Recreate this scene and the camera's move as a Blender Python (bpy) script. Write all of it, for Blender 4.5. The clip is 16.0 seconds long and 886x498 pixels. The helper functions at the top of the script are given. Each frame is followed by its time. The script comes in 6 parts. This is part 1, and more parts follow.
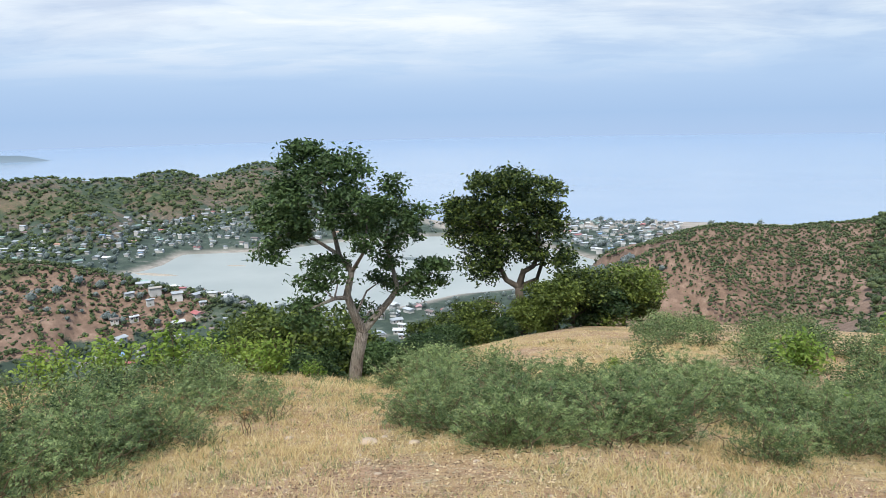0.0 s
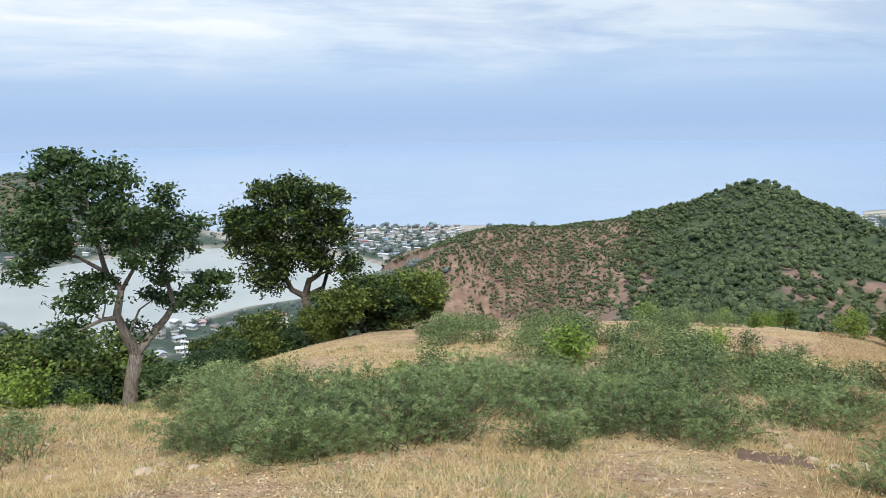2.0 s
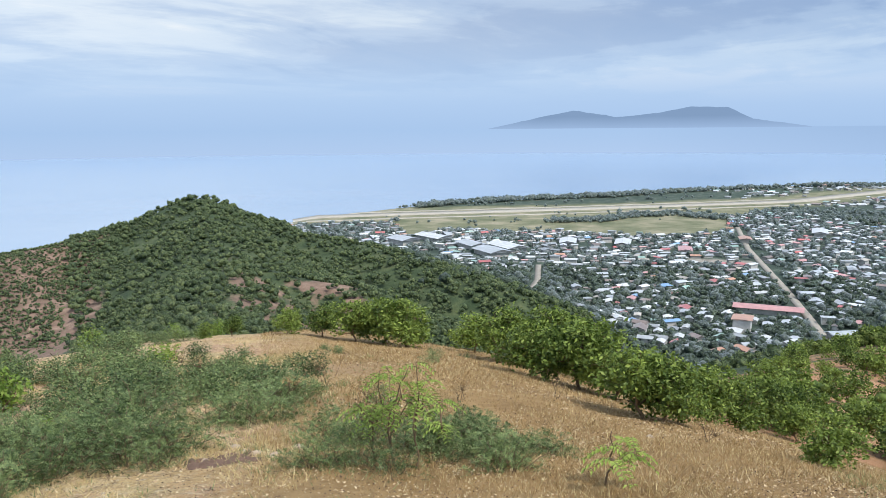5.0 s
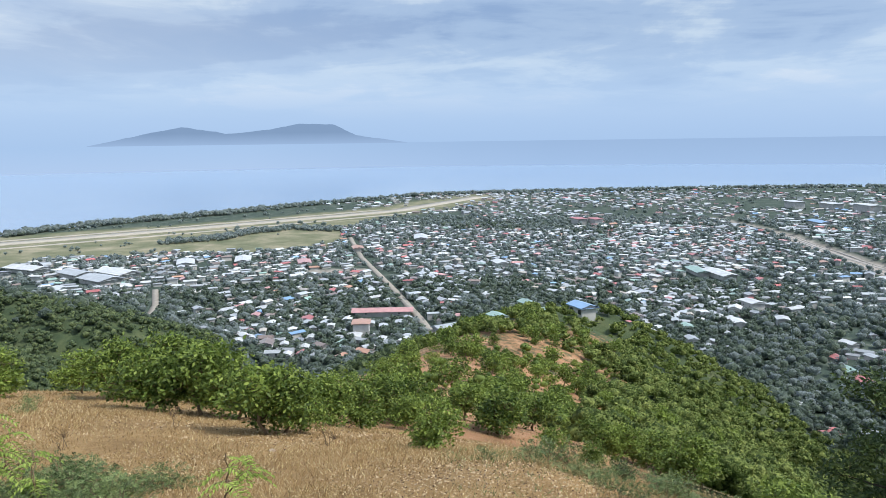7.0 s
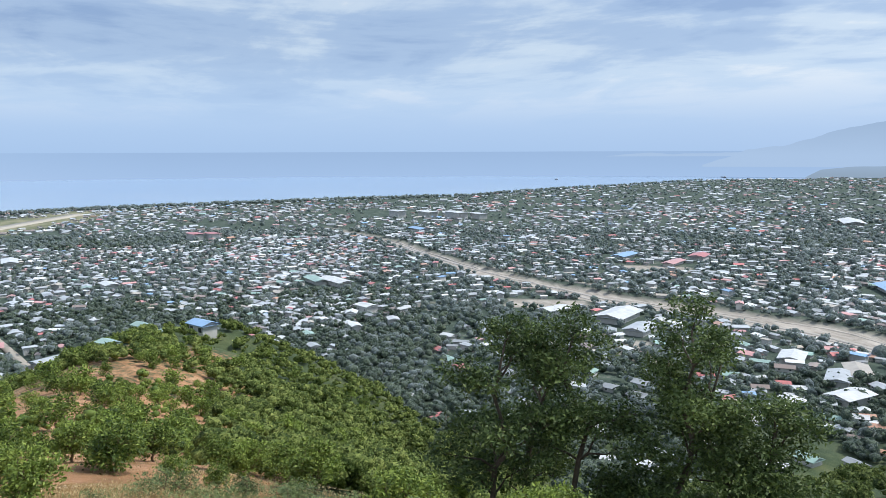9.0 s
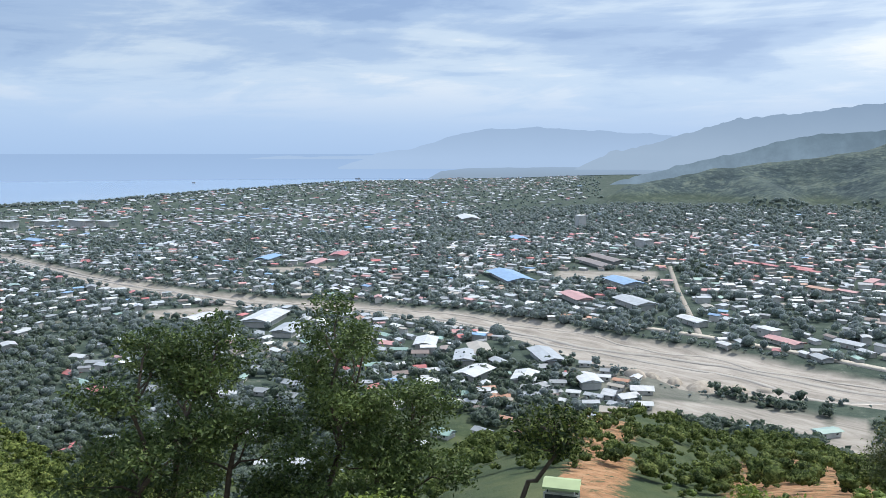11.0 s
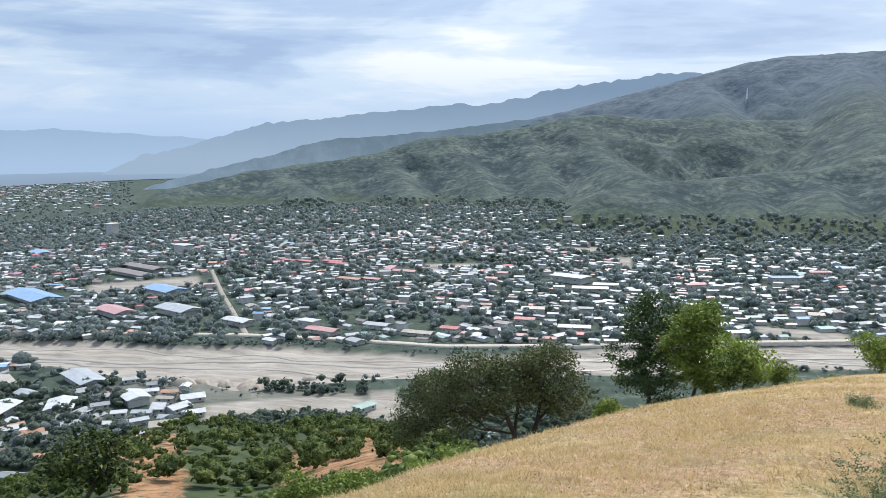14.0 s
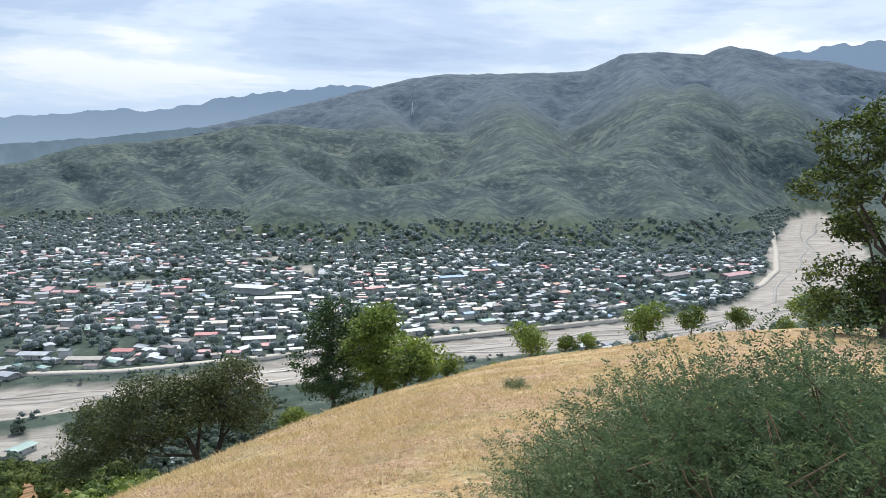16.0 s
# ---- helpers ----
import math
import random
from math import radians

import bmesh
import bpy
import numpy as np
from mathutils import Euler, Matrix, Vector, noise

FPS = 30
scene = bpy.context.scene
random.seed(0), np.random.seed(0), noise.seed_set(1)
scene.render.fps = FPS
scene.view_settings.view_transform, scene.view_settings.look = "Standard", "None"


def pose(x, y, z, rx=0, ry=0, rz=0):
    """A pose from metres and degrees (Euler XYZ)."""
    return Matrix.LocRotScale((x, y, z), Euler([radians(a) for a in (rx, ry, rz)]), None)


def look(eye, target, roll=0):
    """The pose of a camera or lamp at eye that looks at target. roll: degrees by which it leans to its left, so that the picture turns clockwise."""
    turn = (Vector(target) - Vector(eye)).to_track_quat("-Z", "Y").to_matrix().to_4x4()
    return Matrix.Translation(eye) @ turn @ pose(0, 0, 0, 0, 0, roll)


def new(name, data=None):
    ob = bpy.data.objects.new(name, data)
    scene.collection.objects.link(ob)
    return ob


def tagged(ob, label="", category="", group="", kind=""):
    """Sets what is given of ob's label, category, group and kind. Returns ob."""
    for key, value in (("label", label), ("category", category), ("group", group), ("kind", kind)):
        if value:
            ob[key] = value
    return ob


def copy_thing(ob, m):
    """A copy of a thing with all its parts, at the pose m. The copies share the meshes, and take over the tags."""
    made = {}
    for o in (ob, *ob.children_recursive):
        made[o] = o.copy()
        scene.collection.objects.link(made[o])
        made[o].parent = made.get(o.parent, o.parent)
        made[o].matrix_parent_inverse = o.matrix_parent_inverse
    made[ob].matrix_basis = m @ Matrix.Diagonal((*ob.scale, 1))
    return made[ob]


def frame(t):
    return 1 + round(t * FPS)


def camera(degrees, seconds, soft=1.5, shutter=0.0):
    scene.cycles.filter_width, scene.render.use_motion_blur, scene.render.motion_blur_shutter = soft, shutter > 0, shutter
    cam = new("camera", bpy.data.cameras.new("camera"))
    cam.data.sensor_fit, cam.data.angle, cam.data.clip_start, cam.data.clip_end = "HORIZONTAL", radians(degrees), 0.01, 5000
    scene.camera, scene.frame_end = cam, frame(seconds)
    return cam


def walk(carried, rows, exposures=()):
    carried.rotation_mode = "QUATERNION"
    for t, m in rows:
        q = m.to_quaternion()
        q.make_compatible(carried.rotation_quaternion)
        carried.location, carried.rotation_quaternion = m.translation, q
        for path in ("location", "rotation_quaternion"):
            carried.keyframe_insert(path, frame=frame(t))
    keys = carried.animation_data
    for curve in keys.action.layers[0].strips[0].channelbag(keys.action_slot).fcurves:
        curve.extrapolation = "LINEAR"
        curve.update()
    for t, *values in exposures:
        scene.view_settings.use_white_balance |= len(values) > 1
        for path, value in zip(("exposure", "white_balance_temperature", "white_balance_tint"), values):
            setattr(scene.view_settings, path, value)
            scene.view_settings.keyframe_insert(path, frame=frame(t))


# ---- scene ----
# Bearings are degrees clockwise from the first view; distances in metres from the viewpoint.
cam = camera(58.84, 16.0, soft=0.75)
EYE = 150.0
ROWS = [
    (0.0, -0.000, -0.001, 0.001, 0.00, -9.78, 1.16),
    (0.5, 0.008, 0.000, 0.002, 2.71, -9.72, 1.25),
    (1.0, 0.045, 0.021, -0.009, 6.34, -9.65, 1.31),
    (1.5, 0.080, 0.040, -0.014, 10.70, -9.56, 1.09),
    (2.0, 0.093, 0.043, -0.007, 15.63, -9.50, 0.82),
    (2.5, 0.102, 0.054, -0.008, 21.22, -9.45, 0.52),
    (3.0, 0.130, 0.044, -0.011, 27.44, -9.38, 0.29),
    (3.5, 0.177, 0.043, -0.016, 34.18, -9.29, 0.14),
    (4.0, 0.209, 0.013, -0.017, 41.13, -9.12, -0.03),
    (4.2, 0.227, 0.005, -0.018, 43.89, -9.05, -0.05),
    (6.3, 0.278, -0.249, -0.007, 72.70, -8.18, 1.00),
    (6.5, 0.295, -0.252, -0.006, 75.47, -8.08, 0.86),
    (7.0, 0.315, -0.261, -0.016, 82.31, -7.78, 0.75),
    (7.5, 0.243, -0.301, 0.002, 88.99, -7.52, 0.63),
    (8.0, 0.248, -0.355, -0.003, 95.68, -7.32, 0.48),
    (8.5, 0.248, -0.381, 0.012, 102.66, -7.15, 0.36),
    (9.0, 0.269, -0.400, 0.007, 109.80, -7.05, 0.19),
    (9.5, 0.291, -0.408, 0.006, 116.88, -6.99, 0.15),
    (10.0, 0.304, -0.425, 0.002, 123.58, -6.95, 0.00),
    (10.2, 0.316, -0.435, 0.003, 126.15, -6.94, -0.01),
    (12.3, 0.139, -0.560, -0.015, 149.21, -6.86, 0.03),
    (12.5, 0.132, -0.540, -0.004, 151.30, -6.86, 0.04),
    (13.0, 0.096, -0.551, 0.005, 156.68, -6.83, 0.30),
    (13.5, 0.084, -0.612, -0.011, 162.42, -6.83, 0.32),
    (14.0, 0.056, -0.606, 0.001, 168.37, -6.79, 0.43),
    (14.5, 0.035, -0.602, 0.003, 174.32, -6.75, 0.39),
    (15.0, 0.015, -0.605, 0.005, 180.29, -6.62, 0.40),
    (15.5, -0.006, -0.588, 0.009, 186.14, -6.46, 0.35),
    (16.0, -0.046, -0.604, 0.007, 191.45, -6.27, 0.27),
]
walk(cam, [(t, pose(x, y, EYE + z, 0, 0, -az) @ pose(0, 0, 0, 90 + pitch) @ pose(0, 0, 0, 0, 0, -roll))
           for t, x, y, z, az, pitch, roll in ROWS])

# ---- world and sun ----
SUN_AZ, SUN_EL = 190.0, 52.0
world = bpy.data.worlds.new("world")
scene.world = world
world.use_nodes = True
wn, wl = world.node_tree.nodes, world.node_tree.links
wn.clear()


def wnode(kind, **values):
    n = wn.new(kind)
    for k, v in values.items():
        n.inputs[k].default_value = v
    return n


def wmath(op, a, b=0.5, clamp=False):
    n = wn.new("ShaderNodeMath")
    n.operation, n.use_clamp = op, clamp
    for i, v in enumerate((a, b)):
        if isinstance(v, (int, float)):
            n.inputs[i].default_value = v
        else:
            wl.new(v, n.inputs[i])
    return n.outputs[0]


def wramp(fac, stops):
    n = wn.new("ShaderNodeValToRGB")
    n.color_ramp.interpolation = "EASE"
    while len(n.color_ramp.elements) < len(stops):
        n.color_ramp.elements.new(0.5)
    for e, (p, c) in zip(n.color_ramp.elements, stops):
        e.position, e.color = p, (*c, 1)
    wl.new(fac, n.inputs[0])
    return n.outputs[0]


def wmix(fac, a, b):
    n = wn.new("ShaderNodeMix")
    n.data_type = "RGBA"
    for i, v in ((0, fac), (6, a), (7, b)):
        if isinstance(v, (int, float)):
            n.inputs[i].default_value = v
        elif isinstance(v, tuple):
            n.inputs[i].default_value = (*v, 1)
        else:
            wl.new(v, n.inputs[i])
    return n.outputs[2]


sky = wn.new("ShaderNodeTexSky")
sky.sky_type, sky.sun_disc = "NISHITA", False
sky.sun_elevation, sky.sun_rotation = radians(SUN_EL), radians(SUN_AZ)
sky.air_density, sky.dust_density = 1.2, 2.0
coord = wn.new("ShaderNodeTexCoord")
split = wn.new("ShaderNodeSeparateXYZ")
wl.new(coord.outputs["Generated"], split.inputs[0])
dx, dy, dz = split.outputs
up = wmath("MAXIMUM", dz, 0.0)
# a flat cloud deck high over the place: long streaks towards the skyline
lift = wmath("ADD", up, 0.11)
deck = wn.new("ShaderNodeCombineXYZ")
wl.new(wmath("DIVIDE", dx, lift), deck.inputs[0])
wl.new(wmath("DIVIDE", dy, lift), deck.inputs[1])


def deck_noise(scale, detail, rough, shift, stretch=(1, 1, 1), distort=0.0):
    m = wn.new("ShaderNodeMapping")
    m.inputs["Location"].default_value = shift
    m.inputs["Scale"].default_value = stretch
    wl.new(deck.outputs[0], m.inputs[0])
    n = wnode("ShaderNodeTexNoise", Scale=scale, Detail=detail, Roughness=rough, Distortion=distort)
    wl.new(m.outputs[0], n.inputs["Vector"])
    return n.outputs[0]


big = deck_noise(0.42, 6, 0.52, (3.1, 1.7, 0), (1.0, 0.8, 1), 0.6)
fine = deck_noise(1.3, 7, 0.6, (0.4, 5.2, 0), (0.8, 1.2, 1), 0.5)
# long level bands in the deck
level = wn.new("ShaderNodeCombineXYZ")
for i, (v, s_) in enumerate(((dx, 1.6), (dy, 1.6), (dz, 13.0))):
    wl.new(wmath("MULTIPLY", v, s_), level.inputs[i])
bands = wnode("ShaderNodeTexNoise", Scale=1.15, Detail=7, Roughness=0.58, Distortion=0.5)
wl.new(level.outputs[0], bands.inputs["Vector"])
body = wmath("ADD", wmath("ADD", wmath("MULTIPLY", big, 0.40), wmath("MULTIPLY", fine, 0.20)), wmath("MULTIPLY", bands.outputs[0], 0.40))
glow = wmath("POWER", wmath("MAXIMUM", wmath("ADD", wmath("ADD", wmath("MULTIPLY", dy, -0.90), wmath("MULTIPLY", dx, -0.35)), wmath("MULTIPLY", up, 0.55)), 0.0), 3.0)
body = wmath("ADD", body, wmath("MULTIPLY", glow, 0.012))
bank = wmath("MULTIPLY", wramp(up, [(0.055, (0, 0, 0)), (0.085, (1, 1, 1)), (0.14, (1, 1, 1)), (0.21, (0, 0, 0))]), wmath("MAXIMUM", dx, 0.0))
body = wmath("SUBTRACT", body, wmath("MULTIPLY", bank, 0.03))
cloud = wramp(body, [(0.41, (0.27, 0.41, 0.69)), (0.465, (0.39, 0.54, 0.80)), (0.525, (0.62, 0.75, 0.92)), (0.585, (0.93, 0.96, 0.99))])
high = wramp(up, [(0.02, (0, 0, 0)), (0.16, (1, 1, 1))])
clear = wramp(up, [(0.0, (0.395, 0.575, 0.86)), (0.16, (0.42, 0.60, 0.88)), (0.45, (0.68, 0.79, 0.94))])
veil = wmix(wramp(up, [(0.02, (0, 0, 0)), (0.14, (1, 1, 1))]), clear, wmix(0.92, clear, cloud))
whole = wmix(wmath("MULTIPLY", wmath("MULTIPLY", glow, 0.12), high, True), veil, (0.93, 0.95, 0.97))
west = wmath("MAXIMUM", wmath("ADD", wmath("SUBTRACT", wmath("MULTIPLY", dy, 0.6), wmath("MULTIPLY", dx, 0.2)), 0.15), 0.0)
thin = wmath("MULTIPLY", west, wmath("ADD", wmath("MULTIPLY", fine, 1.4), -0.1))
whole = wmix(wmath("MULTIPLY", thin, wramp(up, [(0.035, (0, 0, 0)), (0.13, (1, 1, 1))]), True), whole, (0.95, 0.97, 0.99))
nishita = wnode("ShaderNodeBackground", Strength=0.02)
wl.new(sky.outputs[0], nishita.inputs[0])
east = wmath("SUBTRACT", 1.0, wmath("MULTIPLY", wmath("MULTIPLY", wmath("MAXIMUM", dx, 0.0), 0.15), high))
clouds = wnode("ShaderNodeBackground")
wl.new(wmath("MULTIPLY", east, 0.96), clouds.inputs[1])
wl.new(whole, clouds.inputs[0])
both = wn.new("ShaderNodeAddShader")
wl.new(nishita.outputs[0], both.inputs[0])
wl.new(clouds.outputs[0], both.inputs[1])
wout = wn.new("ShaderNodeOutputWorld")
wl.new(both.outputs[0], wout.inputs[0])

sun = new("sun", bpy.data.lights.new("sun", "SUN"))
sun.data.energy, sun.data.angle, sun.data.color = 4.0, radians(8), (1.0, 0.95, 0.86)
sun_way = Vector((math.sin(radians(SUN_AZ)) * math.cos(radians(SUN_EL)), math.cos(radians(SUN_AZ)) * math.cos(radians(SUN_EL)), math.sin(radians(SUN_EL))))
sun.matrix_world = look(sun_way * 900 + Vector((0, 0, EYE)), (0, 0, EYE))

# ---- materials ----


class Mat:
    """A node material under construction."""

    def __init__(self, name, rough=0.8, spec=0.3, metal=0.0, sheen=0.0):
        self.m = bpy.data.materials.new(name)
        self.m.use_nodes = True
        self.n, self.l = self.m.node_tree.nodes, self.m.node_tree.links
        self.p = self.n["Principled BSDF"]
        self.p.inputs["Roughness"].default_value = rough
        self.p.inputs["Specular IOR Level"].default_value = spec
        self.p.inputs["Metallic"].default_value = metal
        # Blue-tinted sheen lays a haze-like veil on surfaces seen at grazing angles.
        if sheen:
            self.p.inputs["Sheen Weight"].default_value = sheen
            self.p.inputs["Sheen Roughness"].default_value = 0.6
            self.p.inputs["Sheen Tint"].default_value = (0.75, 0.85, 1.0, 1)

    def put(self, v, socket):
        if isinstance(v, tuple) and len(v) == 3 and socket.type == "RGBA":
            v = (*v, 1)
        if hasattr(v, "is_output"):
            self.l.new(v, socket)
        else:
            socket.default_value = v

    def coords(self):
        return self.n.new("ShaderNodeNewGeometry").outputs["Position"]

    def noise(self, scale, detail=4, rough=0.55, vec=None, distort=0.0):
        n = self.n.new("ShaderNodeTexNoise")
        n.inputs["Scale"].default_value, n.inputs["Detail"].default_value = scale, detail
        n.inputs["Roughness"].default_value, n.inputs["Distortion"].default_value = rough, distort
        self.l.new(vec or self.coords(), n.inputs["Vector"])
        return n.outputs[0]

    def squeeze(self, scale):
        m = self.n.new("ShaderNodeMapping")
        m.inputs["Scale"].default_value = scale
        self.l.new(self.coords(), m.inputs[0])
        return m.outputs[0]

    def ramp(self, fac, stops):
        n = self.n.new("ShaderNodeValToRGB")
        while len(n.color_ramp.elements) < len(stops):
            n.color_ramp.elements.new(0.5)
        for e, (p, c) in zip(n.color_ramp.elements, stops):
            c = (c, c, c) if isinstance(c, (int, float)) else c
            e.position, e.color = p, (*c, 1)
        self.l.new(fac, n.inputs[0])
        return n.outputs[0]

    def mix(self, fac, a, b, kind="MIX"):
        n = self.n.new("ShaderNodeMix")
        n.data_type, n.blend_type = "RGBA", kind
        for i, v in ((0, fac), (6, a), (7, b)):
            self.put(v, n.inputs[i])
        return n.outputs[2]

    def math(self, op, a, b=0.5, clamp=False):
        n = self.n.new("ShaderNodeMath")
        n.operation, n.use_clamp = op, clamp
        self.put(a, n.inputs[0])
        self.put(b, n.inputs[1])
        return n.outputs[0]

    def island(self):
        return self.n.new("ShaderNodeNewGeometry").outputs["Random Per Island"]

    def chance(self):
        return self.n.new("ShaderNodeObjectInfo").outputs["Random"]

    def attr(self, name):
        n = self.n.new("ShaderNodeAttribute")
        n.attribute_name = name
        s = self.n.new("ShaderNodeSeparateColor")
        self.l.new(n.outputs["Color"], s.inputs[0])
        return (*s.outputs, n.outputs["Alpha"])

    def colour(self, v):
        self.put(v, self.p.inputs["Base Color"])
        return self

    def bump(self, height, strength=0.4, dist=0.02):
        b = self.n.new("ShaderNodeBump")
        b.inputs["Strength"].default_value, b.inputs["Distance"].default_value = strength, dist
        self.l.new(height, b.inputs["Height"])
        self.l.new(b.outputs[0], self.p.inputs["Normal"])
        return self

    def leafy(self, share, c):
        """Lets part of the light through, as thin leaves do."""
        t = self.n.new("ShaderNodeBsdfTranslucent")
        self.put(c, t.inputs[0])
        x = self.n.new("ShaderNodeMixShader")
        x.inputs[0].default_value = share
        self.l.new(self.p.outputs[0], x.inputs[1])
        self.l.new(t.outputs[0], x.inputs[2])
        self.l.new(x.outputs[0], self.n["Material Output"].inputs[0])
        return self


def leaf_mat(name, dark, mid, light, share=0.3, sheen=0.0):
    k = Mat(name, 0.55, 0.3, sheen=sheen)
    tone = k.math("ADD", k.math("MULTIPLY", k.island(), 0.62), k.math("MULTIPLY", k.noise(0.9, 2), 0.5))
    c = k.ramp(tone, [(0.25, dark), (0.55, mid), (0.9, light)])
    c = k.mix(0.35, c, k.mix(k.chance(), dark, light))
    k.colour(c).leafy(share, c)
    return k.m


def crown_mat(name, dark, mid, light, fine, share=0.3, sheen=0.0):
    """Foliage of whole crowns: lit leaf tufts and shaded gaps painted into the colour."""
    k = Mat(name, 0.7, 0.2, sheen=sheen)
    tone = k.math("ADD", k.math("MULTIPLY", k.island(), 0.45), k.math("MULTIPLY", k.noise(fine * 0.3, 3), 0.6))
    c = k.ramp(tone, [(0.25, dark), (0.55, mid), (0.9, light)])
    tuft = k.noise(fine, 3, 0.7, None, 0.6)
    # Shade between the leaf clusters, mixed in as dark colour.
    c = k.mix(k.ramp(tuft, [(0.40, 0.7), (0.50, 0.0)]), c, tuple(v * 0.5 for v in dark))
    # Lit tufts, mixed in as light colour.
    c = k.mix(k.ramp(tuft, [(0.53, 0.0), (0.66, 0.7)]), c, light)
    k.colour(c).bump(tuft, 1.0, 1.6 / fine).leafy(share, c)
    return k.m


def plain(name, c, rough=0.7, vary=0.25, scale=0.6, spec=0.3, metal=0.0, sheen=0.0, per_island=0.35):
    """A painted or weathered surface with blotches and, piece by piece, a slightly different tone."""
    k = Mat(name, rough, spec, metal, sheen)
    d = tuple(v * (1 - vary) for v in c)
    l = tuple(min(0.9, v * (1 + vary * 0.6)) for v in c)
    f = k.math("ADD", k.math("MULTIPLY", k.island(), per_island), k.math("MULTIPLY", k.noise(scale, 5), 1 - per_island))
    c2 = k.ramp(f, [(0.3, d), (0.7, l)])
    k.colour(c2).bump(k.noise(scale * 9, 4), 0.25, 0.02)
    return k.m


M = {}
# ground: kinds of surface, and haze-toned far slopes, are told apart by the zone colours laid on the sheet
k = Mat("earth", 0.92, 0.12, sheen=0.04)
zr, zg, zb, za = k.attr("zone")
yr, yg, yb, ya = k.attr("zone_b")
wood = k.ramp(k.noise(0.07, 9, 0.7), [(0.32, (0.030, 0.050, 0.024)), (0.5, (0.058, 0.084, 0.038)), (0.72, (0.12, 0.135, 0.062))])
soil = k.ramp(k.noise(0.12, 8, 0.7), [(0.3, (0.13, 0.088, 0.068)), (0.52, (0.235, 0.155, 0.118)), (0.75, (0.38, 0.275, 0.215))])
dry = k.ramp(k.noise(0.8, 8, 0.65), [(0.28, (0.38, 0.235, 0.10)), (0.48, (0.56, 0.385, 0.18)), (0.62, (0.64, 0.485, 0.25)), (0.8, (0.70, 0.57, 0.36))])
dry = k.mix(k.ramp(k.noise(0.3, 6, 0.65), [(0.44, 0.0), (0.55, 0.85)]), dry, k.ramp(k.noise(5.0, 8, 0.7), [(0.3, (0.26, 0.13, 0.08)), (0.5, (0.50, 0.305, 0.20)), (0.7, (0.68, 0.49, 0.36))]))
dry = k.mix(k.ramp(k.noise(0.5, 6, 0.65), [(0.53, 0.0), (0.63, 0.55)]), dry, (0.19, 0.20, 0.075))
dry = k.mix(k.ramp(k.noise(4.2, 9, 0.78), [(0.38, 0.8), (0.49, 0.0)]), dry, (0.15, 0.095, 0.05))
dry = k.mix(k.ramp(k.noise(6.5, 9, 0.78), [(0.53, 0.0), (0.62, 0.8)]), dry, (0.68, 0.57, 0.39))
dry = k.mix(k.ramp(k.noise(30.0, 4, 0.75), [(0.36, 0.75), (0.48, 0.0)]), dry, (0.20, 0.125, 0.065))
dry = k.mix(k.ramp(k.noise(42.0, 4, 0.75, None, 0.8), [(0.55, 0.0), (0.66, 0.75)]), dry, (0.74, 0.64, 0.44))
brown = k.ramp(k.math("ADD", k.math("MULTIPLY", k.noise(0.7, 9, 0.7), 0.55), k.math("MULTIPLY", k.noise(5.0, 9, 0.78), 0.45)), [(0.28, (0.16, 0.10, 0.045)), (0.45, (0.30, 0.19, 0.08)), (0.6, (0.43, 0.29, 0.135)), (0.8, (0.55, 0.42, 0.24))])
sand = k.ramp(k.noise(0.06, 9, 0.68, k.squeeze((0.35, 1.3, 1.0)), 1.2), [(0.3, (0.20, 0.18, 0.16)), (0.45, (0.31, 0.285, 0.255)), (0.58, (0.41, 0.38, 0.345)), (0.75, (0.50, 0.47, 0.43))])
# Shade under the town's trees is put into the darker ground tones.
town = k.ramp(k.noise(0.06, 8, 0.7), [(0.42, (0.042, 0.064, 0.050)), (0.58, (0.072, 0.100, 0.078)), (0.74, (0.26, 0.25, 0.225))])
field = k.ramp(k.noise(0.02, 7, 0.6), [(0.35, (0.12, 0.14, 0.08)), (0.5, (0.19, 0.195, 0.12)), (0.68, (0.33, 0.30, 0.22))])
# Bluish tone of the far slopes: haze put into the ground colour.
hazy_slope = k.ramp(k.math("ADD", k.math("MULTIPLY", k.noise(0.011, 8, 0.7), 0.5), k.math("MULTIPLY", k.noise(0.07, 6, 0.75), 0.5)), [(0.42, (0.030, 0.052, 0.060)), (0.475, (0.050, 0.078, 0.084)), (0.52, (0.082, 0.116, 0.110)), (0.60, (0.155, 0.185, 0.150))])
hazy_slope = k.mix(k.ramp(k.noise(0.035, 6, 0.75, None, 0.6), [(0.44, 0.65), (0.52, 0.0)]), hazy_slope, (0.028, 0.048, 0.056))
c = k.mix(yb, wood, k.mix(k.math("MULTIPLY", ya, 0.32), hazy_slope, k.ramp(k.noise(0.05, 9, 0.75), [(0.38, (0.048, 0.076, 0.074)), (0.55, (0.082, 0.114, 0.098)), (0.7, (0.15, 0.172, 0.130))])))
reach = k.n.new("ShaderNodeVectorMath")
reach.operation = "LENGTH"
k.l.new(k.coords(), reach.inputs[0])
# Beyond 2.5 km haze blue is blended into the ground colour by distance.
hazy_wood = k.ramp(k.noise(0.02, 9, 0.75), [(0.40, (0.060, 0.090, 0.125)), (0.50, (0.088, 0.124, 0.162)), (0.62, (0.122, 0.160, 0.186))])
c = k.mix(k.ramp(k.math("DIVIDE", reach.outputs["Value"], 5000.0), [(0.50, 0.0), (0.62, 1.0)]), c, hazy_wood)
c = k.mix(yr, c, town)
c = k.mix(yg, c, field)
ragged = k.math("MULTIPLY", k.math("SUBTRACT", k.noise(0.45, 8, 0.8), 0.5), 1.9)
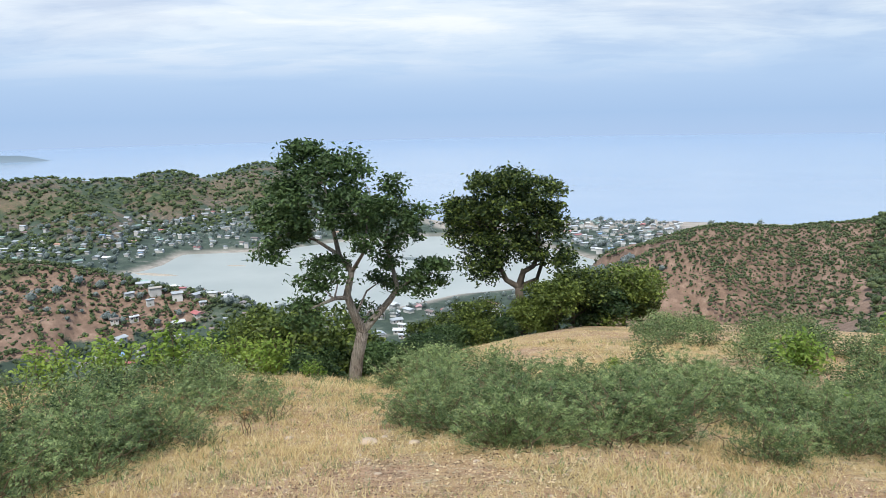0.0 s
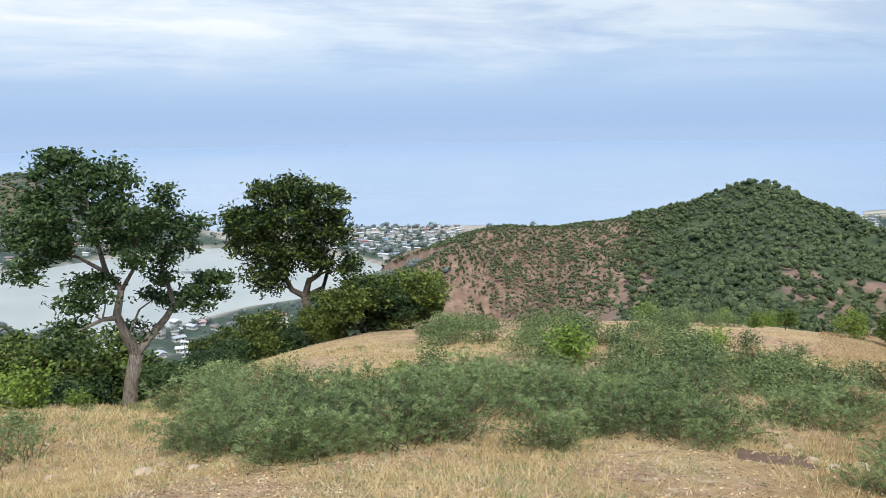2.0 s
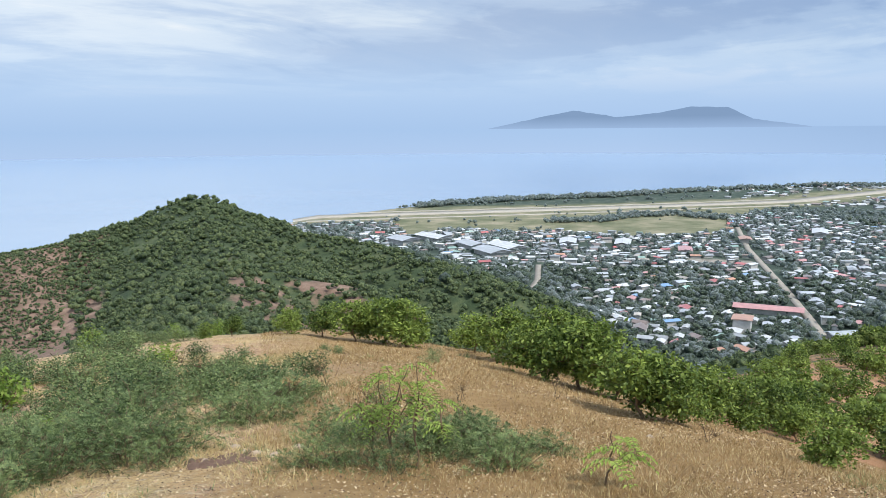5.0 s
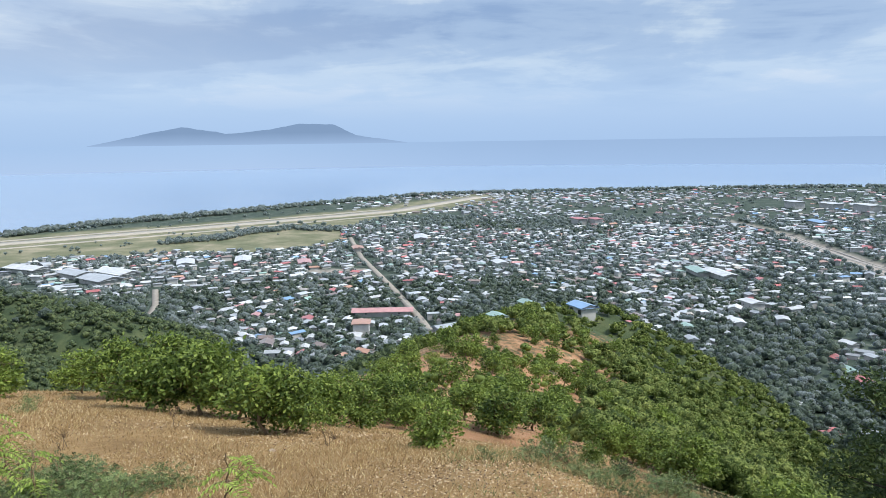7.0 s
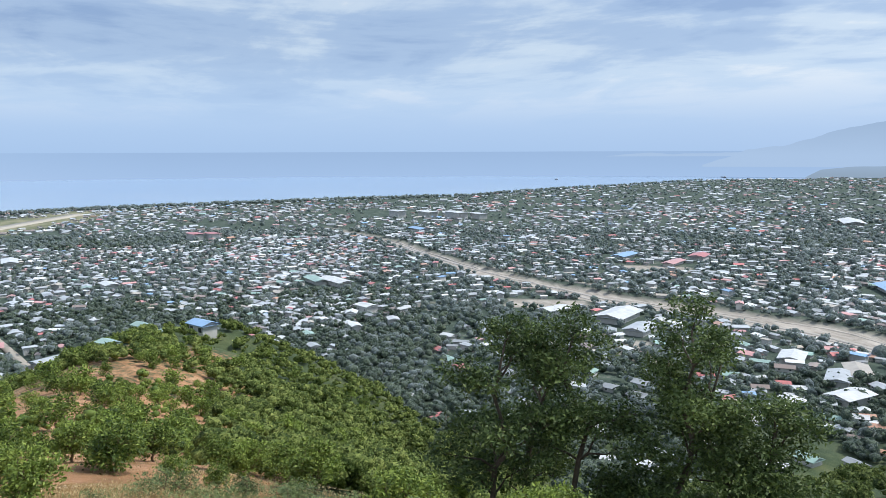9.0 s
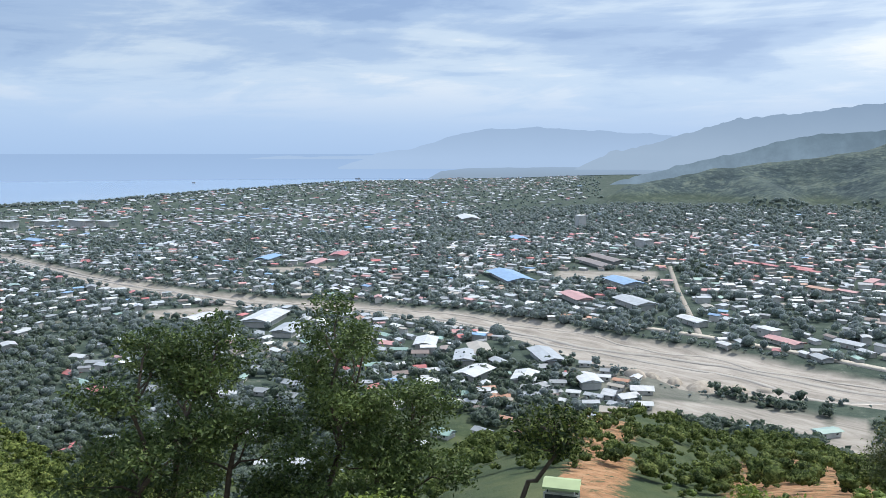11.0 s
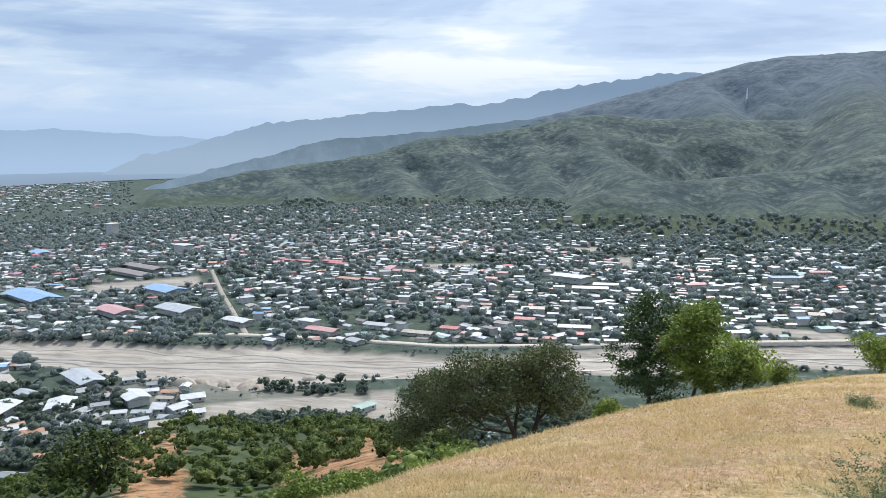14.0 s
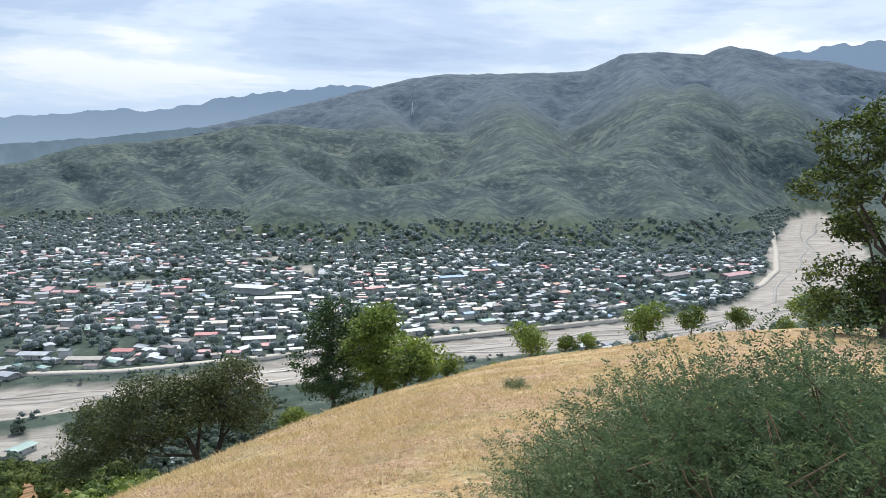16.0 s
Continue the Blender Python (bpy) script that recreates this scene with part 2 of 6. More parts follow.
c = k.mix(k.ramp(k.math("ADD", zb, k.math("MULTIPLY", ragged, k.ramp(zb, [(0.0, 0.0), (0.2, 1.0)]))), [(0.25, 0.0), (0.65, 0.92)]), c, soil)
c = k.mix(zg, c, sand)
ochre = k.ramp(k.noise(0.35, 8, 0.7), [(0.3, (0.19, 0.12, 0.06)), (0.5, (0.37, 0.20, 0.105)), (0.68, (0.50, 0.32, 0.19))])
c = k.mix(zr, c, k.mix(ya, dry, brown))
c = k.mix(k.ramp(k.math("ADD", za, k.math("MULTIPLY", k.math("MULTIPLY", k.math("SUBTRACT", k.noise(0.6, 8, 0.75), 0.5), 2.4), k.ramp(za, [(0.0, 0.0), (0.2, 1.0)]))), [(0.28, 0.0), (0.6, 1.0)]), c, ochre)
relief = k.math("ADD", k.math("ADD", k.math("MULTIPLY", k.noise(2.5, 8, 0.7), 0.14), k.math("MULTIPLY", k.noise(7.0, 8, 0.75), 0.10)), k.math("MULTIPLY", k.noise(0.15, 6, 0.7), 0.2))
relief = k.math("ADD", relief, k.math("MULTIPLY", k.math("MULTIPLY", k.noise(0.02, 5, 0.55), 13.0), yb))
k.colour(c).bump(relief, 0.8, 1.0)
M["earth"] = k.m

k = Mat("sea_water", 0.16, 0.5)
k.colour(k.ramp(k.noise(0.004, 5), [(0.3, (0.24, 0.35, 0.51)), (0.7, (0.28, 0.385, 0.535))])).bump(k.noise(0.25, 6, 0.6), 0.25, 0.3)
M["sea"] = k.m
k = Mat("lagoon_water", 0.3, 0.5)
k.colour(k.ramp(k.noise(0.012, 5), [(0.35, (0.30, 0.345, 0.335)), (0.7, (0.38, 0.42, 0.405))])).bump(k.noise(0.5, 5, 0.6), 0.10, 0.05)
M["lagoon"] = k.m


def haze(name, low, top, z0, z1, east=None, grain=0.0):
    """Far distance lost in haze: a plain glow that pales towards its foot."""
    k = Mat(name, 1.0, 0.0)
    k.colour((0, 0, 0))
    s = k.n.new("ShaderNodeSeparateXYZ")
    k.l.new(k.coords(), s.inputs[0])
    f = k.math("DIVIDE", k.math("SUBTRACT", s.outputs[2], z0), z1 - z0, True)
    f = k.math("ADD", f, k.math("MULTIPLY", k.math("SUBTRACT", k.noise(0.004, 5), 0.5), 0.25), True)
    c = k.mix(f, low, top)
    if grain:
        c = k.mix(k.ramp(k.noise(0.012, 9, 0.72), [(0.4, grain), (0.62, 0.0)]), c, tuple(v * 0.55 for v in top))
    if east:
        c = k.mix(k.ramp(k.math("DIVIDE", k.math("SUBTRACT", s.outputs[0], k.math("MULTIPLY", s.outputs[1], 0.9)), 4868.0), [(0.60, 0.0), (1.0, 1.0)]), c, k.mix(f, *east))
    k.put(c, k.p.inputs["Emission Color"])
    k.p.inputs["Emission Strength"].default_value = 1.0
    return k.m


# Emission in haze colours stands in for light scattered by the air.
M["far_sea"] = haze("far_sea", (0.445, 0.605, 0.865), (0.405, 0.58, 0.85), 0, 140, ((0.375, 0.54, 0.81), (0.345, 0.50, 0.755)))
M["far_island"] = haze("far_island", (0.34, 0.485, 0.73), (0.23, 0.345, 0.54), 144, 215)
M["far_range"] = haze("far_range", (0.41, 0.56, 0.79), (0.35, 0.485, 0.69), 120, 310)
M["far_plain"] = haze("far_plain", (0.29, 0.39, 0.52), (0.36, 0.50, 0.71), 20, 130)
M["hazy_hill"] = haze("hazy_hill", (0.245, 0.345, 0.45), (0.165, 0.245, 0.32), 90, 260, None, 0.35)
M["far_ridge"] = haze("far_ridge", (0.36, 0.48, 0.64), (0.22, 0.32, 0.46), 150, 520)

k = Mat("bark", 0.92, 0.15)
ridges = k.noise(26.0, 7, 0.7, k.squeeze((1.0, 1.0, 0.22)), 0.8)
k.colour(k.mix(k.ramp(k.noise(2.0, 5), [(0.4, 0.0), (0.65, 0.6)]), k.ramp(ridges, [(0.36, (0.05, 0.042, 0.036)), (0.5, (0.17, 0.145, 0.125)), (0.66, (0.33, 0.295, 0.26))]), (0.21, 0.20, 0.17))).bump(ridges, 0.9, 0.05)
M["bark"] = k.m
M["bark_dark"] = plain("bark_dark", (0.09, 0.075, 0.06), 0.9, 0.5, 7.0)
M["twig"] = plain("twig", (0.17, 0.12, 0.075), 0.85, 0.4, 6.0)
M["leaf_tree"] = leaf_mat("leaf_tree", (0.012, 0.030, 0.014), (0.034, 0.070, 0.028), (0.10, 0.165, 0.052), 0.22)
M["leaf_dark"] = leaf_mat("leaf_dark", (0.010, 0.022, 0.008), (0.038, 0.072, 0.020), (0.24, 0.31, 0.065), 0.25)
M["leaf_slim"] = leaf_mat("leaf_slim", (0.014, 0.034, 0.015), (0.052, 0.096, 0.034), (0.18, 0.25, 0.075), 0.25)
# Glowing haze colour for the western headland.
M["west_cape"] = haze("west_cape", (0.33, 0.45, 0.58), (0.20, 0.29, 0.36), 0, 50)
M["leaf_bush"] = leaf_mat("leaf_bush", (0.014, 0.034, 0.014), (0.088, 0.150, 0.055), (0.31, 0.395, 0.16), 0.18)
# leaf_bush retoned: the near bush's backlit look is put into the colour.
M["leaf_backlit"] = leaf_mat("leaf_backlit", (0.028, 0.062, 0.032), (0.096, 0.158, 0.074), (0.25, 0.32, 0.15), 0.28)
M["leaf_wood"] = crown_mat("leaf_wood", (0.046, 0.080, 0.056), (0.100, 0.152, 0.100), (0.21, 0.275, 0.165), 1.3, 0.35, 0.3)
M["leaf_thorn"] = leaf_mat("leaf_thorn", (0.026, 0.042, 0.018), (0.086, 0.114, 0.046), (0.24, 0.275, 0.115), 0.28)
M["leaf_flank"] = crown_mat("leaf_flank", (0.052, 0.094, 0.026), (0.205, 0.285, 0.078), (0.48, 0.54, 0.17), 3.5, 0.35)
M["leaf_bright"] = leaf_mat("leaf_bright", (0.09, 0.17, 0.03), (0.18, 0.29, 0.05), (0.34, 0.44, 0.09), 0.35)
M["leaf_lime"] = leaf_mat("leaf_lime", (0.16, 0.26, 0.05), (0.27, 0.38, 0.08), (0.42, 0.52, 0.13), 0.35)
M["leaf_slope"] = leaf_mat("leaf_slope", (0.024, 0.050, 0.012), (0.11, 0.185, 0.036), (0.36, 0.46, 0.10), 0.3)
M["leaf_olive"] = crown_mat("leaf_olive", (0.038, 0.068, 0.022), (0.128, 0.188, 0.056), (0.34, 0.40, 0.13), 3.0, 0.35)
# Pale bluish foliage: haze over the plain put into the leaf colour.
M["leaf_hazy"] = crown_mat("leaf_hazy", (0.125, 0.182, 0.165), (0.225, 0.295, 0.255), (0.36, 0.43, 0.35), 1.0, 0.5, 0.9)
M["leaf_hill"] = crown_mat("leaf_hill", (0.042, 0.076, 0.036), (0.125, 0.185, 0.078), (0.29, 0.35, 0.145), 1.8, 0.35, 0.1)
M["straw"] = leaf_mat("straw", (0.38, 0.26, 0.11), (0.70, 0.56, 0.27), (0.88, 0.77, 0.50), 0.4)
M["straw_red"] = leaf_mat("straw_red", (0.24, 0.15, 0.065), (0.40, 0.27, 0.12), (0.54, 0.41, 0.22), 0.35)
M["dead_leaf"] = leaf_mat("dead_leaf", (0.38, 0.24, 0.13), (0.62, 0.47, 0.29), (0.80, 0.68, 0.46), 0.2)
M["stone"] = plain("stone", (0.36, 0.29, 0.22), 0.85, 0.4, 5.0)
M["slate"] = plain("slate", (0.125, 0.082, 0.062), 0.9, 0.5, 5.0, spec=0.15)
# Sheen on walls and roofs lends the town the same haze veil.
M["wall"] = plain("wall_paint", (0.50, 0.50, 0.49), 0.85, 0.3, 0.25, sheen=0.3)
M["tower"] = plain("tower_steel", (0.72, 0.73, 0.74), 0.5, 0.15, 0.6)
ROOFS = [("zinc", (0.43, 0.47, 0.51)), ("pale", (0.62, 0.65, 0.67)), ("grey", (0.29, 0.315, 0.34)), ("rust", (0.22, 0.165, 0.14)),
         ("red", (0.50, 0.13, 0.12)), ("pink", (0.56, 0.28, 0.27)), ("blue", (0.22, 0.40, 0.66)), ("green", (0.27, 0.42, 0.37)),
         ("orange", (0.50, 0.26, 0.16)), ("sand", (0.42, 0.38, 0.32))]
ROOF_ODDS = [30, 26, 15, 9, 4, 4, 2, 4, 2, 4]
for n, c in ROOFS:
    M["roof_" + n] = plain("roof_" + n, c, 0.5, 0.3, 0.2, spec=0.5, sheen=0.3)
M["roof_lime"] = plain("roof_lime", (0.42, 0.52, 0.30), 0.5, 0.2, 0.4)
M["asphalt"] = plain("road_surface", (0.33, 0.31, 0.28), 0.9, 0.25, 0.3)
M["runway"] = plain("runway_surface", (0.40, 0.38, 0.34), 0.9, 0.25, 0.1)
M["concrete"] = plain("concrete", (0.48, 0.45, 0.40), 0.85, 0.3, 0.5)
M["glass"] = plain("window_dark", (0.05, 0.055, 0.06), 0.25, 0.3, 0.4)
M["hull"] = plain("boat_paint", (0.15, 0.16, 0.18), 0.5, 0.3, 0.5)
M["channel"] = plain("channel_water", (0.37, 0.345, 0.315), 0.35, 0.3, 0.05, spec=0.4)

# ---- the land ----


def xy(az, r):
    a = np.radians(az)
    return np.sin(a) * r, np.cos(a) * r


def vnoise(x, y, seed=0):
    """Smooth value noise, 0 to 1."""
    xi, yi = np.floor(x).astype(np.int64), np.floor(y).astype(np.int64)
    fx, fy = x - xi, y - yi
    fx, fy = fx * fx * (3 - 2 * fx), fy * fy * (3 - 2 * fy)

    def h(i, j):
        n = (i * 374761393 + j * 668265263 + seed * 974711) & 0x7FFFFFFF
        n = ((n ^ (n >> 13)) * 1274126177) & 0x7FFFFFFF
        return ((n ^ (n >> 16)) & 0xFFFF) / 65535.0

    return (h(xi, yi) * (1 - fx) + h(xi + 1, yi) * fx) * (1 - fy) + (h(xi, yi + 1) * (1 - fx) + h(xi + 1, yi + 1) * fx) * fy


def fbm(x, y, scale, octaves=4, seed=0):
    """Fractal noise, about -0.5 to 0.5."""
    total, amp, norm = 0.0, 1.0, 0.0
    for o in range(octaves):
        total = total + amp * vnoise(x / scale + 17.3 * o, y / scale - 9.1 * o, seed + o)
        norm += amp
        amp *= 0.5
        scale *= 0.5
    return total / norm - 0.5


def step(v, a, b):
    t = np.clip((v - a) / (b - a), 0, 1)
    return t * t * (3 - 2 * t)


def bearing(x, y):
    return (np.degrees(np.arctan2(x, y)) + 130) % 360 - 130, np.hypot(x, y)


# the brow of the home hill: bearing, fall to it in degrees, distance
BROW = np.array([(-130, 12, 45), (-60, 15, 40), (-31, 16.5, 26), (-20, 17.2, 21), (-7, 18.9, 18.5), (2, 17, 26), (10, 15.4, 36), (20, 15, 40),
                 (34, 14.5, 42), (45, 14.6, 42), (52, 15.6, 38), (60, 17, 34), (69, 19.4, 28), (76, 20.8, 25), (82, 21.4, 24), (90, 22.4, 22), (98, 23.9, 18),
                 (106, 25.5, 13), (115, 27, 11), (140, 27.5, 11), (152, 25.5, 11), (160, 23.5, 11), (166, 21.8, 14), (175, 19.5, 21), (185, 17, 35),
                 (197, 14.4, 50), (210, 12, 55), (219, 10.8, 60), (230, 12, 45)])
# the shore: bearing, distance
SHORE = np.array([(-130, 5200), (-70, 2600), (-45, 1800), (-31, 1650), (-14, 1600), (-6, 1350), (-1, 1125), (0, 1100), (25, 1095), (34, 1160), (42, 1260), (53, 1530),
                  (58, 1625), (67, 1770), (81, 2190), (87, 2260), (99, 2405), (112, 2640), (122.6, 3450), (127, 4050), (131, 4480), (134.5, 4560), (136, 4850), (140, 6000), (230, 6000)])


def line(*rows):
    """Bearing, distance, height -> points."""
    return np.array([(*xy(a, r), z) for a, r, z in rows])


# ridges: their crest lines, the slope of their sides, how broken they are
RIDGES = [
    (line((-34, 630, 56), (-29.8, 620, 53), (-27.9, 615, 51), (-25.9, 605, 48), (-23.9, 600, 42), (-22, 590, 34), (-19.6, 585, 29), (-17.4, 575, 25), (-15.1, 560, 20)), 0.36, 9),
    (line((-36, 1380, 66), (-29.3, 1380, 62), (-25.7, 1380, 62), (-24.4, 1390, 55), (-21.6, 1390, 53), (-20.1, 1390, 61), (-18.6, 1390, 63), (-16.8, 1400, 49), (-15.3, 1410, 55), (-14.1, 1420, 66), (-12.9, 1420, 71), (-11.8, 1430, 66), (-11, 1430, 57), (-9, 1430, 40), (-6, 1350, 12)), 0.22, 14),
    (line((-20, 1390, 60), (-19, 1200, 30), (-18, 1080, 12)), 0.34, 10),
    (line((-13, 1420, 66), (-13, 1200, 30), (-12.5, 1060, 10)), 0.34, 10),
    (line((-27, 1385, 60), (-25, 1150, 34), (-24, 960, 12)), 0.34, 10),
    (line((-5.5, 1230, 20), (-2, 1240, 37), (-0.3, 1220, 18)), 0.40, 6),
    (line((11.4, 545, 31), (13, 560, 37), (15, 575, 44), (16.9, 585, 55), (18.75, 610, 62), (20.6, 630, 62), (24.2, 650, 58), (25.9, 660, 60), (29, 690, 62), (30.3, 700, 64), (32.4, 710, 69), (33.8, 715, 71), (34.85, 720, 78),
          (36.1, 725, 86), (37.3, 730, 89.5), (38.1, 730, 89), (39.2, 725, 83), (40.2, 720, 74), (41.2, 710, 67), (42.5, 700, 64), (44.7, 680, 59), (47.1, 650, 58), (49.1, 620, 57), (51, 590, 56), (54.9, 530, 53), (58.6, 480, 50), (61, 450, 38), (63, 430, 24)), 0.34, 12),
    (line((37.7, 730, 88), (39.8, 500, 72), (38, 350, 74), (36, 200, 88), (35, 120, 108)), 0.40, 10),
    (line((40, 480, 70), (45, 440, 66), (47.1, 425, 66), (50.8, 400, 58), (55, 370, 42)), 0.45, 7),
    (line((26, 640, 60), (27, 560, 44), (29, 460, 26)), 0.40, 8),
    (line((32.4, 700, 68), (32.5, 600, 48), (33, 480, 36)), 0.42, 9),
    (line((78, 30, 138.5), (80, 60, 130), (84, 110, 120), (90, 180, 111), (95, 186, 109), (99, 192, 101), (105, 200, 88), (109, 205, 75), (113, 230, 55)), 0.42, 5),
    (line((170, 30, 135), (168, 55, 127), (164, 105, 110), (160, 190, 84), (157, 290, 52)), 0.45, 6),
    (line((142, 45, 124), (145, 70, 119), (147, 115, 108), (149, 175, 92), (152, 240, 70), (155, 320, 40)), 0.42, 6),
    (line((205, 70, 130), (215, 200, 104), (225, 420, 70)), 0.45, 8),
    # the range over the far bank
    (line((145, 2050, 8), (146.2, 2150, 14), (148.7, 2150, 66), (152, 2250, 86), (154.4, 2300, 109), (156, 2320, 114), (158.5, 2350, 130), (160.8, 2360, 140), (162.4, 2370, 151), (164, 2380, 163), (165.3, 2400, 183), (167, 2400, 202), (168.6, 2410, 211), (171.2, 2420, 215),
          (174.5, 2430, 237), (177.2, 2450, 263), (180.4, 2480, 272), (183.6, 2500, 253), (186.9, 2520, 261), (188.9, 2550, 249), (193, 2650, 250)), 0.36, 40),
    (line((177, 1400, 40), (179.4, 1450, 78), (182.7, 1520, 95), (185.2, 1570, 99), (189.3, 1600, 109), (193.4, 1650, 119), (197.3, 1700, 144), (199.7, 1750, 159), (202.7, 1800, 168), (204.9, 1850, 183), (206.3, 2050, 234), (207.4, 2150, 265), (209, 2700, 400)), 0.40, 30),
    (line((207.4, 2150, 265), (209.2, 2100, 232), (210.9, 1950, 182), (213.3, 1750, 122), (215.3, 1600, 84)), 0.42, 26),
    (line((168.6, 2410, 205), (171, 2100, 110), (172, 1850, 45)), 0.42, 22),
    (line((164, 2380, 158), (165.5, 2100, 92), (166.5, 1880, 40)), 0.42, 20),
    (line((156, 2320, 110), (158, 2080, 72), (159.5, 1880, 35)), 0.40, 20),
    (line((178, 2450, 258), (180, 2080, 140), (182, 1850, 105)), 0.42, 26),
    (line((174.5, 2430, 230), (175.5, 2100, 125), (176, 1820, 45)), 0.42, 24),
    (line((198, 1700, 142), (200, 1450, 75), (202, 1250, 30)), 0.40, 18),
    (line((193.4, 1650, 115), (194.5, 1420, 66), (195, 1260, 25)), 0.40, 16),
    (line((189.3, 1600, 105), (189.5, 1400, 55), (189, 1260, 25)), 0.40, 18),
    (line((184, 1550, 92), (184, 1380, 52), (183.5, 1250, 24)), 0.40, 16),
    (line((204.9, 1850, 178), (206.5, 1600, 105), (208, 1380, 40)), 0.42, 20),
    # the high ridge behind it
    (line((166, 3250, 150), (170, 3300, 235), (174, 3320, 287), (178.8, 3350, 352), (182.8, 3380, 413), (186, 3400, 461), (189.3, 3420, 509), (192.1, 3430, 531), (194.9, 3440, 528), (198.8, 3450, 530), (201.4, 3460, 535), (202.9, 3480, 569), (204, 3490, 603),
          (206.2, 3520, 614), (209.6, 3570, 599), (211, 3600, 638), (213, 3600, 607), (214, 3600, 585), (215, 3600, 571), (217.6, 3600, 548), (222, 3650, 470), (235, 3600, 420)), 0.42, 60),
    (line((186, 3400, 455), (187, 2950, 340), (188, 2650, 250)), 0.45, 40),
    (line((194.9, 3440, 522), (196, 2900, 380), (197, 2300, 240), (197.5, 1900, 165)), 0.45, 40),
    (line((205.2, 3500, 606), (206, 2900, 430), (207, 2400, 320)), 0.50, 45),
    (line((211, 3600, 630), (213, 3000, 430), (214, 2500, 300), (214.5, 2150, 150)), 0.50, 45),
    (line((221, 1500, 120), (224, 2200, 260), (222, 3000, 400)), 0.5, 40),
]
# the river: points along its middle and half its width
RIVER = np.array([(1500, -305, 8), (1389, -330, 9), (1226, -358, 13), (1024, -358, 15), (882, -366, 17), (737, -400, 20), (676, -414, 22), (589, -462, 24), (484, -503, 29), (375, -510, 31), (299, -500, 42), (228, -498, 50),
                  (162, -514, 35), (112, -520, 26), (7, -549, 32), (-93, -586, 28), (-161, -596, 31), (-240, -616, 34), (-345, -618, 38), (-503, -695, 48), (-673, -885, 62),
                  (-870, -1155, 66), (-1115, -1475, 58), (-1230, -1640, 20)], float)


def along(x, y, pts):
    """Distance to a broken line and the third value there."""
    best, val = np.full(np.shape(x), 1e9), np.zeros(np.shape(x))
    for (ax, ay, az_), (bx, by, bz) in zip(pts[:-1], pts[1:]):
        ux, uy = bx - ax, by - ay
        t = np.clip(((x - ax) * ux + (y - ay) * uy) / (ux * ux + uy * uy), 0, 1)
        d = np.hypot(x - ax - t * ux, y - ay - t * uy)
        near = d < best
        best = np.where(near, d, best)
        val = np.where(near, az_ + t * (bz - az_), val)
    return best, val


# open plots in the plain: bearing, distance, half width across and along the bearing
PLOTS = ((74.6, 893, 34, 16), (125.1, 1004, 44, 22), (169.1, 980, 36, 22), (178.6, 1128, 26, 24), (181.6, 1014, 9, 50), (156.7, 452, 46, 19), (193.3, 676, 34, 16), (117.6, 750, 40, 22), (147.4, 930, 60, 34), (163.8, 436, 9, 40))


def open_plot(x, y):
    """Below 1 on the open plots."""
    best = np.full(np.shape(x), 9.0)
    for az, r, a, b in PLOTS:
        cx, cy = xy(az, r)
        s, c = math.sin(radians(az)), math.cos(radians(az))
        best = np.minimum(best, np.maximum(np.abs((x - cx) * c - (y - cy) * s) / a, np.abs((x - cx) * s + (y - cy) * c) / b))
    return best


LAGOON = np.array([(-305, 742), (-295, 768), (-285, 803), (-284, 856), (-242, 862), (-205, 865), (-123, 921), (-58, 955), (11, 951), (77, 900), (130, 830), (150, 780), (153, 752), (130, 697),
                   (70, 665), (12, 641), (-40, 600), (-80, 581), (-119, 603), (-165, 627), (-196, 655), (-241, 691), (-284, 724)], float)
# open ground of the airfield
AIRFIELD = np.array([(830, 900), (912, 849), (954, 774), (880, 690), (841, 644), (940, 637), (954, 566), (988, 505), (1009, 394), (1050, 320), (1146, 304), (1300, 354), (1536, 302), (1750, 225),
                     (1800, 290), (1400, 600), (1240, 800), (1100, 950), (880, 980)], float)
# thick woods in the plain: bearing, distance, half width across and along the bearing
WOODS = ((86, 1330, 90, 75), (92.5, 1265, 70, 50), (86.8, 770, 45, 50), (100, 590, 55, 45), (105, 575, 60, 60), (109.2, 640, 55, 45), (113, 665, 60, 48), (117.3, 715, 38, 34),
         (104, 515, 90, 60), (108, 490, 80, 60), (136, 1330, 90, 60), (57, 690, 75, 160), (131.5, 1180, 50, 30), (153.5, 960, 30, 80), (172.5, 1010, 60, 50), (181, 1080, 70, 60), (188, 1130, 90, 50), (199, 1080, 80, 50))


def enclosed(x, y, poly):
    """Inside a closed outline."""
    hit = np.zeros(np.shape(x), bool)
    for (ax, ay), (bx, by) in zip(poly, np.roll(poly, -1, 0)):
        if ay != by:
            hit ^= ((ay > y) != (by > y)) & (x < (bx - ax) * (y - ay) / (by - ay) + ax)
    return hit


def rim(x, y, poly):
    """Metres to a closed outline, below 0 inside."""
    loop = np.column_stack([np.vstack([poly, poly[:1]]), np.zeros(len(poly) + 1)])
    return along(x, y, loop)[0] * np.where(enclosed(x, y, poly), -1, 1)


def lagoon_in(x, y):
    """Below 1 inside the lagoon."""
    x, y = np.asarray(x, float), np.asarray(y, float)
    out = np.full(x.shape, 9.0)
    near = (np.abs(x + 90) < 560) & (np.abs(y - 760) < 520)
    out[near] = 1 + rim(x[near], y[near], LAGOON) / 180 + 0.05 * fbm(x[near], y[near], 60, 3, 40)
    return out


def wooded(x, y):
    """Below 1 in the thick woods of the plain."""
    best = np.full(np.shape(x), 9.0)
    for az, r, a, b in WOODS:
        cx, cy = xy(az, r)
        s, c = math.sin(radians(az)), math.cos(radians(az))
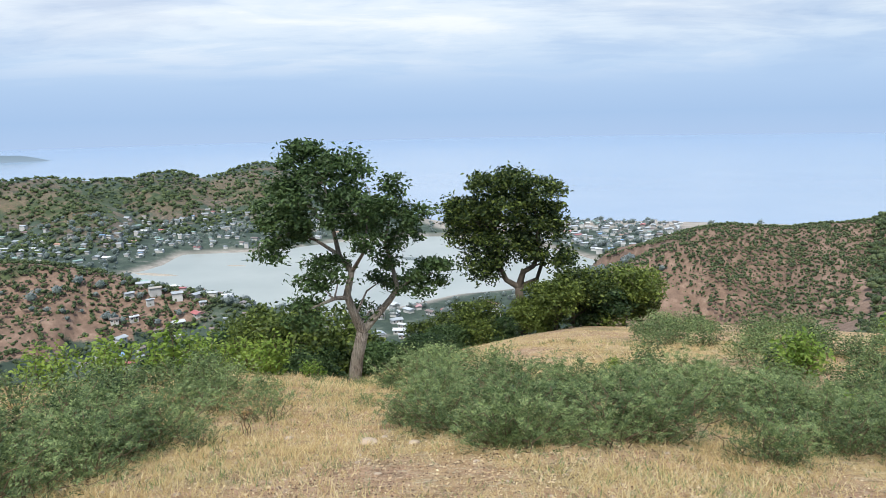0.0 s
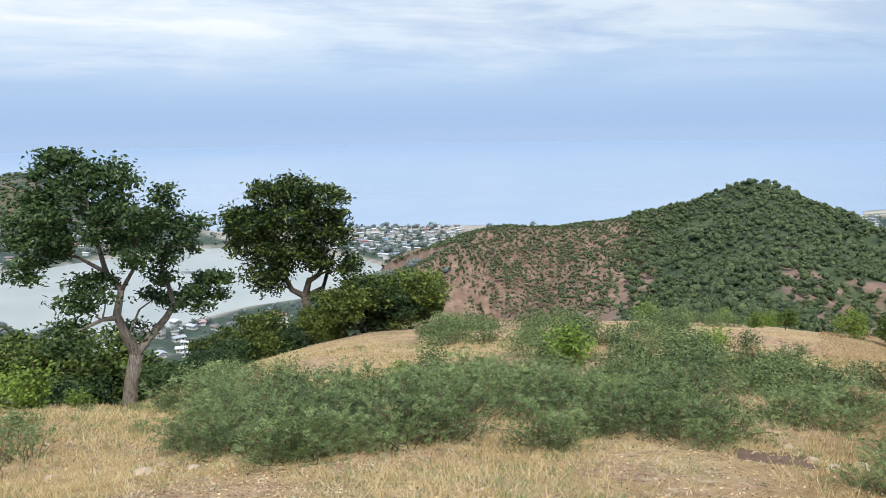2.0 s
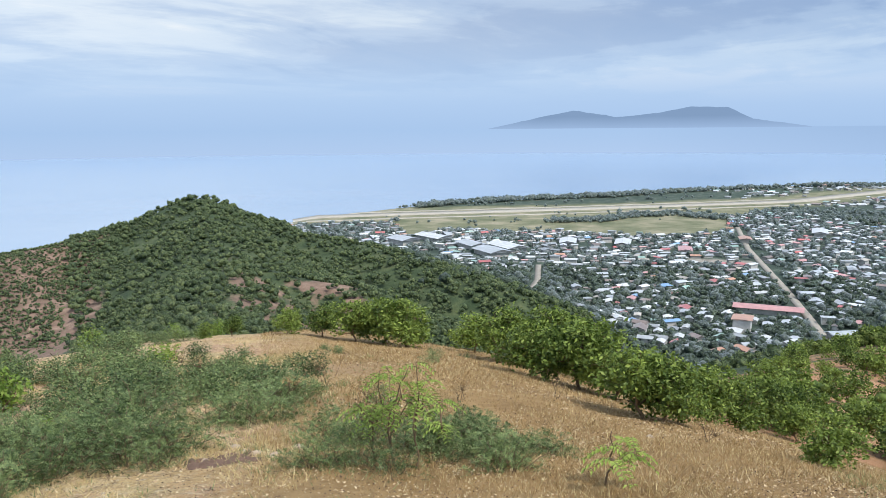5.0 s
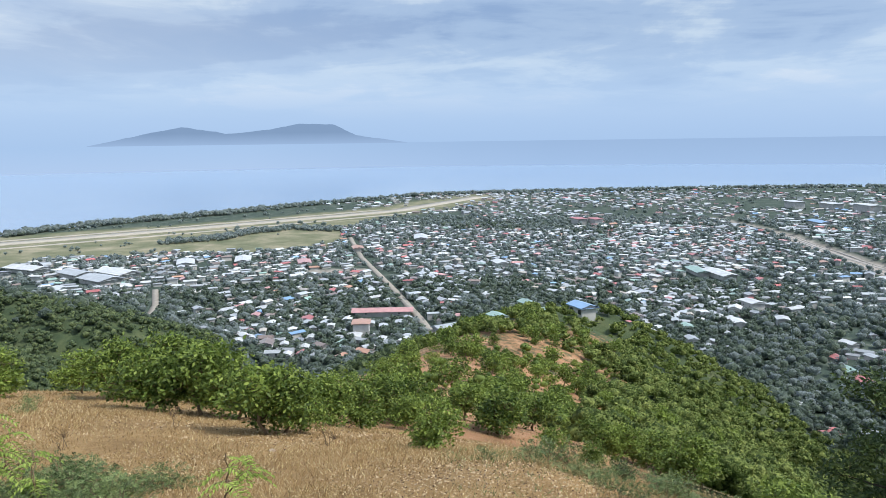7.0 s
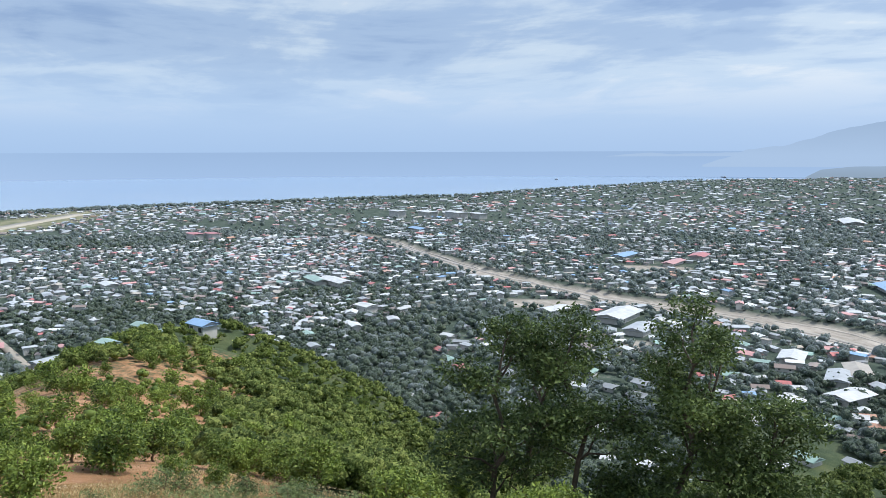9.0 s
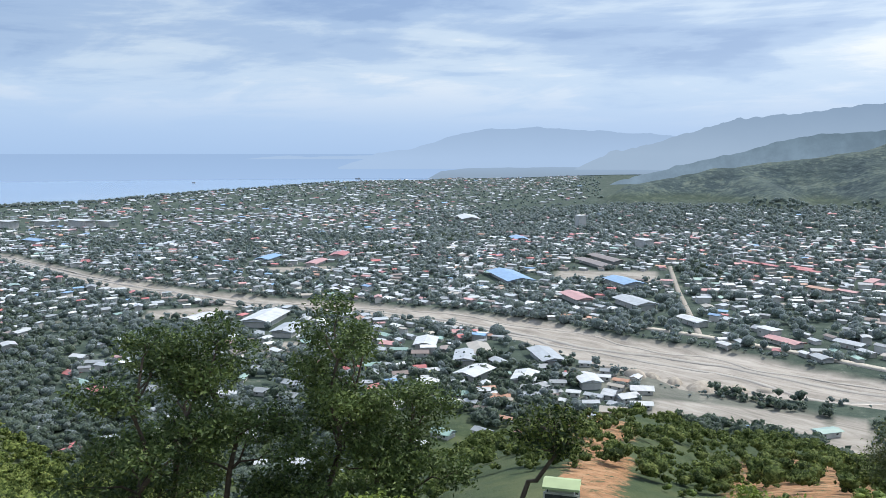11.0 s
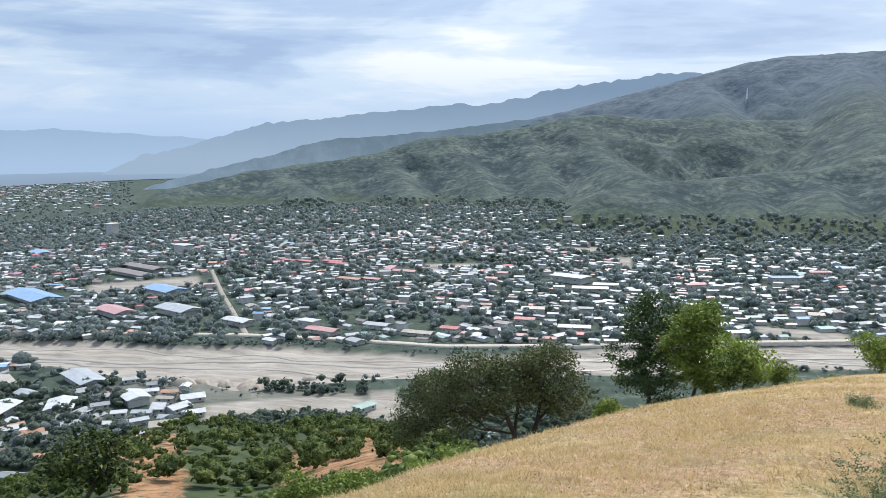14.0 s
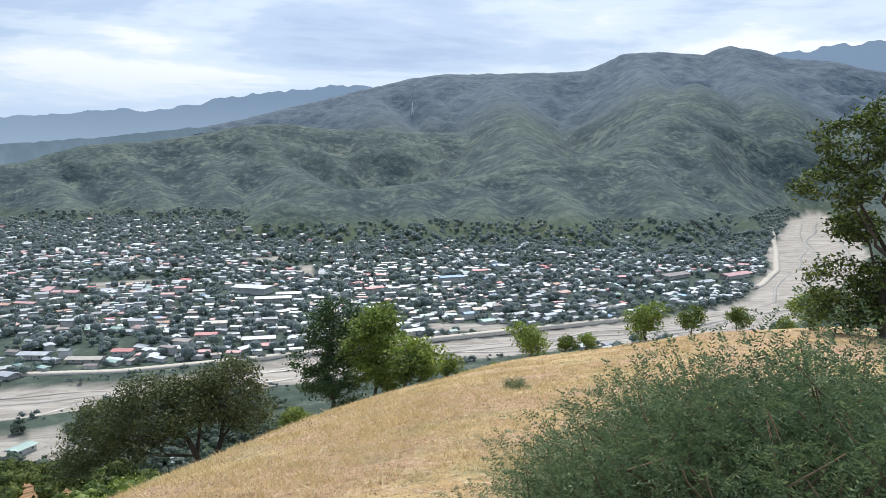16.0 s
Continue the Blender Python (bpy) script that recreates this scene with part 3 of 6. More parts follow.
        best = np.minimum(best, np.hypot(((x - cx) * c - (y - cy) * s) / a, ((x - cx) * s + (y - cy) * c) / b))
    return best + 0.7 * fbm(x, y, 60, 3, 61)


def river_in(x, y):
    """Metres outside the river bed (below 0: inside)."""
    d, w = along(x, y, RIVER)
    return d - w * (1 + 0.5 * fbm(x, y, 80, 3, 50))


def home_hill(x, y):
    az, r = bearing(x, y)
    fall = np.tan(np.radians(np.interp(az, BROW[:, 0], BROW[:, 1])))
    brow = np.interp(az, BROW[:, 0], BROW[:, 2])
    w = brow * 0.2
    past = w * np.logaddexp(0, (r - brow) / w)
    d9 = 9 * np.maximum(0.414, fall)
    first = (d9 - 1.65) / 9
    second = np.where(brow > 9.5, (brow * (fall - 0.045) - d9) / np.maximum(brow - 9, 0.5), first)
    second = np.maximum(second, 0.08)
    turn = 1.5 * np.logaddexp(0, (r - 9) / 1.5)
    z = EYE - 1.65 - first * r - (second - first) * turn - 0.36 * past * (1 - 0.45 * step(r, 120, 400))
    return z + fbm(x, y, 5, 3, 3) * 0.35 * step(r, 3, 10) + fbm(x, y, 30, 3, 4) * 3.0 * step(r, 45, 120)


def height(x, y):
    x, y = np.asarray(x, float), np.asarray(y, float)
    az, r = bearing(x, y)
    flat = 5 + 0.018 * np.clip(-y - 560, 0, 1400) * step(az, 138, 150) + 1.5 * fbm(x, y, 300, 3, 1)
    z = np.maximum(flat, home_hill(x, y))
    for pts, slope, rough in RIDGES:
        reach = (pts[:, 2].max() + 25) / slope + 10
        lo, hi = pts[:, :2].min(0) - reach, pts[:, :2].max(0) + reach
        inside = (x > lo[0]) & (x < hi[0]) & (y > lo[1]) & (y < hi[1])
        if not inside.any():
            continue
        px, py = x[inside], y[inside]
        d, crest = along(px, py, pts)
        soft = 6 + 0.5 * rough
        d2 = np.sqrt(d * d + soft * soft) - soft
        zz = crest - slope * d2
        gul = np.abs(fbm(px, py, 5.5 * rough + 40, 5, int(crest.size + rough) % 11 + 5)) * 2
        zz = zz - gul * rough * (2.0 + 2.2 * (rough > 20)) * step(d, 0, 10 * rough) * (1 - 0.35 * step(d, 10 * rough, 40 * rough)) + fbm(px, py, 40, 3, 21) * rough * 0.18
        old = z[inside]
        k = 2.0 + 0.06 * rough
        m = np.maximum(old, zz) + k * np.exp(-np.abs(old - zz) / k) * 0.5
        z[inside] = np.where(zz > flat[inside] - 3 * k, m, old)
    rv = river_in(x, y)
    bed = flat - 3.0 + fbm(x, y, 25, 3, 60) * 1.6
    z = np.minimum(z, bed + 3.2 * step(rv, -3, 9) + np.maximum(rv, 0) * 0.42 + np.maximum(rv, 0) ** 2 * 0.002)
    lg = lagoon_in(x, y)
    z = np.where(lg < 1.25, np.minimum(z, -2 + 5.0 * step(lg, 0.9, 1.1) + (z - 3) * step(lg, 1.0, 1.25)), z)
    shore = np.interp(az, SHORE[:, 0], SHORE[:, 1]) + 26 * fbm(x, y, 160, 4, 30)
    out = r - shore
    z = np.where((out > -60) & (r < 3300), np.minimum(z, 4.5 - 7.0 * step(out, -45, 25) + np.maximum(z - 4.5, 0) * step(-out, 0, 60)), z)
    z = np.where((out > -60) & (r >= 3300) & (z < 30) & ((az > -20) | (z < 7)), np.minimum(z, 4.5 - 7.0 * step(out, -45, 25)), z)
    return z


def link(name, verts, faces, mat, parent=None, smooth=False, mats=None, index=None, label=""):
    """One mesh object from arrays."""
    me = bpy.data.meshes.new(name)
    verts = np.asarray(verts, np.float32)
    if isinstance(faces, list):
        me.from_pydata(verts.tolist(), [], faces)
    else:
        sides = faces.shape[1]
        me.vertices.add(len(verts))
        me.vertices.foreach_set("co", verts.ravel())
        me.loops.add(faces.size)
        me.loops.foreach_set("vertex_index", faces.astype(np.int32).ravel())
        me.polygons.add(len(faces))
        me.polygons.foreach_set("loop_start", np.arange(0, faces.size, sides, dtype=np.int32))
        me.update(calc_edges=True)
    for m in (mats or [mat]):
        me.materials.append(m)
    if index is not None:
        me.polygons.foreach_set("material_index", np.asarray(index, np.int32))
    if smooth:
        me.polygons.foreach_set("use_smooth", np.ones(len(me.polygons), bool))
    ob = new(name, me)
    if parent:
        ob.parent = parent
    if label:
        ob["label"] = label
    return ob


def part(name, bm, material, parent, label=""):
    me = bpy.data.meshes.new(name)
    bm.to_mesh(me)
    bm.free()
    me.materials.append(material)
    ob = new(name, me)
    ob.parent = parent
    if label:
        ob["label"] = label
    return ob


# airfield: strip between two bearings
RUNWAY = np.array([(*xy(44, 1330), 30), (*xy(63, 1420), 30), (*xy(79, 1680), 30), (*xy(85, 2060), 26)])


def zones(x, y):
    az, r = bearing(x, y)
    n1, n2, n3 = fbm(x, y, 60, 4, 70), fbm(x, y, 14, 4, 71), fbm(x, y, 200, 4, 72)
    z = height(x, y)
    brow = np.interp(az, BROW[:, 0], BROW[:, 2])
    dry = 1 - step(r + n2 * 12, brow * 1.0, brow * 1.5 + 4)
    rv, lg = river_in(x, y), lagoon_in(x, y)
    out = r - np.interp(az, SHORE[:, 0], SHORE[:, 1])
    west = step(az, -3, 0) * (1 - step(az, 27, 32))
    sand = np.maximum(1 - step(rv + n1 * 10, -2, 6), (1 - step(np.abs(lg - 1.02) + n1 * 0.12, 0.015, 0.09)) * (z < 8))
    sand = np.maximum(sand, step(out, -75 - 50 * west, -45 - 40 * west) * (out < 60) * (0.25 + 0.75 * west) * (z < 9))
    # gravel works on the near bank and the graded lot under the hill
    lot = (1 - step(np.hypot((x - 205) / 120, (y + 432) / 30) + n1 * 0.5, 0.8, 1.05)) + (1 - step(np.hypot((x - 120) / 75, (y + 412) / 34) + n1 * 0.4, 0.8, 1.0))
    lot = np.maximum(lot * 0.35, 1 - step(open_plot(x, y) + n1 * 0.25, 0.9, 1.05))
    lot = lot + (1 - step(np.hypot((x - 470) / 40, (y + 330) / 26) + n1 * 0.4, 0.8, 1.0))
    sand = np.maximum(sand, np.clip(lot, 0, 1) * 0.9)
    soil, ochre = np.zeros_like(x), np.zeros_like(x)
    for a0, a1, r0, r1, w in ((70, 99, 24, 120, 1.0), (78, 96, 100, 175, 0.5), (143, 150, 60, 240, 0.62), (155, 168, 40, 160, 0.6)):
        ochre = np.maximum(ochre, w * step(az + 7 * n2, a0, a0 + 2) * (1 - step(az + 7 * n2, a1 - 2, a1)) * step(r, r0, r0 * 1.15) * (1 - step(r, r1 * 0.85, r1)) * step(n2 * 0.8 + n1 * 0.3, -0.34, -0.08))
    for a0, a1, r0, r1, w in ((-36, -8, 850, 1450, 0.45), (38.5, 50, 300, 455, 1.0), (36, 42, 240, 520, 0.25)):
        soil = np.maximum(soil, w * step(az, a0, a0 + 2) * (1 - step(az, a1 - 2, a1)) * step(r, r0, r0 * 1.06) * (1 - step(r, r1 * 0.95, r1)) * step(n1 * 0.5 + n2 * 0.9, -0.16, 0.06) * (z > 9))
    soil = np.maximum(soil, 0.95 * step(az, 10, 12) * (1 - step(az + 5 * n1, 29, 32)) * step(r, 380, 410) * (1 - step(r, 740, 770)) * step(n1 * 0.4 + n2 * 0.7, -0.42, -0.12) * (z > 9))
    soil = np.maximum(soil, 1.0 * (1 - step(az + 5 * n1, -19, -15)) * step(r, 470, 500) * (1 - step(r, 660, 700)) * step(n1 * 0.4 + n2 * 0.7, -0.30, -0.05) * (z > 12))
    low = 1 - step(z, 14 + 14 * step(r, 1100, 1600), 28 + 20 * step(r, 1100, 1600))
    town = low * step(r, 380, 480) * (1 - step(out, -90, -40))
    rd, _ = along(x, y, RUNWAY)
    field = np.maximum(1 - step(rd + n1 * 60, 60, 110), 1 - step(rim(x, y, AIRFIELD) + n1 * 14, -3, 5))
    # Mask of the haze-toned far slopes.
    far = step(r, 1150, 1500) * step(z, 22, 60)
    brown = step(az + n2 * 14, 38, 50) * (1 - step(az + n2 * 14, 100, 112))
    # Far crests are coloured lighter than gullies to part the ridges as haze would.
    big = (r > 1100) & (z > 15)
    crest = np.zeros_like(x)
    around = sum(height(x[big] + dx_, y[big] + dy_) for dx_, dy_ in ((55, 0), (-55, 0), (0, 55), (0, -55))) / 4
    crest[big] = step((z[big] - around) + 6 * n1[big], -1.0, 6.5)
    brown = np.where(r > 600, crest, brown)
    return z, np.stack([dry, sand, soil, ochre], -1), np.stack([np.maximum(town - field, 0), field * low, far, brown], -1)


view = np.concatenate([np.arange(-34, 224, 0.33), np.arange(224, 326, 2.0)])
radii = np.concatenate([[0.0, 0.8], np.geomspace(1.5, 60, 80), np.geomspace(60, 420, 75)[1:], np.geomspace(420, 2600, 135)[1:], np.geomspace(2600, 4865, 50)[1:]])
aa, rr = np.meshgrid(view, radii[1:])
gx, gy = xy(aa.ravel(), rr.ravel())
gz, zone_a, zone_b = zones(gx, gy)
na, nr = len(view), len(radii) - 1
verts = np.concatenate([[(0, 0, height(np.zeros(1), np.full(1, 0.01))[0])], np.stack([gx, gy, gz], -1)])
i, j = np.meshgrid(np.arange(nr - 1), np.arange(na), indexing="ij")
q = lambda a, b: 1 + a * na + b % na
faces = np.stack([q(i, j), q(i, j + 1), q(i + 1, j + 1), q(i + 1, j)], -1).reshape(-1, 4)[:, ::-1].tolist()
faces += [[0, 1 + (b + 1) % na, 1 + b][::-1] for b in range(na)]
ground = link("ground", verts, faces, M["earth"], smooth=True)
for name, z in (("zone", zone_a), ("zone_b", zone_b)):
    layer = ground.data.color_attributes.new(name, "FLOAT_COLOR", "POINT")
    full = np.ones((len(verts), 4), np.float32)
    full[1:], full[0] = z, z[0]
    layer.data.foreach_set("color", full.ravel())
tagged(ground, "dry grassy hilltop falling to wooded slopes, river and town plain", "ground", kind="structure")


def disc(name, cx, cy, rx, ry, turn, z, mat, n=96):
    a = np.linspace(0, 2 * np.pi, n, endpoint=False)
    u, v = np.cos(a) * rx, np.sin(a) * ry
    s, c = math.sin(radians(turn)), math.cos(radians(turn))
    return link(name, np.stack([cx + u * c + v * s, cy - u * s + v * c, np.full(n, z)], -1), [list(range(n))], mat)


tagged(disc("sea", 0, 0, 4892, 4892, 0, 0.0, M["sea"], 240), "calm pale blue sea under haze", "water", kind="structure")
tagged(disc("lagoon", -93, 759, 285, 231, -7, 1.3, M["lagoon"]), "still milky green-grey lagoon behind the beach", "water", kind="structure")


def profile(name, rows, r, foot, mat, label, rough=0.0, seed=0, depth=60, kind="structure"):
    """A far skyline with some depth: bearing and height of its crest."""
    rows = np.array(rows, float)
    az = np.arange(rows[0, 0], rows[-1, 0] + 1e-6, 0.12)
    top = np.interp(az, rows[:, 0], rows[:, 1])
    edge = np.minimum(step(az, rows[0, 0], rows[0, 0] + 1.5), 1 - step(az, rows[-1, 0] - 1.5, rows[-1, 0]))
    top = top + rough * edge * (fbm(az * 10, az * 0, 9, 4, seed) * 2)
    n = len(az)
    x0, y0 = xy(az, r)
    x1, y1 = xy(az, r + depth * 0.5)
    x2, y2 = xy(az, r + depth)
    f = np.full(n, foot)
    v = np.concatenate([np.stack(c, -1) for c in ((x0, y0, f), (x1, y1, np.maximum(top, f)), (x2, y2, f))])
    k = np.arange(n - 1)
    fc = np.concatenate([np.stack([k, k + 1, k + n + 1, k + n], -1), np.stack([k + n, k + n + 1, k + 2 * n + 1, k + 2 * n], -1)])
    return tagged(link(name, v, fc, mat, smooth=True), label, "backdrop", kind=kind)


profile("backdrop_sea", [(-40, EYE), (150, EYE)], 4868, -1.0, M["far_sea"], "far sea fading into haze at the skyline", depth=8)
profile("backdrop_island", [(58.2, 149), (60.5, 190), (64.2, 252), (66, 230), (67.1, 212), (69.5, 228), (72.2, 268), (74.6, 262), (76.2, 195), (79.8, 150)], 4780, 147, M["far_island"], "mountainous island across the strait, glowing haze blue", 5, 3)
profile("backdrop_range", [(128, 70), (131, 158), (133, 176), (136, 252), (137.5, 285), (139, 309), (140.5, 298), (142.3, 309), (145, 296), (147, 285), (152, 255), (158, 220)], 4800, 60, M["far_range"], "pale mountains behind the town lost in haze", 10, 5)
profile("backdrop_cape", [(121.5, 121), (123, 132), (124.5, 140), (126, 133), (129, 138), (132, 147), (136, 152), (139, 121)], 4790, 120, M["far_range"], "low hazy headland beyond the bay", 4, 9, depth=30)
back = lambda rows, r, up: [(a, EYE + (z - EYE) * r / q + up) for a, q, z in rows]
profile("backdrop_blue_hill", back([(147.5, 3300, 20), (148, 3300, 34), (151.7, 3400, 88), (156, 3450, 150), (159.8, 3500, 216), (166.5, 3550, 245), (175, 3500, 300), (180, 3500, 200)], 3230, 5), 3230, 0.0, M["hazy_hill"], "glowing haze-blue outline of the hill behind the first range", 8, 16, depth=40)
profile("backdrop_west_cape", [(-40, 90), (-34, 58), (-31.5, 40), (-30, 30), (-28.5, 26), (-27, 12), (-26.2, -1)], 3400, -2.0, M["west_cape"], "glowing grey-blue haze outline of a headland far along the coast", 4, 19, depth=40)
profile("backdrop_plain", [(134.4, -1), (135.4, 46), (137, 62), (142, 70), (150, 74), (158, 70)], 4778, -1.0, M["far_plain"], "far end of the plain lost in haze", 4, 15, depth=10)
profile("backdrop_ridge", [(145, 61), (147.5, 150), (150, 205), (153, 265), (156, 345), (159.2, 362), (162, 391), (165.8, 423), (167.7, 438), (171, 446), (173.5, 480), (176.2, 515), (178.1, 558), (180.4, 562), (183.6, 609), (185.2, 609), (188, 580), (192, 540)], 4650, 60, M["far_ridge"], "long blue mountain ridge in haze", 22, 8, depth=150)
profile("backdrop_peak", [(208, 500), (213, 700), (216, 745), (219.2, 765), (223, 760), (232, 600)], 4650, 100, M["far_ridge"], "far peak behind the valley, glowing haze blue", 24, 12, depth=150)


def ribbon(name, pts, width, mat, label, category="road", lift=0.5, every=8.0):
    """A road draped over the ground, with a thickness."""
    pts = np.array(pts, float)
    seg = np.hypot(*np.diff(pts, axis=0).T)
    s = np.concatenate([[0], np.cumsum(seg)])
    t = np.linspace(0, s[-1], max(3, int(s[-1] / every)))
    px, py = np.interp(t, s, pts[:, 0]), np.interp(t, s, pts[:, 1])
    dx, dy = np.gradient(px), np.gradient(py)
    n = np.hypot(dx, dy)
    ox, oy = -dy / n * width / 2, dx / n * width / 2
    z = height(px, py)
    za = np.maximum(z, np.maximum(height(px + ox, py + oy), height(px - ox, py - oy))) + lift
    rows = [np.stack([px + ox, py + oy, za], -1), np.stack([px - ox, py - oy, za], -1), np.stack([px - ox, py - oy, za - 3 * lift], -1), np.stack([px + ox, py + oy, za - 3 * lift], -1)]
    m = len(t)
    k = np.arange(m - 1)
    fc = np.concatenate([np.stack([a * m + k, b * m + k, b * m + k + 1, a * m + k + 1], -1) for a, b in ((0, 1), (1, 2), (3, 0))])
    return tagged(link(name, np.concatenate(rows), fc, mat), label, category, kind="structure")


S = 0.837  # plan scale of the plain
ribbon("road", [(684 * S, 101 * S), (760 * S, 128 * S), (888 * S, 176 * S), (1155 * S, 281 * S), (1401 * S, 361 * S)], 6.5, M["asphalt"], "wide straight pale street through the town")
ribbon("road", [(600 * S, 345 * S), (646 * S, 367 * S), (790 * S, 423 * S), (880 * S, 470 * S)], 6, M["asphalt"], "pale dusty street at the foot of the hill")
ribbon("road", [(684 * S, 101 * S), (740 * S, 30 * S), (800 * S, -80 * S), (850 * S, -200 * S)], 9, M["asphalt"], "town street lined with small houses")
ribbon("road", [(787, 297), (899, 337)], 6, M["asphalt"], "short pale street between the houses")
ribbon("road", [xy(154.1, 640), xy(152.4, 850), xy(151.8, 1010)], 5, M["asphalt"], "pale straight avenue between trees")
# shallow channels braided through the river bed
for off, wd in ((-0.35, 5), (0.1, 7), (0.5, 4)):
    mid = RIVER[1:-1]
    q = np.linspace(0, len(mid) - 1, 150)
    w_ = np.interp(q, np.arange(len(mid)), mid[:, 2])
    cx_, cy_ = (np.interp(q, np.arange(len(mid)), mid[:, i_]) for i_ in (0, 1))
    dx_, dy_ = np.gradient(cx_), np.gradient(cy_)
    ln_ = np.hypot(dx_, dy_)
    sway = np.clip(off + 1.5 * fbm(q * 10, q * 0 + off * 99, 14, 3, 7), -0.85, 0.85) * w_
    ribbon("river_channel", [(a, b) for a, b in zip(cx_ - dy_ / ln_ * sway, cy_ + dx_ / ln_ * sway)], wd, M["channel"], "shallow grey-brown channel in the gravel river bed", "water", lift=0.06)
ribbon("runway", [tuple(p) for p in RUNWAY[:, :2]], 42, M["runway"], "long pale airfield runway by the sea", lift=0.8, every=40)
for off, w in ((60, 10), (-38, 9)):
    ribbon("taxiway", [(p[0] - off * 0.5, p[1] - off) for p in RUNWAY[:-1]], w, M["runway"], "pale airfield taxiway beside the runway", lift=0.8, every=40)
# embankment road on the far bank
ribbon("river_road", [(900, -388), (737, -442), (620, -500), (512, -544), (442, -565), (362, -574), (283, -582), (208, -581), (118, -573), (10, -592), (-95, -618), (-194, -640), (-305, -664), (-417, -718), (-538, -808), (-625, -905), (-760, -1104), (-880, -1297)], 8, M["concrete"], "raised concrete embankment road along the river", lift=0.9)

# ---- plants: builders ----


def unit(n, g):
    v = g.normal(size=(n, 3))
    return v / np.linalg.norm(v, axis=1)[:, None]


def leaf_arrays(c, size, g, slim=0.45, flat=0.3, droop=0.0):
    """Pointed leaves, folded along the middle: four corners and two faces each."""
    n = len(c)
    d = unit(n, g)
    d[:, 2] = d[:, 2] * (1 - flat) - droop
    d /= np.linalg.norm(d, axis=1)[:, None]
    s = np.cross(d, unit(n, g) + np.array([0, 0, 0.8]))
    s /= np.linalg.norm(s, axis=1)[:, None] + 1e-9
    nrm = np.cross(s, d)
    ln = (np.broadcast_to(size, n) * g.uniform(0.65, 1.3, n))[:, None]
    a, b = c - d * ln * 0.5, c + d * ln * 0.5
    mid = c - d * ln * 0.05
    l, r = mid + s * ln * slim * 0.5 + nrm * ln * 0.08, mid - s * ln * slim * 0.5 + nrm * ln * 0.08
    v = np.stack([a, l, b, r], 1).reshape(-1, 3)
    k = np.arange(n)[:, None] * 4
    f = np.concatenate([k + [0, 1, 2], k + [0, 2, 3]], 1).reshape(-1, 3)
    return v, f


def tube_arrays(limbs, sides=6):
    """Tapered limbs: each a list of (x, y, z, radius)."""
    vs, fs, base = [], [], 0
    for limb in limbs:
        p = np.array(limb, float)
        t = np.gradient(p[:, :3], axis=0)
        t /= np.linalg.norm(t, axis=1)[:, None] + 1e-9
        ref = np.array([0.31, 0.93, 0.2])
        u = np.cross(t, ref)
        u /= np.linalg.norm(u, axis=1)[:, None] + 1e-9
        w = np.cross(t, u)
        a = np.linspace(0, 2 * np.pi, sides, endpoint=False)
        wob = 1 + 0.14 * np.sin(a * 3 + len(vs))
        ring = p[:, None, :3] + (u[:, None] * np.cos(a)[None, :, None] + w[:, None] * np.sin(a)[None, :, None]) * (p[:, 3][:, None] * wob)[:, :, None]
        m = len(p)
        vs.append(ring.reshape(-1, 3))
        for r in range(m - 1):
            for q_ in range(sides):
                fs.append([base + r * sides + q_, base + r * sides + (q_ + 1) % sides, base + (r + 1) * sides + (q_ + 1) % sides, base + (r + 1) * sides + q_])
        fs.append([base + (m - 1) * sides + q_ for q_ in range(sides)])
        base += m * sides
    return np.concatenate(vs), fs


def bend(a, b, g, r0, r1, n=5, sway=0.12, sag=0.0):
    """A crooked limb from a to b."""
    a, b = np.array(a, float), np.array(b, float)
    t = np.linspace(0, 1, n)[:, None]
    p = a + (b - a) * t
    ln = np.linalg.norm(b - a)
    off = g.normal(size=(n, 3)) * ln * sway * 0.5
    off[0] = off[-1] = 0
    p = p + off + np.array([0, 0, 1.0]) * (np.sin(t * np.pi) * ln * sag)
    return np.concatenate([p, r0 + (r1 - r0) * t], 1).tolist()


def crown_points(blobs, g, spray=0.28, per=26, fill=0.55):
    """Leaf places gathered in sprays, the sprays on and inside lumps."""
    sprays = []
    for (x, y, z), (rx, ry, rz), n in blobs:
        d = unit(n, g)
        rad = g.uniform(fill, 1.0, n)[:, None] ** 0.6
        sprays.append(np.array([x, y, z]) + d * rad * np.array([rx, ry, rz]))
    s = np.concatenate(sprays)
    m = np.maximum(6, (per * g.uniform(0.5, 1.5, len(s))).astype(int))
    c = np.repeat(s, m, axis=0)
    off = g.normal(size=c.shape) * spray * np.array([1, 1, 0.55])
    return s, c + off


def tree(name, limbs, blobs, leaf, leaf_mat_, bark, place, label, category="tree", spray=0.28, per=26, twigs=True, slim=0.45, seed=1, droop=0.15, sides=7, group=""):
    g = np.random.default_rng(seed)
    root = new(name)
    tagged(root, label, category, group)
    s, c = crown_points(blobs, g, spray, per)
    limbs = list(limbs)
    if twigs:
        joints = np.array([q_ for l in limbs for q_ in l[len(l) // 3:]])
        for p in s[:: max(1, len(s) // 45)]:
            d = np.linalg.norm(joints[:, :3] - p, axis=1) + np.maximum(0, joints[:, 2] - p[2]) * 1.5
            jn = joints[d.argmin()]
            limbs.append(bend(jn[:3], p, g, min(jn[3] * 0.55, 0.035), 0.006, 5, 0.16, 0.05))
    v, f = tube_arrays(limbs, sides)
    link("trunk", v, f, bark, root, True)
    v, f = leaf_arrays(c, leaf, g, slim, droop=droop)
    link("crown", v, f, leaf_mat_, root)
    root.matrix_basis = place
    return root


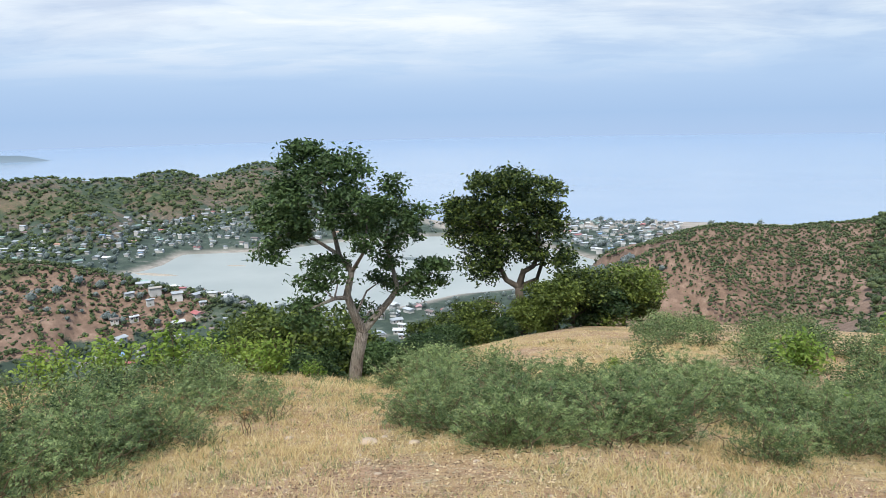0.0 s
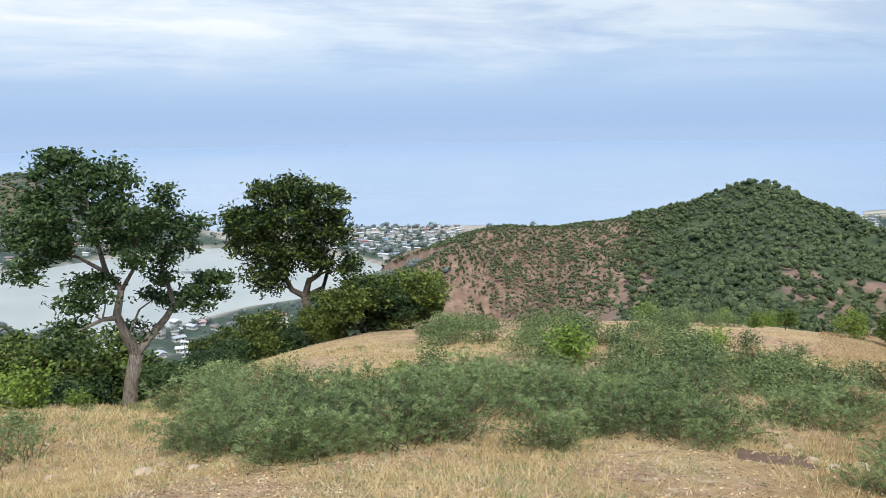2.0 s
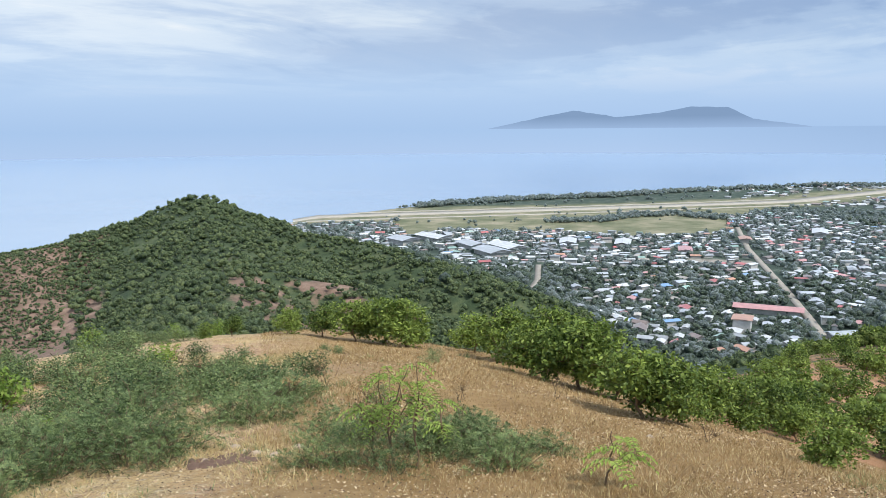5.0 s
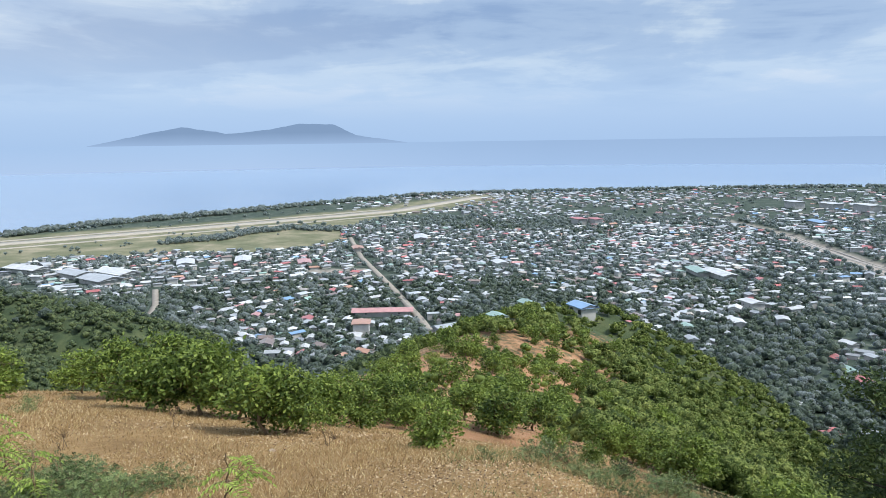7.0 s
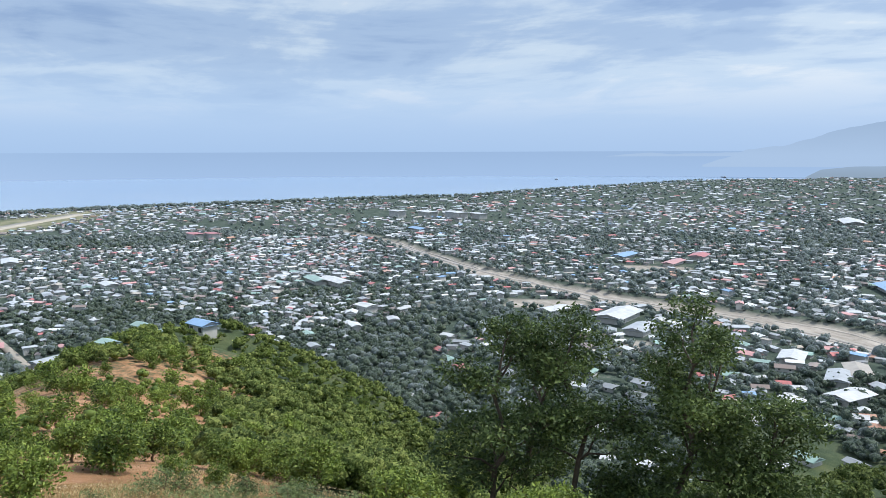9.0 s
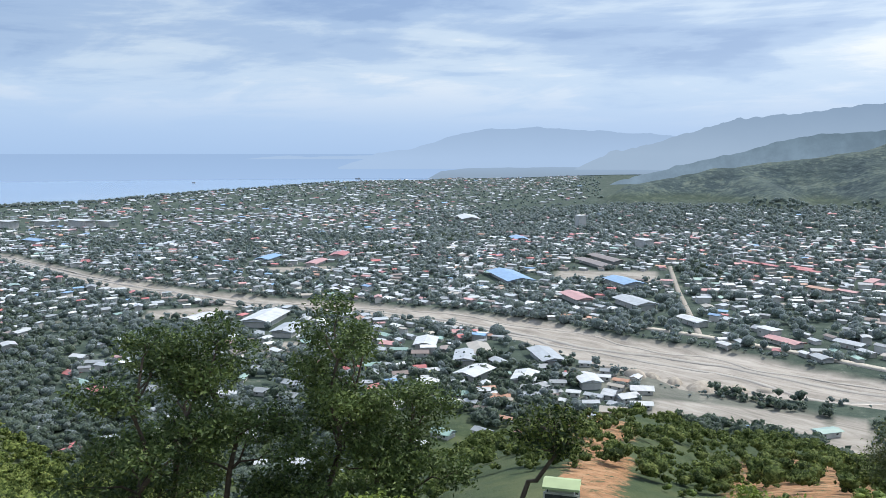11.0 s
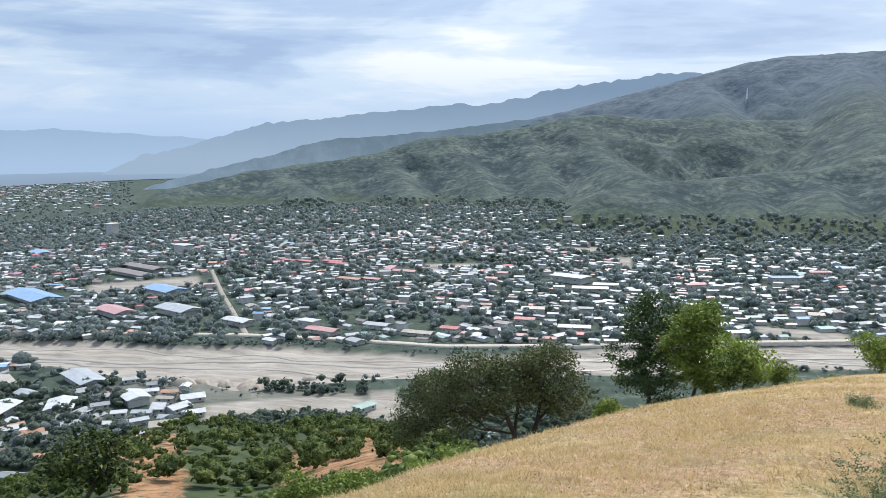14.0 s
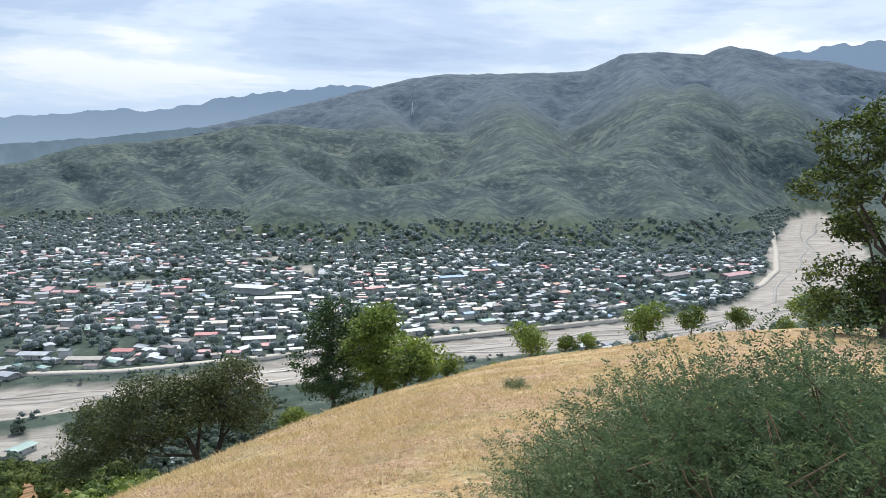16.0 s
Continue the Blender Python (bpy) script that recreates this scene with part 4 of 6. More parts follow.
def frond_arrays(s, d, ln, leaf, g, pairs):
    """Feathery leaves: two rows of leaflets along a drooping rib."""
    n = len(s)
    side = np.cross(d, unit(n, g) * 0.5 + np.array([0, 0, 1.0]))
    side /= np.linalg.norm(side, axis=1)[:, None] + 1e-9
    vs = []
    for j in range(pairs):
        t = (j + 0.6) / pairs
        p = s + d * (ln * t)[:, None] - np.array([0, 0, 0.42]) * (ln * t * t)[:, None]
        size = leaf * (1.15 - 0.5 * abs(t - 0.4)) * g.uniform(0.75, 1.25, n)[:, None]
        for sgn in (-1, 1):
            o = side * sgn * 0.9 + d * 0.45 + g.normal(0, 0.22, (n, 3))
            q_ = d * 0.20 + g.normal(0, 0.04, (n, 3))
            vs.append(np.stack([p, p + (o * 0.5 + q_) * size, p + o * size, p + (o * 0.5 - q_) * size], 1))
    v = np.concatenate(vs).reshape(-1, 3)
    k = np.arange(len(v) // 4)[:, None] * 4
    return v, np.concatenate([k + [0, 1, 2], k + [0, 2, 3]], 1).reshape(-1, 3)


def shrub(name, h, w, stems, leaf, leaves, mat, label, seed, slim=0.4, low=0.12, spray=0.10, category="shrub", group="", frond=0.0):
    """A many-stemmed bush, leafy to the ground."""
    g = np.random.default_rng(seed)
    root = new(name)
    tagged(root, label, category, group)
    limbs, pts = [], []
    for i_ in range(stems):
        a, lean = g.uniform(0, 6.28), g.uniform(0.1, 1.0) ** 0.7
        top = np.array([math.cos(a) * w * lean, math.sin(a) * w * lean, h * g.uniform(0.72 if frond else 0.55, 1.0) * (1.08 - 0.45 * lean * lean)])
        foot = np.array([math.cos(a) * w * 0.12, math.sin(a) * w * 0.12, -0.08])
        limb = bend(foot, top, g, 0.012 * h + 0.004, 0.004, 6, 0.12, 0.08)
        limbs.append(limb)
        p = np.array(limb)[:, :3]
        t = g.uniform(0.25, 1.0, leaves // stems)
        t5 = t * 5
        i0 = np.minimum(t5.astype(int), 4)
        q_ = p[i0] + (p[i0 + 1] - p[i0]) * (t5 - i0)[:, None]
        pts.append(q_ + np.clip(g.normal(size=q_.shape), -1.5, 1.5) * (spray + 0.16 * w * (1.1 - t))[:, None])
    c = np.concatenate(pts)
    c[:, 2] = np.maximum(c[:, 2], low * g.uniform(0.3, 1.5, len(c)))
    v, f = tube_arrays(limbs, 3)
    link("woody_base", v, f, M["twig"], root, True)
    if frond:
        pairs = 7 if leaves < 5000 else 9
        c = c[g.permutation(len(c))[: leaves // (2 * pairs)]]
        d = c * np.array([1.0, 1.0, 0.5]) / w + np.array([0, 0, 0.5]) + g.normal(0, 0.5, c.shape)
        d /= np.linalg.norm(d, axis=1)[:, None]
        v, f = frond_arrays(c, d, frond * g.uniform(0.6, 1.25, len(c)), leaf, g, pairs)
    else:
        v, f = leaf_arrays(c, leaf, g, slim, flat=0.45)
    link("foliage", v, f, mat, root)
    return root


def at(az, r, sink=0.05, turn=None, size=1.0):
    x, y = xy(az, r)
    z = float(height(np.array([x]), np.array([y]))[0])
    return pose(x, y, z - sink, 0, 0, -az if turn is None else turn) @ Matrix.Scale(size, 4)


def put(ob, m):
    """copy_thing with its size."""
    c = copy_thing(ob, m)
    c.matrix_basis = m
    return c


def scatter(kinds, spots, g, sink=0.06):
    """Copies of the given things at bearing, distance, size; the first of each kind takes a spot itself."""
    used = set()
    for i_, (az, r, size) in enumerate(spots):
        ob = kinds[int(g.integers(len(kinds)))]
        m = at(az, r, sink, g.uniform(0, 360), size)
        if ob.name in used:
            put(ob, m)
        else:
            used.add(ob.name)
            ob.matrix_basis = m
    for ob in kinds:
        if ob.name not in used:
            for o in (*ob.children_recursive, ob):
                bpy.data.objects.remove(o)


def spots(g, *regions):
    out = []
    for a0, a1, r0, r1, n, s0, s1 in regions:
        for _ in range(n):
            out.append((g.uniform(a0, a1), g.uniform(r0, r1), g.uniform(s0, s1)))
    return out


# ---- the hilltop ----
# forked tree on the western brow
U = 0.0131
g1 = np.random.default_rng(11)
px = lambda x, y, d=0.0: ((x - 625) * U, d, (680 - y) * U * 1.03)
fork = px(645, 572)
limbs = [[(*px(622, 684), 0.21), (*px(628, 655), 0.16), (*px(634, 615), 0.145), (*fork, 0.14)],
         [(*fork, 0.12), (*px(630, 535, -0.1), 0.10), (*px(621, 505, -0.1), 0.088), (*px(630, 468), 0.075), (*px(610, 440, 0.1), 0.06), (*px(600, 390, 0.2), 0.04), (*px(590, 320), 0.02)],
         [(*fork, 0.10), (*px(668, 552, 0.2), 0.08), (*px(695, 525, 0.3), 0.07), (*px(709, 505, 0.3), 0.06), (*px(702, 470, 0.3), 0.045), (*px(690, 425, 0.3), 0.028), (*px(706, 345, 0.2), 0.012)],
         [(*px(621, 510, -0.1), 0.06), (*px(600, 507, -0.3), 0.045), (*px(575, 513, -0.5), 0.03), (*px(548, 520, -0.6), 0.012)],
         [(*px(630, 468), 0.05), (*px(650, 430, -0.5), 0.035), (*px(660, 370, -0.7), 0.015)],
         [(*px(610, 440, 0.1), 0.045), (*px(570, 415, 0.3), 0.03), (*px(515, 400, 0.4), 0.012)],
         [(*px(709, 505, 0.3), 0.05), (*px(735, 492, 0.5), 0.03), (*px(775, 485, 0.6), 0.012)],
         [(*px(628, 555), 0.03), (*px(655, 510, 0.5), 0.02), (*px(684, 495, 0.7), 0.01)]]
blobs = [(px(575, 345), (0.95, 1.1, 0.7), 58), (px(556, 285, 0.2), (0.55, 0.7, 0.38), 22), (px(560, 256, 0.1), (0.28, 0.3, 0.14), 6), (px(620, 300, -0.2), (0.6, 0.7, 0.42), 28), (px(515, 345, 0.2), (0.55, 0.7, 0.4), 22), (px(515, 395, 0.3), (0.6, 0.7, 0.34), 24),
         (px(645, 355, -0.4), (0.7, 0.8, 0.45), 30), (px(655, 405, -0.4), (0.5, 0.6, 0.3), 14), (px(500, 430, 0.3), (0.42, 0.5, 0.28), 14), (px(700, 395, 0.2), (0.65, 0.6, 0.55), 30), (px(706, 330, 0.2), (0.26, 0.3, 0.28), 8),
         (px(740, 380, 0.2), (0.32, 0.3, 0.3), 10), (px(548, 525, -0.5), (0.42, 0.4, 0.30), 16), (px(590, 455, -0.2), (0.45, 0.5, 0.3), 14), (px(770, 482, 0.5), (0.5, 0.5, 0.30), 22),
         (px(735, 505, 0.5), (0.4, 0.4, 0.22), 10), (px(682, 495, 0.6), (0.22, 0.25, 0.16), 6), (px(650, 545, 0.5), (0.3, 0.3, 0.22), 7), (px(560, 480, 0.0), (0.35, 0.4, 0.25), 8), (px(690, 450, 0.3), (0.3, 0.3, 0.25), 7)]
tree("forked_tree", limbs, blobs, 0.12, M["leaf_tree"], M["bark"], at(-7.0, 17.4, 0.3), "tall forked tree with grey bark and airy dark green crown", spray=0.13, per=60, seed=3, sides=9)

# dense round tree on the knoll behind
U2 = 0.0199
px2 = lambda x, y, d=0.0: ((x - 935) * U2, d, (585 - y) * U2)
limbs = [[(*px2(938, 590), 0.2), (*px2(934, 545), 0.17), (*px2(930, 505), 0.15)],
         [(*px2(930, 505), 0.12), (*px2(908, 492), 0.10), (*px2(896, 465), 0.08), (*px2(890, 400), 0.05)],
         [(*px2(930, 505), 0.12), (*px2(938, 478), 0.10), (*px2(955, 468), 0.085), (*px2(966, 445), 0.07), (*px2(958, 380), 0.04)],
         [(*px2(930, 505), 0.10), (*px2(962, 495, 0.4), 0.08), (*px2(970, 470, 0.5), 0.06), (*px2(985, 430, 0.4), 0.03)]]
blobs = [(px2(845, 372), (0.95, 1.0, 0.55), 52), (px2(880, 325), (0.75, 0.9, 0.42), 40), (px2(920, 318), (0.7, 0.8, 0.38), 34), (px2(968, 340), (0.75, 0.9, 0.5), 44), (px2(905, 365), (0.95, 1.2, 0.5), 56), (px2(975, 395), (0.65, 0.8, 0.42), 34),
         (px2(850, 415), (0.8, 0.9, 0.42), 38), (px2(915, 420), (0.9, 1.0, 0.42), 46), (px2(870, 455), (0.75, 0.8, 0.36), 32), (px2(950, 440), (0.6, 0.7, 0.32), 24), (px2(1005, 452), (0.42, 0.5, 0.3), 16), (px2(820, 362), (0.55, 0.6, 0.3), 20),
         (px2(868, 480), (0.5, 0.6, 0.26), 14), (px2(990, 375), (0.4, 0.5, 0.35), 14)]
tree("round_tree", limbs, blobs, 0.15, M["leaf_dark"], M["bark_dark"], at(5.8, 27.0, -0.2), "dense round-crowned tree with glossy dark leaves on the knoll", spray=0.19, per=46, seed=5, slim=0.5)

# leafy thickets: built once, then copied
gk = np.random.default_rng(21)


def thicket(name, h, w, leaf, mat, bark, label, seed, per=30, spray=0.2, lumps=7, trunk=True, slim=0.5, category="tree"):
    g = np.random.default_rng(seed)
    limbs = [bend((0, 0, -0.3), (g.normal() * w * 0.2, g.normal() * w * 0.2, h * 0.55), g, 0.03 * h, 0.015 * h, 6, 0.1)]
    top = np.array(limbs[0][-1][:3])
    blobs = []
    for i_ in range(lumps):
        a = 6.28 * i_ / lumps + g.uniform(-0.4, 0.4)
        rr_ = w * g.uniform(0.25, 0.7)
        z = h * g.uniform(0.3, 0.85)
        c = (math.cos(a) * rr_, math.sin(a) * rr_, z)
        s = g.uniform(0.32, 0.5)
        blobs.append((c, (w * s, w * s, h * 0.22), int(16 + 10 * s)))
        limbs.append(bend(top * g.uniform(0.4, 1), c, g, 0.014 * h, 0.005 * h, 5, 0.15))
    blobs.append(((0, 0, h * 0.72), (w * 0.5, w * 0.5, h * 0.27), 30))
    return tree(name, limbs, blobs, leaf, mat, bark, Matrix(), label, category, spray, per, True, slim, seed, sides=5)


dark = [thicket("dark_tree", 3.4, 1.9, 0.19, M["leaf_dark"], M["bark_dark"], "dark leafy tree crowding the brow of the hill", 31 + i_, 34, 0.2, 10) for i_ in range(2)]
dark += [thicket("dark_bush", 2.2, 1.7, 0.16, M["leaf_tree"], M["bark_dark"], "dense dark green bush below the brow", 41 + i_, 34, 0.18, 10, category="shrub") for i_ in range(2)]
scatter(dark, [(9.5, 27, 0.75), (11.5, 27.5, 0.8), (13.2, 28, 0.75), (14.4, 28.5, 0.45), (8.3, 26, 0.62), (2.5, 25.5, 0.55), (4.2, 25.5, 0.5), (0.5, 25, 0.52), (-1.5, 24, 0.5), (-3, 24, 0.5), (6.5, 26, 0.45),
               (-4.8, 24, 0.66), (-8.5, 25, 1.0), (-11, 27, 1.05), (-13.5, 29, 1.1), (-16, 28, 1.1), (-18.5, 30, 1.05), (-14, 25, 0.8), (-10, 23, 0.65), (1.8, 29, 0.72), (-0.5, 28, 0.66), (-21, 30, 0.8), (-6, 28, 0.75)], gk, 0.25)

# feathery low shrubs on the dry grass
fine = [shrub("feathery_shrub", 0.58 + 0.12 * (i_ % 3), 0.95, 15, 0.040, 3100, M["leaf_bush"], "low feathery grey-green shrub on dry grass", 60 + i_, 0.36, spray=0.055, group="feathery shrubs", frond=0.21) for i_ in range(6)]
coarse = [shrub("green_shrub", 0.62 + 0.12 * (i_ % 2), 0.95, 10, 0.075, 1100, M["leaf_bush"], "low green shrub farther down the dry slope", 70 + i_, 0.4, spray=0.07, group="feathery shrubs") for i_ in range(4)]
gb = np.random.default_rng(77)
low = spots(gb, (-34, -24, 7.8, 15.5, 32, 0.6, 1.2), (-24, -16, 8.8, 15.5, 24, 0.5, 1.1), (-16, -13, 10, 14, 6, 0.4, 0.7), (-3, 4, 7.9, 13, 20, 0.35, 0.85), (4, 15, 7.8, 12.5, 42, 0.45, 1.0), (14, 26, 8.0, 14, 46, 0.5, 1.05), (26, 37, 8.4, 14.5, 42, 0.5, 1.05),
            (-3, 4.5, 12, 18, 16, 0.6, 1.15), (22, 38, 14, 20, 30, 0.5, 1.15), (37, 47, 10.8, 17, 32, 0.4, 1.0), (14.5, 20, 18.5, 26, 15, 0.6, 1.1), (19, 33, 18, 27, 24, 0.5, 1.2), (30, 37, 25, 31, 10, 0.4, 0.9),
            (45, 56, 7.6, 10.5, 14, 0.4, 0.8), (52, 64, 7.4, 9.5, 16, 0.4, 0.75), (50, 60, 9, 14, 8, 0.3, 0.6), (56, 70, 8.0, 9.5, 6, 0.4, 0.6), (45, 60, 14, 30, 8, 0.3, 0.55), (82, 108, 9, 11, 12, 0.3, 0.5), (90, 112, 11, 15, 16, 0.5, 0.8), (-11, -4, 10.5, 16, 8, 0.25, 0.45), (-4, -0.5, 8.3, 14, 9, 0.5, 0.9))
low += spots(gb, (196, 200, 17, 22, 3, 0.4, 0.6), (203, 218, 11, 19, 12, 0.5, 0.9))
low = [(a, r, s * 0.87) for a, r, s in low]
scatter(fine, [q_ for q_ in low if q_[1] < 13.2], gb)
scatter(coarse, [q_ for q_ in low if q_[1] >= 13.2], gb)
full = [shrub("feathery_bush", 1.45, 1.15, 26, 0.022, 26000, M["leaf_backlit"], "thick feathery green bush on the hilltop", 80 + i_, 0.32, spray=0.13, group="feathery bushes", frond=0.25) for i_ in range(2)]
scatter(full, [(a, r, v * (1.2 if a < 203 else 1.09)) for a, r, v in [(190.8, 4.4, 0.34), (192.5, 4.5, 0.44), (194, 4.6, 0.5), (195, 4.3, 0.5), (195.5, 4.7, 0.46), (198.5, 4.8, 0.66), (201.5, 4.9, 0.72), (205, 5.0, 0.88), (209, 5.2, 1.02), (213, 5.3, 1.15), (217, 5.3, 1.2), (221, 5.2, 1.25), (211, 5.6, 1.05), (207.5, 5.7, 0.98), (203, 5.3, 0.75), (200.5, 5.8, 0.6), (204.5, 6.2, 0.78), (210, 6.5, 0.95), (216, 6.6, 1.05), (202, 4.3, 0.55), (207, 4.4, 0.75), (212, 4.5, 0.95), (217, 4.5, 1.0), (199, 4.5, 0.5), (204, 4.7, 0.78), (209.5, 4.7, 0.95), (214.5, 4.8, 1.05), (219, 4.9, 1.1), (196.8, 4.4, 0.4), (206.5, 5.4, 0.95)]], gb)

# brighter broad-leaved shrubs
bright = [shrub("broadleaf_shrub", 1.0, 0.55, 12, 0.11, 700, M["leaf_bright"], "bright yellow-green broad-leaved shrub", 90 + i_, 0.5, spray=0.09, group="bright shrubs") for i_ in range(3)]
scatter(bright, [(24.9, 15.0, 0.95), (25.6, 15.2, 0.8), (35.4, 19, 0.75), (30.5, 30, 0.9), (36, 40, 1.1), (-20, 17, 1.2), (-17.5, 18, 1.1), (-15, 18, 1.0), (-13, 17.5, 1.0), (-24, 18, 1.2), (-28, 18, 1.1), (12.5, 14.2, 0.35), (39, 40, 1.1),
                 (-10, 17, 0.5), (0, 13, 0.3), (28, 12, 0.35), (33, 11.5, 0.4)], gb)

slope = [thicket("slope_bush", 2.3, 1.3, 0.17, M["leaf_slope"], M["twig"], "round leafy green bush on the orange slope", 120 + i_, 15, 0.15, 9, category="shrub") for i_ in range(4)]
slope_far = [thicket("slope_bush", 2.3, 1.3, 0.27, M["leaf_slope"], M["twig"], "round leafy green bush farther down the slope", 130 + i_, 6, 0.2, 5, category="shrub") for i_ in range(4)]
gs = np.random.default_rng(5)
brow = spots(gs, (59, 72, 30, 36, 6, 0.7, 1.0), (70, 84, 28, 38, 8, 0.6, 0.9), (84, 100, 30, 50, 8, 0.5, 0.8), (78, 104, 50, 90, 40, 0.6, 1.1), (78, 104, 90, 190, 90, 0.8, 1.5), (80, 97, 55, 150, 50, 0.5, 1.0), (66, 80, 40, 70, 14, 0.8, 1.2), (100, 112, 28, 60, 10, 0.6, 1.0))
brow += [(38, 28, 0.3), (40, 28, 0.35), (44, 27, 0.42), (46.5, 26, 0.5), (48.6, 25, 0.62), (50.8, 25, 0.7), (52.6, 24.5, 0.72), (59.8, 23, 0.75), (61.8, 20, 0.7), (64, 19.5, 0.75), (66, 19, 0.8), (68, 18.5, 0.75), (70.2, 14.6, 0.62), (71.6, 14.8, 0.55), (72.9, 15.2, 0.4),
         (74.5, 22, 0.7), (76.8, 24, 0.7), (78.6, 29, 0.8), (80.2, 26, 0.55), (82.8, 13, 0.42), (87, 29, 0.85), (86, 34, 0.8), (91, 28, 0.5), (93.9, 28, 0.45), (96, 32, 0.7), (84.5, 33, 0.8), (89.5, 38, 0.9), (62.9, 24, 0.9), (65.2, 26, 1.0), (57.5, 26, 0.6), (98.5, 36, 0.8)]
brow += spots(gs, (107, 134, 13.5, 19, 18, 0.35, 0.62), (134, 142, 15, 30, 12, 0.6, 0.95), (150, 162, 22, 40, 12, 0.6, 0.9), (160, 172, 24, 60, 24, 0.5, 1.0), (172, 184, 30, 42, 12, 0.4, 0.6))
brow += [(189.6, 34, 1.0), (188.6, 33, 0.7), (191.8, 35, 0.5), (197.6, 40, 0.85), (200.3, 42, 0.5), (201.8, 42, 0.45), (205.8, 43, 0.95), (209.0, 44, 0.7), (212, 45, 0.6), (216.5, 40, 0.9), (193, 45, 0.3), (195, 46, 0.3), (215, 56, 0.6)]
brow = [q_ for q_ in brow if not (170 < q_[0] < 178 and q_[1] < 33)]
scatter(slope, [q_ for q_ in brow if q_[1] < 48], gs, 0.1)
scatter(slope_far, [q_ for q_ in brow if q_[1] >= 48], gs, 0.1)

# slender trees on the eastern slope
for az, r, h, w, seed in ((113.6, 23, 7.7, 1.4, 201), (116.5, 24, 7.8, 1.6, 202), (120.3, 23.5, 8.0, 1.5, 203), (127.4, 23.5, 8.6, 1.2, 204), (130.3, 24, 7.8, 1.5, 205), (133.2, 24, 6.2, 1.1, 206)):
    g = np.random.default_rng(seed)
    trunk = bend((0, 0, -0.5), (g.normal() * 0.3, 0, h * 0.93), g, 0.13, 0.03, 9, 0.05)
    limbs, blobs = [trunk], []
    for i_ in range(13):
        t = 0.38 + 0.6 * i_ / 13
        p = np.array(trunk[min(8, int(t * 8))][:3])
        a = g.uniform(0, 6.28)
        reach = w * (1.15 - 0.75 * abs(t - 0.6)) * g.uniform(0.5, 1.1)
        c = p + np.array([math.cos(a) * reach, math.sin(a) * reach, 0.45 + g.uniform(0, 0.6)])
        limbs.append(bend(p, c, g, 0.04, 0.012, 5, 0.12, 0.05))
        blobs.append((c, (0.66, 0.66, 0.46), 20))
    blobs.append(((trunk[-1][0], 0, h), (0.5, 0.5, 0.4), 14))
    tree("slender_tree", limbs, blobs, 0.15, M["leaf_slim"], M["bark_dark"], at(az, r, 0.2), "slender open-crowned tree rising from the slope", spray=0.2, per=34, seed=seed, sides=6, group="slope trees")
tree("leaning_tree", [bend((-1.2, 0, -0.4), (0.2, 0, 3.4), np.random.default_rng(4), 0.11, 0.05, 7, 0.1)], [((0.2, 0, 3.7), (1.15, 1.1, 0.55), 60), ((0.8, 0, 3.2), (0.6, 0.7, 0.5), 26), ((-0.5, 0, 3.4), (0.5, 0.6, 0.4), 18)],
     0.16, M["leaf_dark"], M["bark_dark"], at(143.3, 24.5, -1.2), "leaning tree with a dark crown over the slope", spray=0.2, per=32, seed=8)

# flat-topped thorn tree on the southern brow
U3 = 0.0189
px3 = lambda x, y, d=0.0: ((x - 640) * U3, d, (800 - y) * U3)
limbs = [[(*px3(637, 806), 0.14), (*px3(640, 785), 0.11), (*px3(632, 755), 0.10), (*px3(618, 722), 0.075), (*px3(585, 690, 0.3), 0.05), (*px3(520, 655, 0.4), 0.02)],
         [(*px3(640, 785), 0.10), (*px3(662, 760, -0.2), 0.085), (*px3(672, 725, -0.3), 0.07), (*px3(680, 670, -0.3), 0.04), (*px3(690, 615), 0.015)],
         [(*px3(632, 755), 0.06), (*px3(640, 700, 0.5), 0.045), (*px3(620, 645, 0.6), 0.02)], [(*px3(672, 725, -0.3), 0.05), (*px3(705, 695, 0.2), 0.035), (*px3(735, 675, 0.3), 0.015)]]
blobs = [(px3(590, 670), (1.7, 1.5, 0.85), 120), (px3(500, 685), (1.0, 1.1, 0.85), 70), (px3(460, 720), (0.7, 0.8, 0.75), 44), (px3(680, 650), (1.15, 1.2, 0.85), 80), (px3(695, 615), (0.6, 0.7, 0.42), 26), (px3(720, 690), (0.75, 0.8, 0.6), 46),
         (px3(560, 635), (0.9, 0.9, 0.4), 36), (px3(440, 745), (0.45, 0.6, 0.4), 22), (px3(530, 730), (0.9, 0.8, 0.5), 34), (px3(628, 660), (0.9, 0.9, 0.6), 44), (px3(640, 625), (0.7, 0.7, 0.35), 24)]
tree("thorn_tree", limbs, blobs, 0.105, M["leaf_thorn"], M["bark_dark"], at(174.0, 26.0, 0.1), "spreading olive-green thorn tree on the grassy brow", spray=0.20, per=60, seed=12)


def upright(name, az, r, h, w, mat, label, seed, leaf=0.17):
    g = np.random.default_rng(seed)
    trunk = bend((0, 0, -0.3), (0, 0, h * 0.8), g, 0.035 * h * 0.6, 0.02, 7, 0.05)
    limbs, blobs = [trunk], []
    for i_ in range(9):
        a, t = 2.4 * i_, 0.3 + 0.62 * i_ / 8
        reach = w * (0.75 if t < 0.75 else 0.4)
        c = (math.cos(a) * reach * 0.6, math.sin(a) * reach * 0.6, h * t)
        blobs.append((c, (w * 0.5, w * 0.5, h * 0.15), 26))
        limbs.append(bend((0, 0, h * t * 0.7), c, g, 0.03, 0.01, 5, 0.1))
    return tree(name, limbs, blobs, leaf, mat, M["bark_dark"], at(az, r, 0.15), label, spray=0.2, per=52, seed=seed, sides=6)


